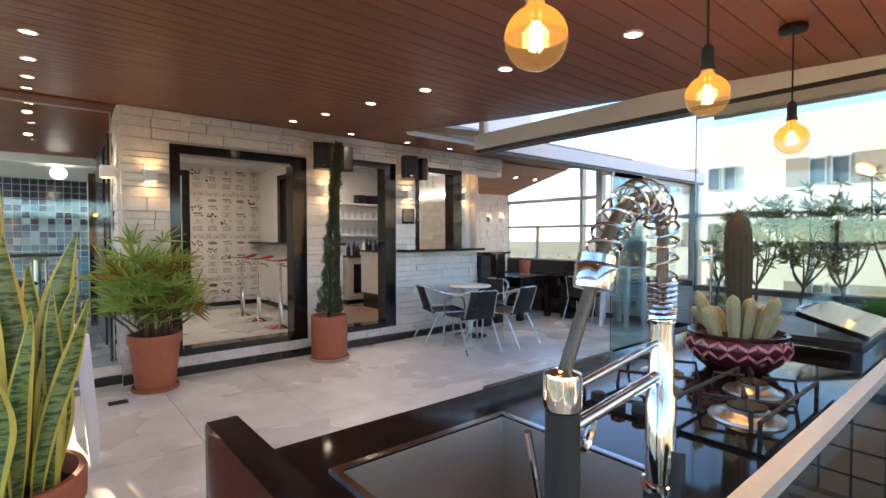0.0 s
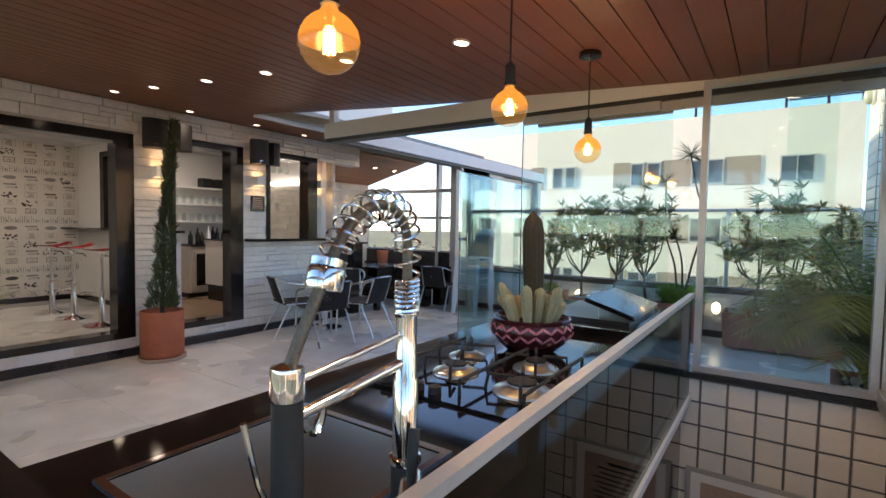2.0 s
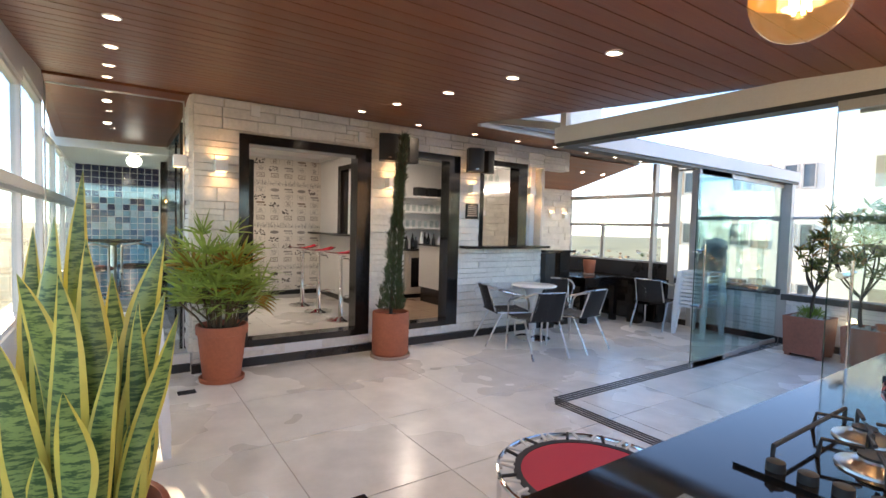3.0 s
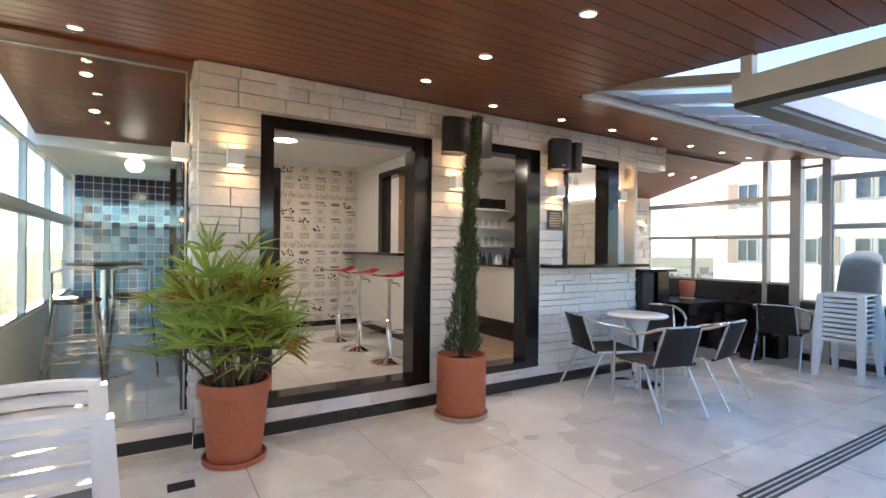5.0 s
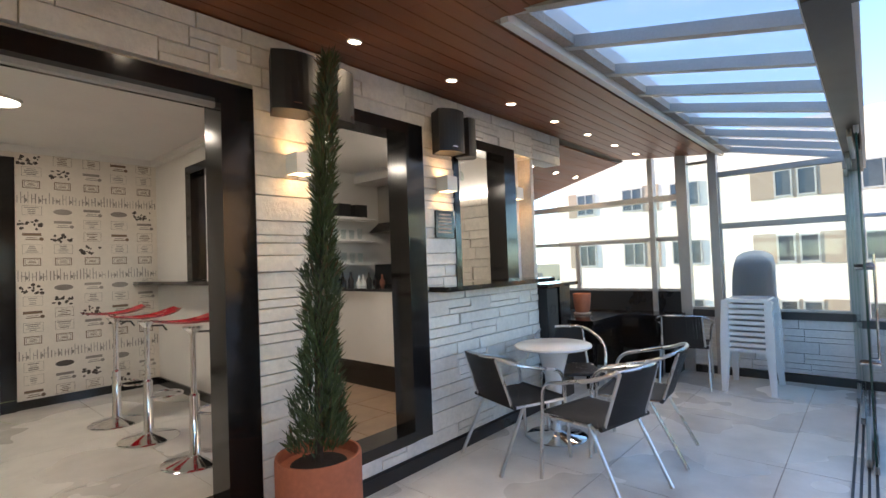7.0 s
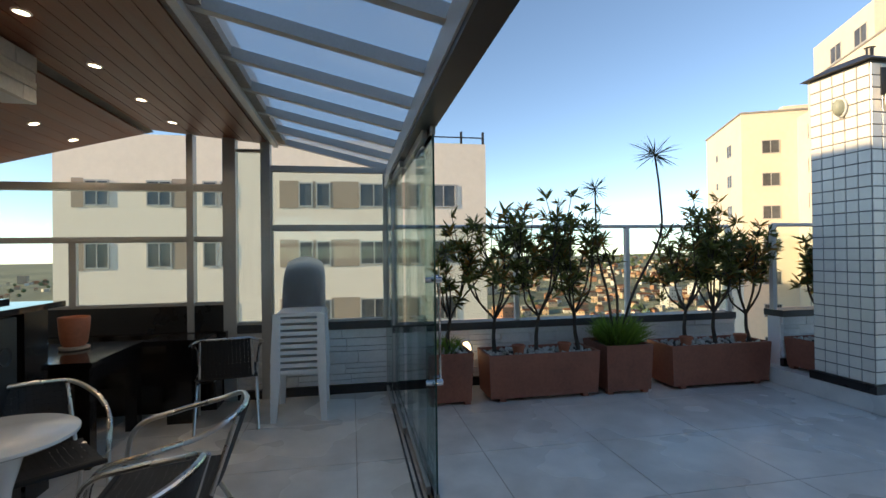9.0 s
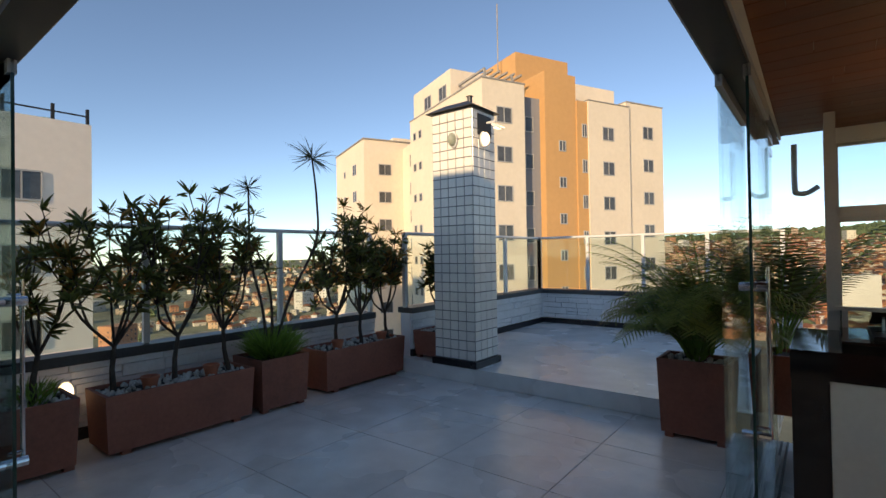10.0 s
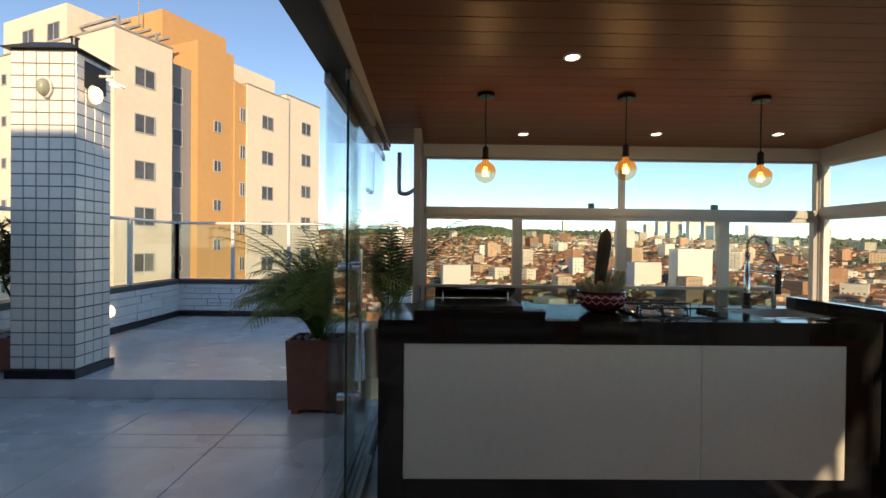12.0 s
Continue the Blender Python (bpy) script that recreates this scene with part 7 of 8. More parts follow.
PX0, PX1 = 8.79, 9.24
lab = "dusty brick-red box planter with white pebbles by the parapet"
pl = box_planter("planter", lab, PX0, 4.33, PX1, 4.76, 0.0, 0.49)
pebbles(pl, 0.19, 0.18, 0.465, 60, 1)
pl = box_planter("planter", lab, PX0, 3.04, PX1, 4.18, 0.0, 0.45)
pebbles(pl, 0.19, 0.53, 0.425, 170, 2)
pl = box_planter("planter", "square brick-red planter with bright ferns", PX0 - 0.02, 2.47, PX1 + 0.04, 2.98, 0.0, 0.49)
pl = box_planter("planter", lab, PX0, 1.06, PX1, 2.24, 0.0, 0.45)
pebbles(pl, 0.19, 0.55, 0.425, 120, 3)
pl = box_planter("planter", "small brick-red planter on the platform", 8.40, 0.45, 8.78, 0.92, 0.168, 0.50)
pebbles(pl, 0.15, 0.18, 0.475, 40, 4)
for x, y in ((8.93, 3.84), (8.93, 3.36), (8.93, 1.98), (8.93, 1.32)):
    q = thing("flower_pot", (x, y, 0.42), "small terracotta flower pot among pebbles", "pot", "small flower pots")
    bm = bmesh.new()
    lathe(bm, [(0.045, 0.0), (0.06, 0.075), (0.066, 0.077), (0.067, 0.10), (0.058, 0.10), (0.054, 0.08)], 20)
    part("pot", bm, M_TERRA, q, smooth=True)
shrub("shrub", (9.02, 4.06, 0.42), 1.60, 0.42, 51)
shrub("shrub", (9.02, 3.62, 0.42), 1.62, 0.44, 52, rust=0.3)
shrub("shrub", (9.02, 3.16, 0.42), 1.66, 0.44, 53, rust=0.15)
shrub("shrub", (9.02, 1.92, 0.42), 1.62, 0.42, 54, rust=0.3)
shrub("shrub", (9.02, 1.55, 0.42), 1.52, 0.40, 55, rust=0.2)
shrub("shrub", (9.02, 1.12, 0.42), 1.34, 0.36, 56, 48, rust=0.4)
shrub("shrub", (8.6, 0.66, 0.47), 1.25, 0.30, 57, 40, rust=0.3)
shrub("shrub", (9.0, 4.54, 0.46), 1.45, 0.26, 58, 10, rust=0.3, label="sparse shrub with bare stems and few leaves")
fern_bush((9.0, 2.73, 0.46), 0.30, 0.30, 0.30, 61)
fern_bush((9.0, 4.54, 0.46), 0.2, 0.18, 0.12, 62, 200)
dracaena((9.0, 2.72, 0.46), [([(0, 0, 0), (-0.1, -0.12, 0.55), (-0.34, -0.26, 1.1), (-0.47, -0.18, 1.5), (-0.5, -0.11, 1.89)], 70, 0.30), ([(0.0, 0.05, 0), (0.02, 0.10, 0.5), (0.0, 0.22, 0.95), (0.0, 0.24, 1.62)], 40, 0.20), ([(0.02, 0, 0), (0, 0.02, 0.6), (0.0, 0.18, 1.1)], 26, 0.16)], 63)
pl = box_planter("planter", "large reddish square planter with a palm beside the glass", 5.30, 1.05, 5.81, 1.42, 0.0, 0.60)
pebbles(pl, 0.2, 0.15, 0.575, 30, 5)
palm_clump("bushy_palm", "bushy palm with arching feathery fronds", (5.56, 1.23, 0.56), 130, 0.82, 71, 1.9, 0.3, 0.013, M_PALM, 0.75)
palm_clump("bushy_palm", "tall palm fronds above the planter", (5.50, 1.2, 0.6), 24, 1.2, 72, 1.1, 0.1, 0.015, M_PALM, 0.4)
pl = box_planter("planter", "square reddish planter outside the end glass", 4.92, 0.55, 5.25, 0.95, 0.168, 0.62, feet=False)
palm_clump("lady_palm", "upright dark palm outside the end glass", (5.05, 0.78, 0.58), 26, 1.15, 73, 0.8, 0.3, 0.03, M_LEAFD, 0.4)


# ---- chimney and terrace lamps ----
def build_chimney():
    c = thing("tiled_chimney", (7.79, 0.55, 0.168), "tall white square-tiled chimney with a dark metal cap", "chimney")
    W, D, H = 0.56, 0.46, 2.90
    boxes("core", M_TGROUT, c, (0.0, 0.0, 0.0, W, D, H))
    boxes("plinth", M_PLINTH, c, (-0.03, -0.03, 0.0, W + 0.03, D + 0.03, 0.075), bevel=0.004)
    tile_face(c, lambda u, o, z: (W - u, D + o, 0.08 + z), W, H - 0.10, 0.108, 0.008, name="tile")
    tile_face(c, lambda u, o, z: (-o, D - u, 0.08 + z), D, H - 0.10, 0.108, 0.008, name="tile")
    bm = bmesh.new()
    v = [bm.verts.new(q) for q in ((-0.06, -0.06, H + 0.0), (W + 0.06, -0.06, H + 0.0), (W + 0.06, D + 0.06, H + 0.0), (-0.06, D + 0.06, H + 0.0), (0.12, 0.1, H + 0.10), (W - 0.12, 0.1, H + 0.10), (W - 0.12, D - 0.1, H + 0.10), (0.12, D - 0.1, H + 0.10))]
    for f in ((0, 3, 2, 1), (4, 5, 6, 7), (0, 1, 5, 4), (1, 2, 6, 5), (2, 3, 7, 6), (3, 0, 4, 7)):
        bm.faces.new([v[i] for i in f])
    part("cap", bm, M_FRAMEK, c)
    bm = bmesh.new()
    lathe(bm, [(0.03, H + 0.08), (0.03, H + 0.20), (0.045, H + 0.205)], 14, 0.2, 0.2)
    part("pipe", bm, M_FRAMEK, c)
    boxes("vent", M_RUBBER, c, (-0.012, 0.08, H - 0.30, -0.007, 0.36, H - 0.06))


build_chimney()


M_OPAL = paint("dull_greenish_glass", (0.34, 0.36, 0.28), 0.15, var=0.1, fine=30, bump=0.02)


def bulkhead(at, turn, lit, name="bulkhead_lamp"):
    b = thing(name, at, "oval outdoor bulkhead lamp, " + ("glowing warm" if lit else "switched off"), "outdoor lamp", "outdoor bulkhead lamps", turn=turn)
    bm = bmesh.new()
    m = Matrix.Diagonal((0.75, 1, 1.15, 1)) @ pose(0, 0, 0, 90, 0, 0)
    lathe(bm, [(0.075, 0.0), (0.08, 0.01), (0.076, 0.022), (0.06, 0.024)], 24, m=m)
    part("base", bm, M_FRAMEW, b, smooth=True)
    bm = bmesh.new()
    lathe(bm, [(0.066, 0.024), (0.064, 0.05), (0.045, 0.075), (0.01, 0.085)], 24, m=m)
    part("diffuser", bm, M_BULKHEAD if lit else M_OPAL, b, smooth=True)
    return b


bulkhead((7.77, 0.83, 2.72), -90, True)
bulkhead((8.03, 1.022, 2.72), 180, False)
fl = thing("floodlight", (7.76, 0.72, 2.93), "small white floodlight on a bracket, switched on", "outdoor lamp")
boxes("bracket", M_FRAMEW, fl, (-0.10, -0.01, -0.01, 0.02, 0.01, 0.01))
bm = bmesh.new()
box(bm, -0.20, -0.06, -0.015, -0.09, 0.06, 0.015, pose(0, 0, 0, 0, -25, 0))
part("head", bm, M_FRAMEW, fl, bevel=0.004)
boxes("lens", M_BULKHEAD, fl, (-0.19, -0.05, -0.085, -0.10, 0.05, -0.08))
for at in ((FAR_X - 0.03, 4.25, 0.40), (FAR_X - 0.03, 2.36, 0.40), (8.82, 0.1, 0.5), (8.82, -0.95, 0.48)):
    bulkhead(at, -90, True)
dp = thing("downpipe", (4.82, 1.20, 0), "grey plastic rain pipe with an elbow", "pipe")
bm = bmesh.new()
tube(bm, curve_pts([(0.10, 0.02, 2.16), (0.10, 0.02, 1.86), (0.085, 0.0, 1.82), (0.03, -0.02, 1.82), (-0.03, -0.04, 1.86)], 6), 0.018, 10)
part("pipe", bm, M_FRAMEG, dp, smooth=True)
cl = thing("globe_ceiling_lamp", (2.12, 9.44, 2.289), "small white globe lamp under the corridor ceiling", "ceiling light")
bm = bmesh.new()
lathe(bm, [(0.06, 0.0), (0.062, -0.02), (0.05, -0.035), (0.045, -0.036)], 24, cap=False)
part("base", bm, M_SCONCE, cl, smooth=True)
bm = bmesh.new()
lathe(bm, [(0.045, -0.036), (0.075, -0.06), (0.085, -0.095), (0.072, -0.135), (0.04, -0.16), (0.002, -0.166)], 24, cap=False)
part("globe", bm, M_COOLW, cl, smooth=True)
sg = thing("stair_notice", (4.715, 1.77, 0.03), "framed parchment-style notice on the tiled stair wall", "sign")
boxes("frame", M_FRAMEG, sg, (-0.016, -0.29, -0.22, 0.0, 0.29, 0.21), bevel=0.003)
boxes("sheet", M_WHITE, sg, (-0.0185, -0.265, -0.2, -0.0165, 0.265, 0.19))
boxes("parchment", M_SAUCER, sg, (-0.0195, -0.22, -0.2, -0.0186, 0.22, 0.15))
for k in range(9):
    w = 0.09 if k == 0 else 0.17 - 0.02 * (k % 3)
    boxes("text_line", M_RUBBER, sg, (-0.0205, -w, 0.10 - k * 0.028, -0.0196, w, 0.108 - k * 0.028 + (0.008 if k == 0 else 0)))
dr = thing("floor_drain", (2.42, 6.78, 0.001), "small dark floor drain grate", "drain")
for k in range(6):
    boxes("bar", M_FRAMEK, dr, (-0.07, -0.05 + 0.018 * k, 0, 0.07, -0.042 + 0.018 * k, 0.006))


# ---- neighbouring buildings and the town ----
M_CREAM = paint("cream_render", (0.72, 0.62, 0.50), 0.85, var=0.05, fine=3, coarse=0.25, bump=0.05)
M_PINK = paint("pale_rose_render", (0.86, 0.75, 0.65), 0.85, var=0.04, fine=3, coarse=0.2, bump=0.05)
M_TAUPE = paint("taupe_render", (0.38, 0.30, 0.24), 0.85, var=0.05, fine=3, coarse=0.2, bump=0.05)
M_OCHRE = paint("ochre_render", (0.55, 0.31, 0.13), 0.85, var=0.05, fine=3, coarse=0.25, bump=0.05)
M_GREYR = paint("grey_render", (0.24, 0.24, 0.26), 0.85, var=0.05, fine=3, coarse=0.25, bump=0.05)
M_WINDK = paint("dark_window_glass", (0.11, 0.115, 0.125), 0.12, var=0.2, fine=0.8, bump=0, piece=0.4)
M_WINF = paint("window_aluminium", (0.42, 0.41, 0.40), 0.5, var=0.05, bump=0)
M_ROOFC = paint("concrete_roof", (0.32, 0.30, 0.28), 0.9, var=0.15, fine=4, bump=0.1)


def far_window(parent, m, u, z, w, h, split=2):
    """A recessed window on a facade; m maps (u, out, z)."""
    bm = bmesh.new()
    t = 0.06
    for a, b, c, d in ((-w / 2, -h / 2, w / 2, -h / 2 + t), (-w / 2, h / 2 - t, w / 2, h / 2), (-w / 2, -h / 2 + t, -w / 2 + t, h / 2 - t), (w / 2 - t, -h / 2 + t, w / 2, h / 2 - t)) + tuple((-w / 2 + w * k / split - 0.02, -h / 2 + t, -w / 2 + w * k / split + 0.02, h / 2 - t) for k in range(1, split)):
        box(bm, u + a, -0.02, z + b, u + c, 0.05, z + d, m)
    f = part("window", bm, M_WINF, parent)
    for k in range(split):
        bm = bmesh.new()
        box(bm, u - w / 2 + w * k / split + 0.03, -0.01, z - h / 2 + t, u - w / 2 + w * (k + 1) / split - 0.03, 0.015 + (0.01 if k else 0), z + h / 2 - t, m)
        part("pane", bm, M_WINDK, f)
    return f


def facade_map(origin, ang):
    return Matrix.Translation(origin) @ pose(0, 0, 0, 0, 0, ang)


def build_tower():
    t = thing("apartment_tower", (0, 0, 0), "cream and ochre apartment tower lit by low sun", "building")
    # local: u runs along the sunlit right-hand face, v (minus y in local) goes deeper
    ang = math.degrees(math.atan2(-0.907, -0.42))
    m = facade_map((22.1, -21.7, 0), ang)
    base = -24

    def blk(name, mat, u0, v0, u1, v1, z1, z0=base):
        bm = bmesh.new()
        box(bm, u0, v0, z0, u1, v1, z1, m)
        return part(name, bm, mat, t)
    # the outward side of the right-hand face is local -y; deeper is +y
    w1 = blk("wall", M_CREAM, -0.34, 0.0, 3.1, 12.0, 13.1)
    w2 = blk("wall", M_GREYR, 3.1, 0.8, 5.05, 12.0, 12.6)
    w3 = blk("wall", M_OCHRE, 5.05, 0.2, 7.95, 12.0, 14.5)
    w4 = blk("wall", M_OCHRE, 7.95, 0.1, 8.99, 12.0, 12.7)
    w5 = blk("wall", M_CREAM, 8.99, 0.0, 13.3, 12.0, 12.8)
    w6 = blk("wall", M_CREAM, 13.3, 0.3, 17.5, 12.0, 13.3)
    blk("wall", M_CREAM, 0.0, 5.0, 4.0, 11.9, 15.5, 12.6)
    ph = blk("penthouse", M_OCHRE, 5.6, 4.4, 11.0, 10.0, 17.55, 12.0)
    blk("penthouse", M_CREAM, 10.1, 2.5, 14.35, 4.39, 15.0, 12.4)
    wl = blk("wall", M_CREAM, 1.0, 12.0, 9.0, 17.0, 11.9)
    wr = blk("wall", M_CREAM, -3.0, 17.0, 6.0, 27.0, 12.5)
    blk("penthouse", M_CREAM, 0.6, 18.5, 5.5, 26.0, 13.3, 12.5)
    blk("roof", M_ROOFC, -0.39, -0.05, 3.15, 12.1, 13.2, 13.1)
    blk("roof", M_ROOFC, 8.95, -0.05, 13.3, 2.4, 12.88, 12.8)
    blk("roof", M_ROOFC, 13.31, 0.25, 17.55, 12.0, 13.4, 13.3)
    blk("roof", M_ROOFC, -3.1, 16.9, 6.1, 27.1, 12.62, 12.5)
    for k in range(6):
        bm = bmesh.new()
        box(bm, 0.6 + 0.62 * k, 1.2, 14.2, 0.73 + 0.62 * k, 4.9, 14.35, m)
        part("pergola_beam", bm, M_ROOFC, t)
    for q in ((0.6, 1.2, 13.2, 0.75, 1.35, 14.2), (2.9, 1.2, 13.2, 3.05, 1.35, 14.2)):
        bm = bmesh.new()
        box(bm, *q, m)
        part("pergola_post", bm, M_ROOFC, t)
    bm = bmesh.new()
    tube(bm, [m @ Vector((5.0, 6.0, 16.3)), m @ Vector((5.0, 6.0, 22.0))], 0.05, 5)
    part("antenna", bm, M_ROOFC, t)

    def at(v):
        return m @ Matrix.Translation((0, v, 0)) @ Matrix.Diagonal((1, -1, 1, 1))
    storey = 2.66
    for k in range(8):
        z = 11.6 - storey * k
        far_window(w1, at(0.0), 1.37, z - 0.8, 1.25, 1.1)
        far_window(w2, at(0.8), 4.06, z - 0.95, 0.75, 1.1, split=1)
        far_window(w3, at(0.2), 6.6, z - 2.4, 0.65, 0.8)
        far_window(w4, at(0.1), 8.66, z - 1.1, 0.5, 1.0)
        far_window(w5, at(0.0), 10.97, z - 1.15, 1.2, 1.05)
        far_window(w6, at(0.3), 15.7, z - 0.55, 1.2, 1.05)
    # left-hand face looks along local -x

    def left(u0):
        # (u, out, z) -> local (u0 - out, u, z)
        return m @ Matrix(((0, -1, 0, u0), (1, 0, 0, 0), (0, 0, 1, 0), (0, 0, 0, 1)))
    for k in range(8):
        z = 11.6 - storey * k
        far_window(w1, left(-0.34), 5.5, z - 0.3, 1.4, 1.2)
        far_window(w1, left(-0.34), 9.9, z, 0.6, 0.7, split=1)
        far_window(w1, left(-0.34), 11.0, z, 0.6, 0.7, split=1)
        far_window(wl, left(1.0), 14.5, z - 1.2, 1.4, 1.2)
        far_window(wr, left(-3.0), 20.0, z - 1.6, 1.2, 1.1)
        far_window(wr, left(-3.0), 23.5, z - 1.6, 0.6, 0.7, split=1)
        far_window(wr, at(17.0), -0.9, z - 1.9, 1.3, 1.1)
    far_window(w1, left(0.0), 6.3, 14.0, 1.3, 1.1)
    far_window(w1, left(0.0), 9.0, 14.0, 1.3, 1.1)
    for k in range(3):
        bm = bmesh.new()
        box(bm, -0.46, 3.2, 10.6 - storey * k, -0.34, 6.6, 10.75 - storey * k, m)
        part("balcony_ledge", bm, M_OCHRE, t)


def build_block():
    b = thing("apartment_block", (0, 0, 0), "pale rose apartment block with taupe bands and dark windows", "building")
    X = 27.0
    m = Matrix(((0, -1, 0, X), (1, 0, 0, 0), (0, 0, 1, 0), (0, 0, 0, 1)))
    y0, y1 = -0.98, 17.6
    w = boxes("wall", M_PINK, b, (X, y0, -24, X + 12, y1, 6.15))
    boxes("parapet", M_PINK, b, (X, y0, 6.15, X + 0.2, y1, 6.65))
    for x, y in ((X + 0.1, y0 + 0.1), (X + 0.1, 0.2), (X + 0.1, 1.6), (X + 0.1, 5.0)):
        boxes("roof_post", M_RUBBER, b, (x - 0.05, y - 0.05, 6.65, x + 0.05, y + 0.05, 7.25))
    boxes("roof_rail", M_RUBBER, b, (X + 0.07, y0 + 0.15, 6.95, X + 0.13, 1.6, 7.0))
    for k in range(8):
        z = 4.13 - 2.655 * k
        for u, wd, sp in ((1.12, 1.2, 2), (4.42, 1.3, 2), (6.70, 0.64, 1), (7.47, 0.62, 1), (10.82, 0.54, 1), (11.52, 0.58, 1), (13.55, 1.0, 2), (15.95, 0.95, 2)):
            far_window(w, m, u, z, wd, 1.1, split=sp)
        for ua, uc in ((2.4, 3.76), (5.1, 6.37), (7.03, 7.15), (7.79, 8.6), (12.3, 13.04), (16.45, 16.9)):
            boxes("taupe_band", M_TAUPE, b, (X - 0.03, ua, z - 0.62, X - 0.001, uc, z + 0.62))
    p = palm_clump("roof_palm", "small palm on a neighbour's roof", (X + 1.5, 1.0, 6.15), 12, 1.3, 77, 1.2, 0.2, 0.06)


build_tower()
build_block()


def ground_z(x, y):
    r = math.hypot(x, y)
    a = math.atan2(-y, x)
    hill = math.exp(-((a - 1.65) / 1.25) ** 2)
    knoll = math.exp(-((a - 1.66) / 0.12) ** 2 - ((r - 950) / 170) ** 2)
    t = max(0.0, min(1.0, (r - 330) / 1000))
    rise = hill * (78 * t ** 0.9) + 26 * knoll
    crest = 26 * hill * max(0.0, min(1.0, (r - 1150) / 500)) * (0.55 + 0.9 * noise.noise(Vector((x * 0.0016, y * 0.0016, 3.0))))
    low = -44 - 22 * (1 - hill)
    near = max(0.0, 1 - r / 260)
    return low * (1 - near) + -30 * near + rise + crest + 5 * noise.noise(Vector((x * 0.004, y * 0.004, 0.5))) * min(1, r / 300)


def build_ground():
    g = structure("ground", "hilly green and earth-coloured ground reaching the horizon", "ground")
    bm = bmesh.new()
    rad = [0.5, 60, 130, 220, 320] + [420 + 70 * k for k in range(20)] + [2200, 3000, 4500]
    n = 160
    rings = []
    for r in rad:
        rings.append([bm.verts.new((r * math.cos(2 * math.pi * i / n), r * math.sin(2 * math.pi * i / n), ground_z(r * math.cos(2 * math.pi * i / n), r * math.sin(2 * math.pi * i / n)) if r < 2000 else -44)) for i in range(n)])
    for a, b in zip(rings, rings[1:]):
        for i in range(n):
            bm.faces.new((a[i], a[(i + 1) % n], b[(i + 1) % n], b[i]))
    bm.faces.new(rings[0])
    part("land", bm, paint("wooded_land", (0.26, 0.25, 0.15), 0.95, var=0.35, fine=0.05, coarse=0.006, bump=0.0), g, smooth=True)


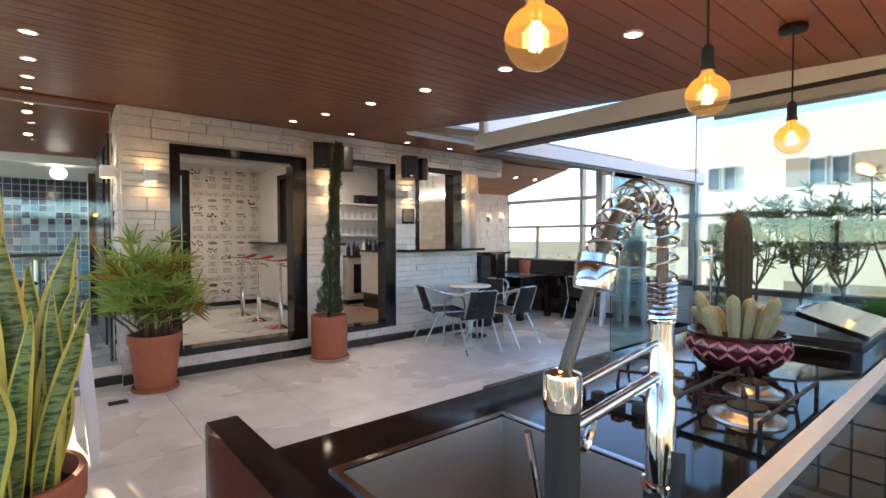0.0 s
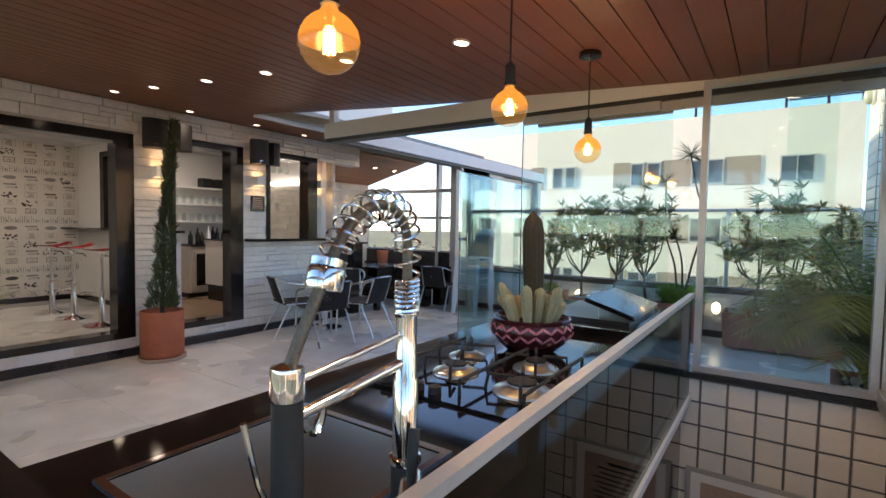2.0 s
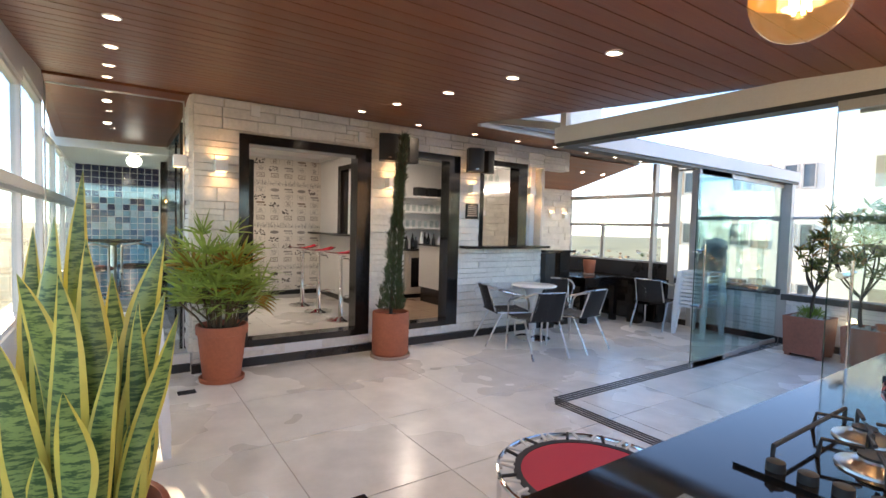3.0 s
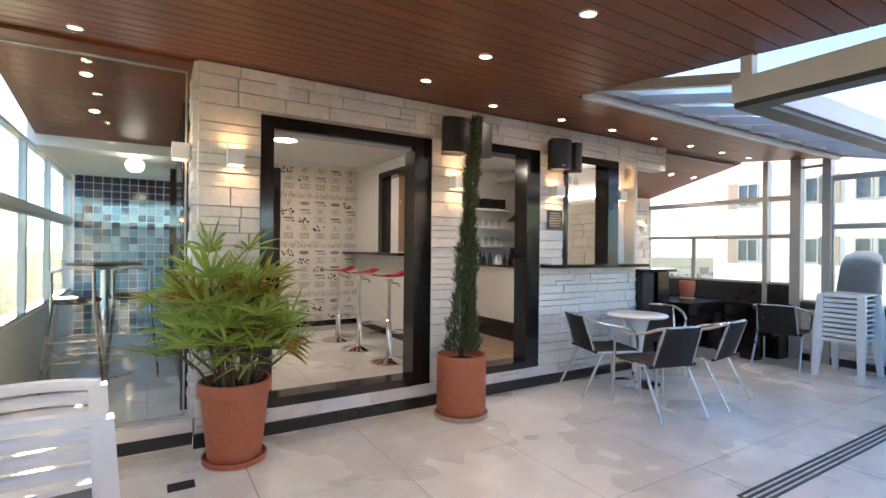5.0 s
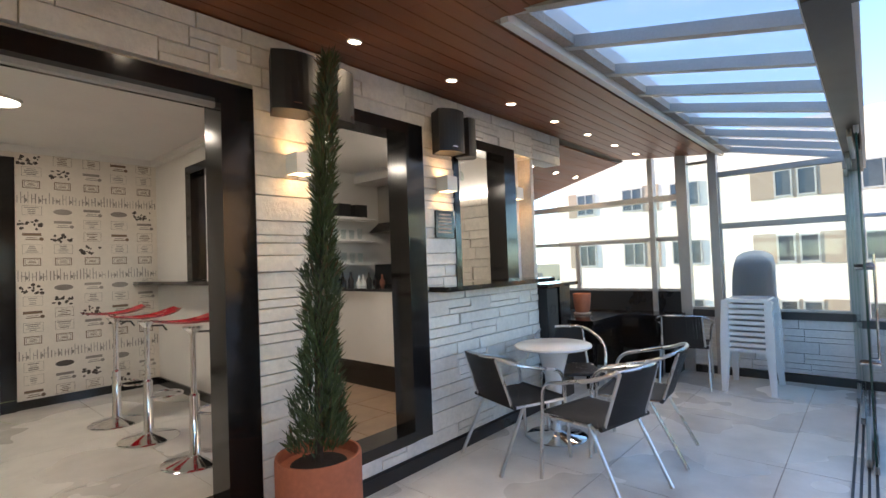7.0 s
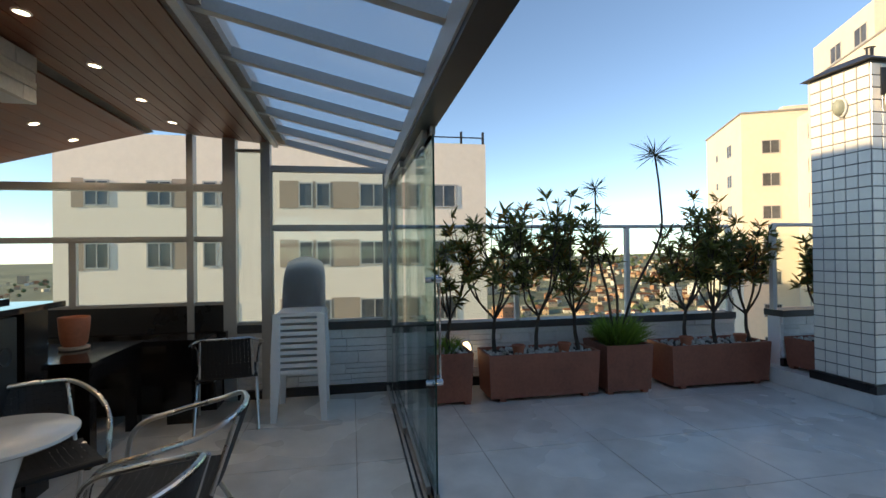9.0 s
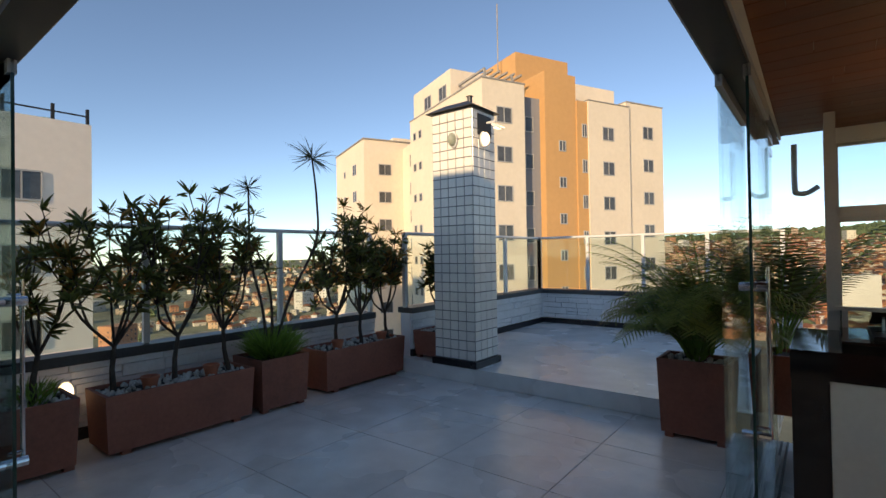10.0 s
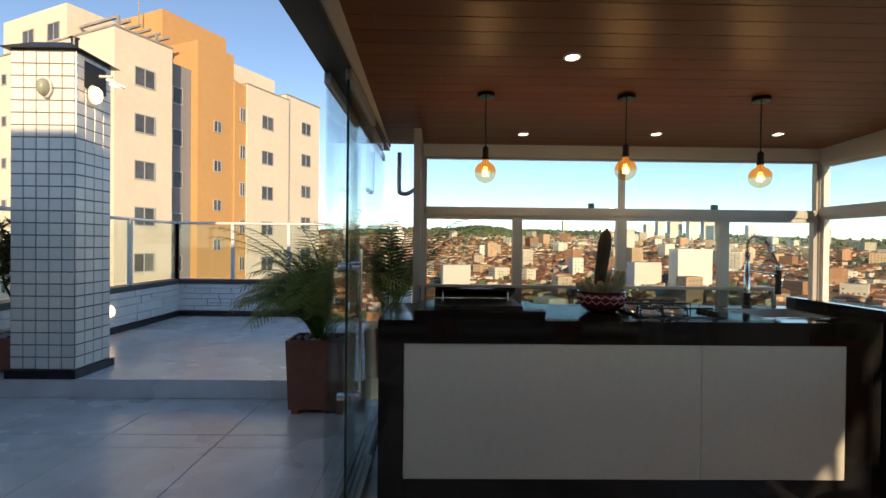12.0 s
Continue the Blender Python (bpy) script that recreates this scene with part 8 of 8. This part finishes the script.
def build_town():
    wall_c = [(0.72, 0.62, 0.50), (0.64, 0.42, 0.26), (0.50, 0.24, 0.13), (0.76, 0.70, 0.62), (0.50, 0.38, 0.28)]
    mats_w = [paint("town_wall_%s" % w, c, 0.9, var=0.08, fine=0.6, coarse=0.05, bump=0, island=0.4) for w, c in zip(("cream", "orange", "brick", "white", "tan"), wall_c)]
    roof = paint("town_roof_tile", (0.30, 0.12, 0.06), 0.9, var=0.2, fine=0.6, coarse=0.03, bump=0, island=0.5)
    t = tagged(new("far_town"), "dense far hillside town of cream houses with clay roofs", "town", kind="stuff")
    r = random.Random(91)
    bms = [bmesh.new() for _ in mats_w]
    rb = bmesh.new()
    wb = bmesh.new()
    for k in range(11500):
        south = k < 10400
        a = r.gauss(-math.pi / 2 - 0.1, 0.5) if south else r.uniform(-1.4, 0.75)
        d = 300 + 800 * r.random() ** 0.8 if south else 120 + 1500 * r.random()
        x, y = d * math.cos(a), d * math.sin(a)
        if south and ((-a - 1.66) / 0.12) ** 2 + ((d - 960) / 130) ** 2 < 1.0:
            continue
        z = ground_z(x, y) - 1
        w, l, h = r.uniform(4, 9), r.uniform(5, 10), r.choice((4, 5, 6, 6, 7))
        if r.random() < 0.015:
            w, l, h = r.uniform(9, 16), r.uniform(10, 18), r.uniform(12, 24)
        m = pose(x, y, z, 0, 0, r.gauss(15, 22))
        i = r.randrange(len(bms))
        box(bms[i], -w / 2, -l / 2, 0, w / 2, l / 2, h, m)
        if h < 10 and r.random() < 0.72:
            e = 0.5
            q = [rb.verts.new(m @ Vector(c)) for c in ((-w / 2 - e, -l / 2 - e, h), (w / 2 + e, -l / 2 - e, h), (w / 2 + e, l / 2 + e, h), (-w / 2 - e, l / 2 + e, h), (0, -l / 2 + 1, h + 1.7), (0, l / 2 - 1, h + 1.7))]
            for f in ((0, 1, 4), (1, 2, 5, 4), (2, 3, 5), (3, 0, 4, 5)):
                rb.faces.new([q[j] for j in f])
        if d < 650 or h > 10:
            for fl_ in range(int(h // 3)):
                for u in range(int(l // 3)):
                    for sx in (-1, 1):
                        if r.random() < 0.7:
                            yy = -l / 2 + 1.2 + 3 * u
                            xx = sx * (w / 2 + 0.05)
                            wb.faces.new([wb.verts.new(m @ Vector(c)) for c in ((xx, yy, 1 + 3 * fl_), (xx, yy + 1.1, 1 + 3 * fl_), (xx, yy + 1.1, 2.2 + 3 * fl_), (xx, yy, 2.2 + 3 * fl_))])
                for u in range(int(w // 3)):
                    if r.random() < 0.7:
                        xx = -w / 2 + 1.0 + 3 * u
                        yy = l / 2 + 0.05
                        wb.faces.new([wb.verts.new(m @ Vector(c)) for c in ((xx, yy, 1 + 3 * fl_), (xx + 1.1, yy, 1 + 3 * fl_), (xx + 1.1, yy, 2.2 + 3 * fl_), (xx, yy, 2.2 + 3 * fl_))])
    for b, m in zip(bms, mats_w):
        part("houses", b, m, t)
    part("roofs", rb, roof, t)
    part("house_windows", wb, M_WINDK, t)
    # taller blocks on the skyline
    hb = bmesh.new()
    for px, d, w, h in ((-1.985, 1100, 18, 34), (-2.005, 1120, 16, 44), (-2.03, 1200, 30, 48), (-2.06, 1180, 24, 42), (-2.085, 1230, 28, 40), (-2.105, 1200, 20, 42), (-2.15, 1300, 18, 34), (-1.94, 620, 20, 42), (-2.055, 430, 30, 34), (-1.975, 430, 24, 22), (-1.60, 380, 22, 27), (-1.40, 420, 26, 22), (-2.25, 1250, 30, 30), (-1.83, 1350, 16, 30)):
        x, y = d * math.cos(px), d * math.sin(px)
        box(hb, -w / 2, -6, -6, w / 2, 6, h, pose(x, y, ground_z(x, y), 0, 0, 8))
    part("towers", hb, mats_w[3], t)
    # woods between houses and on the crest
    fb = bmesh.new()
    for k in range(4600):
        a = r.gauss(-math.pi / 2, 0.5) if k < 4200 else r.uniform(-1.4, 0.8)
        d = 260 + 1400 * r.random() ** 0.7
        if k % 3 == 0:
            d = r.uniform(1080, 1500)
        if k % 4 == 1:
            a, d = -r.gauss(1.66, 0.07), r.gauss(930, 80)
        x, y = d * math.cos(a), d * math.sin(a)
        s = r.uniform(3, 7)
        m = pose(x, y, ground_z(x, y) + s * 0.5, r.uniform(0, 360), r.uniform(0, 360), 0) @ Matrix.Diagonal((s, s * r.uniform(0.7, 1), s * 0.8, 1))
        vs = [fb.verts.new(m @ Vector(c)) for c in ((1, 0, 0), (-1, 0, 0), (0, 1, 0), (0, -1, 0), (0, 0, 1), (0, 0, -1))]
        for f in ((0, 2, 4), (2, 1, 4), (1, 3, 4), (3, 0, 4), (2, 0, 5), (1, 2, 5), (3, 1, 5), (0, 3, 5)):
            fb.faces.new([vs[j] for j in f])
    part("woods", fb, paint("far_woods", (0.13, 0.165, 0.075), 0.95, var=0.3, fine=0.2, coarse=0.01, bump=0, island=0.5), t)


build_ground()
build_town()


def street_tree(at, h, crown, seed):
    t = thing("street_tree", at, "leafy green street tree below the terrace", "tree")
    r = random.Random(seed)
    bm = bmesh.new()
    tube(bm, [(0, 0, 0), (0.2, 0.1, h * 0.5), (0.1, 0, h * 0.8)], 0.3, 8, taper=[0.35, 0.28, 0.15])
    for k in range(7):
        a = 2 * math.pi * k / 7
        tube(bm, [(0.2, 0.1, h * 0.5), (crown * 0.6 * math.cos(a), crown * 0.6 * math.sin(a), h * 0.85)], 0.1, 6, taper=[0.16, 0.05])
    part("trunk", bm, M_BARK, t)
    bm = bmesh.new()
    cl = [Vector((r.gauss(0, 0.45) * crown, r.gauss(0, 0.45) * crown, h * 0.8 + r.gauss(0, 0.28) * crown)) for k in range(60)]
    for c in cl:
        for k in range(60):
            blade(bm, c + rnd_dir(r, 0) * r.uniform(0, 0.24 * crown), rnd_dir(r, 0.2), rnd_dir(r, 0), 0.32, 0.2, 0.4, 2)
    leafy("crown", bm, [M_LEAFD], t)


street_tree((31, -9, -24), 22, 4.0, 95)
street_tree((37, -15, -24), 21.5, 3.8, 96)

# unseen block over the house, added for terrace shade; plain walls close the place
up = structure("roof_house", "plain unseen block over the house added to shade the terrace, with rear walls", "roof")
boxes("mass", M_WHITE, up, (HOUSE_X, HOUSE_Y + 0.9, 2.85, 9.6, 11.4, 4.3))
boxes("rear_wall", M_WHITE, up, (HOUSE_X + 0.121, 11.0, 0.0, 5.2, 12.0, 2.84), (5.2, 10.25, 0.0, 9.6, 12.0, 2.84))


# ---- floor pieces ----
FT = (6.1, 1.83, 0.83, 0.9)
tiled_floor("floor_main", "pale grey large-format porcelain floor tiles", 1.42, 2.05, FAR_X, 7.41, 0.0, *FT, 0.005)
tiled_floor("floor_landing", "pale grey porcelain tiles of the stair landing", 1.42, 1.3, 2.30, 2.049, 0.0, *FT, 0.005)
tiled_floor("floor_terrace_edge", "pale grey porcelain tiles by the platform step", 4.86, 1.02, FAR_X, 2.049, 0.0, *FT, 0.005)
tiled_floor("floor_bar_room", "pale grey porcelain floor of the bar room", 2.65, 7.5, 5.06, 10.85, FLOOR_IN, 2.65, 7.5, 0.83, 0.9, 0.004)
tiled_floor("floor_kitchen", "warm brown stone-tiled kitchen floor", 5.061, 7.5, 7.08, 10.08, FLOOR_IN, 2.65, 7.5, 0.45, 0.45, 0.004, mat=M_BROWNT)
tiled_floor("floor_pantry", "warm brown stone-tiled floor behind the kitchen", 7.081, 8.951, 8.9, 10.08, FLOOR_IN, 2.65, 7.5, 0.45, 0.45, 0.004, mat=M_BROWNT)
tiled_floor("floor_corridor", "pale porcelain floor of the corridor", 1.42, 7.48, 2.52, 11.45, 0.17, 1.42, 7.48, 0.83, 0.9, 0.004)
tiled_floor("floor_sitting", "pale grey porcelain floor of the sitting corner", 7.2, 7.411, FAR_X, 8.83, 0.0, *FT, 0.004)
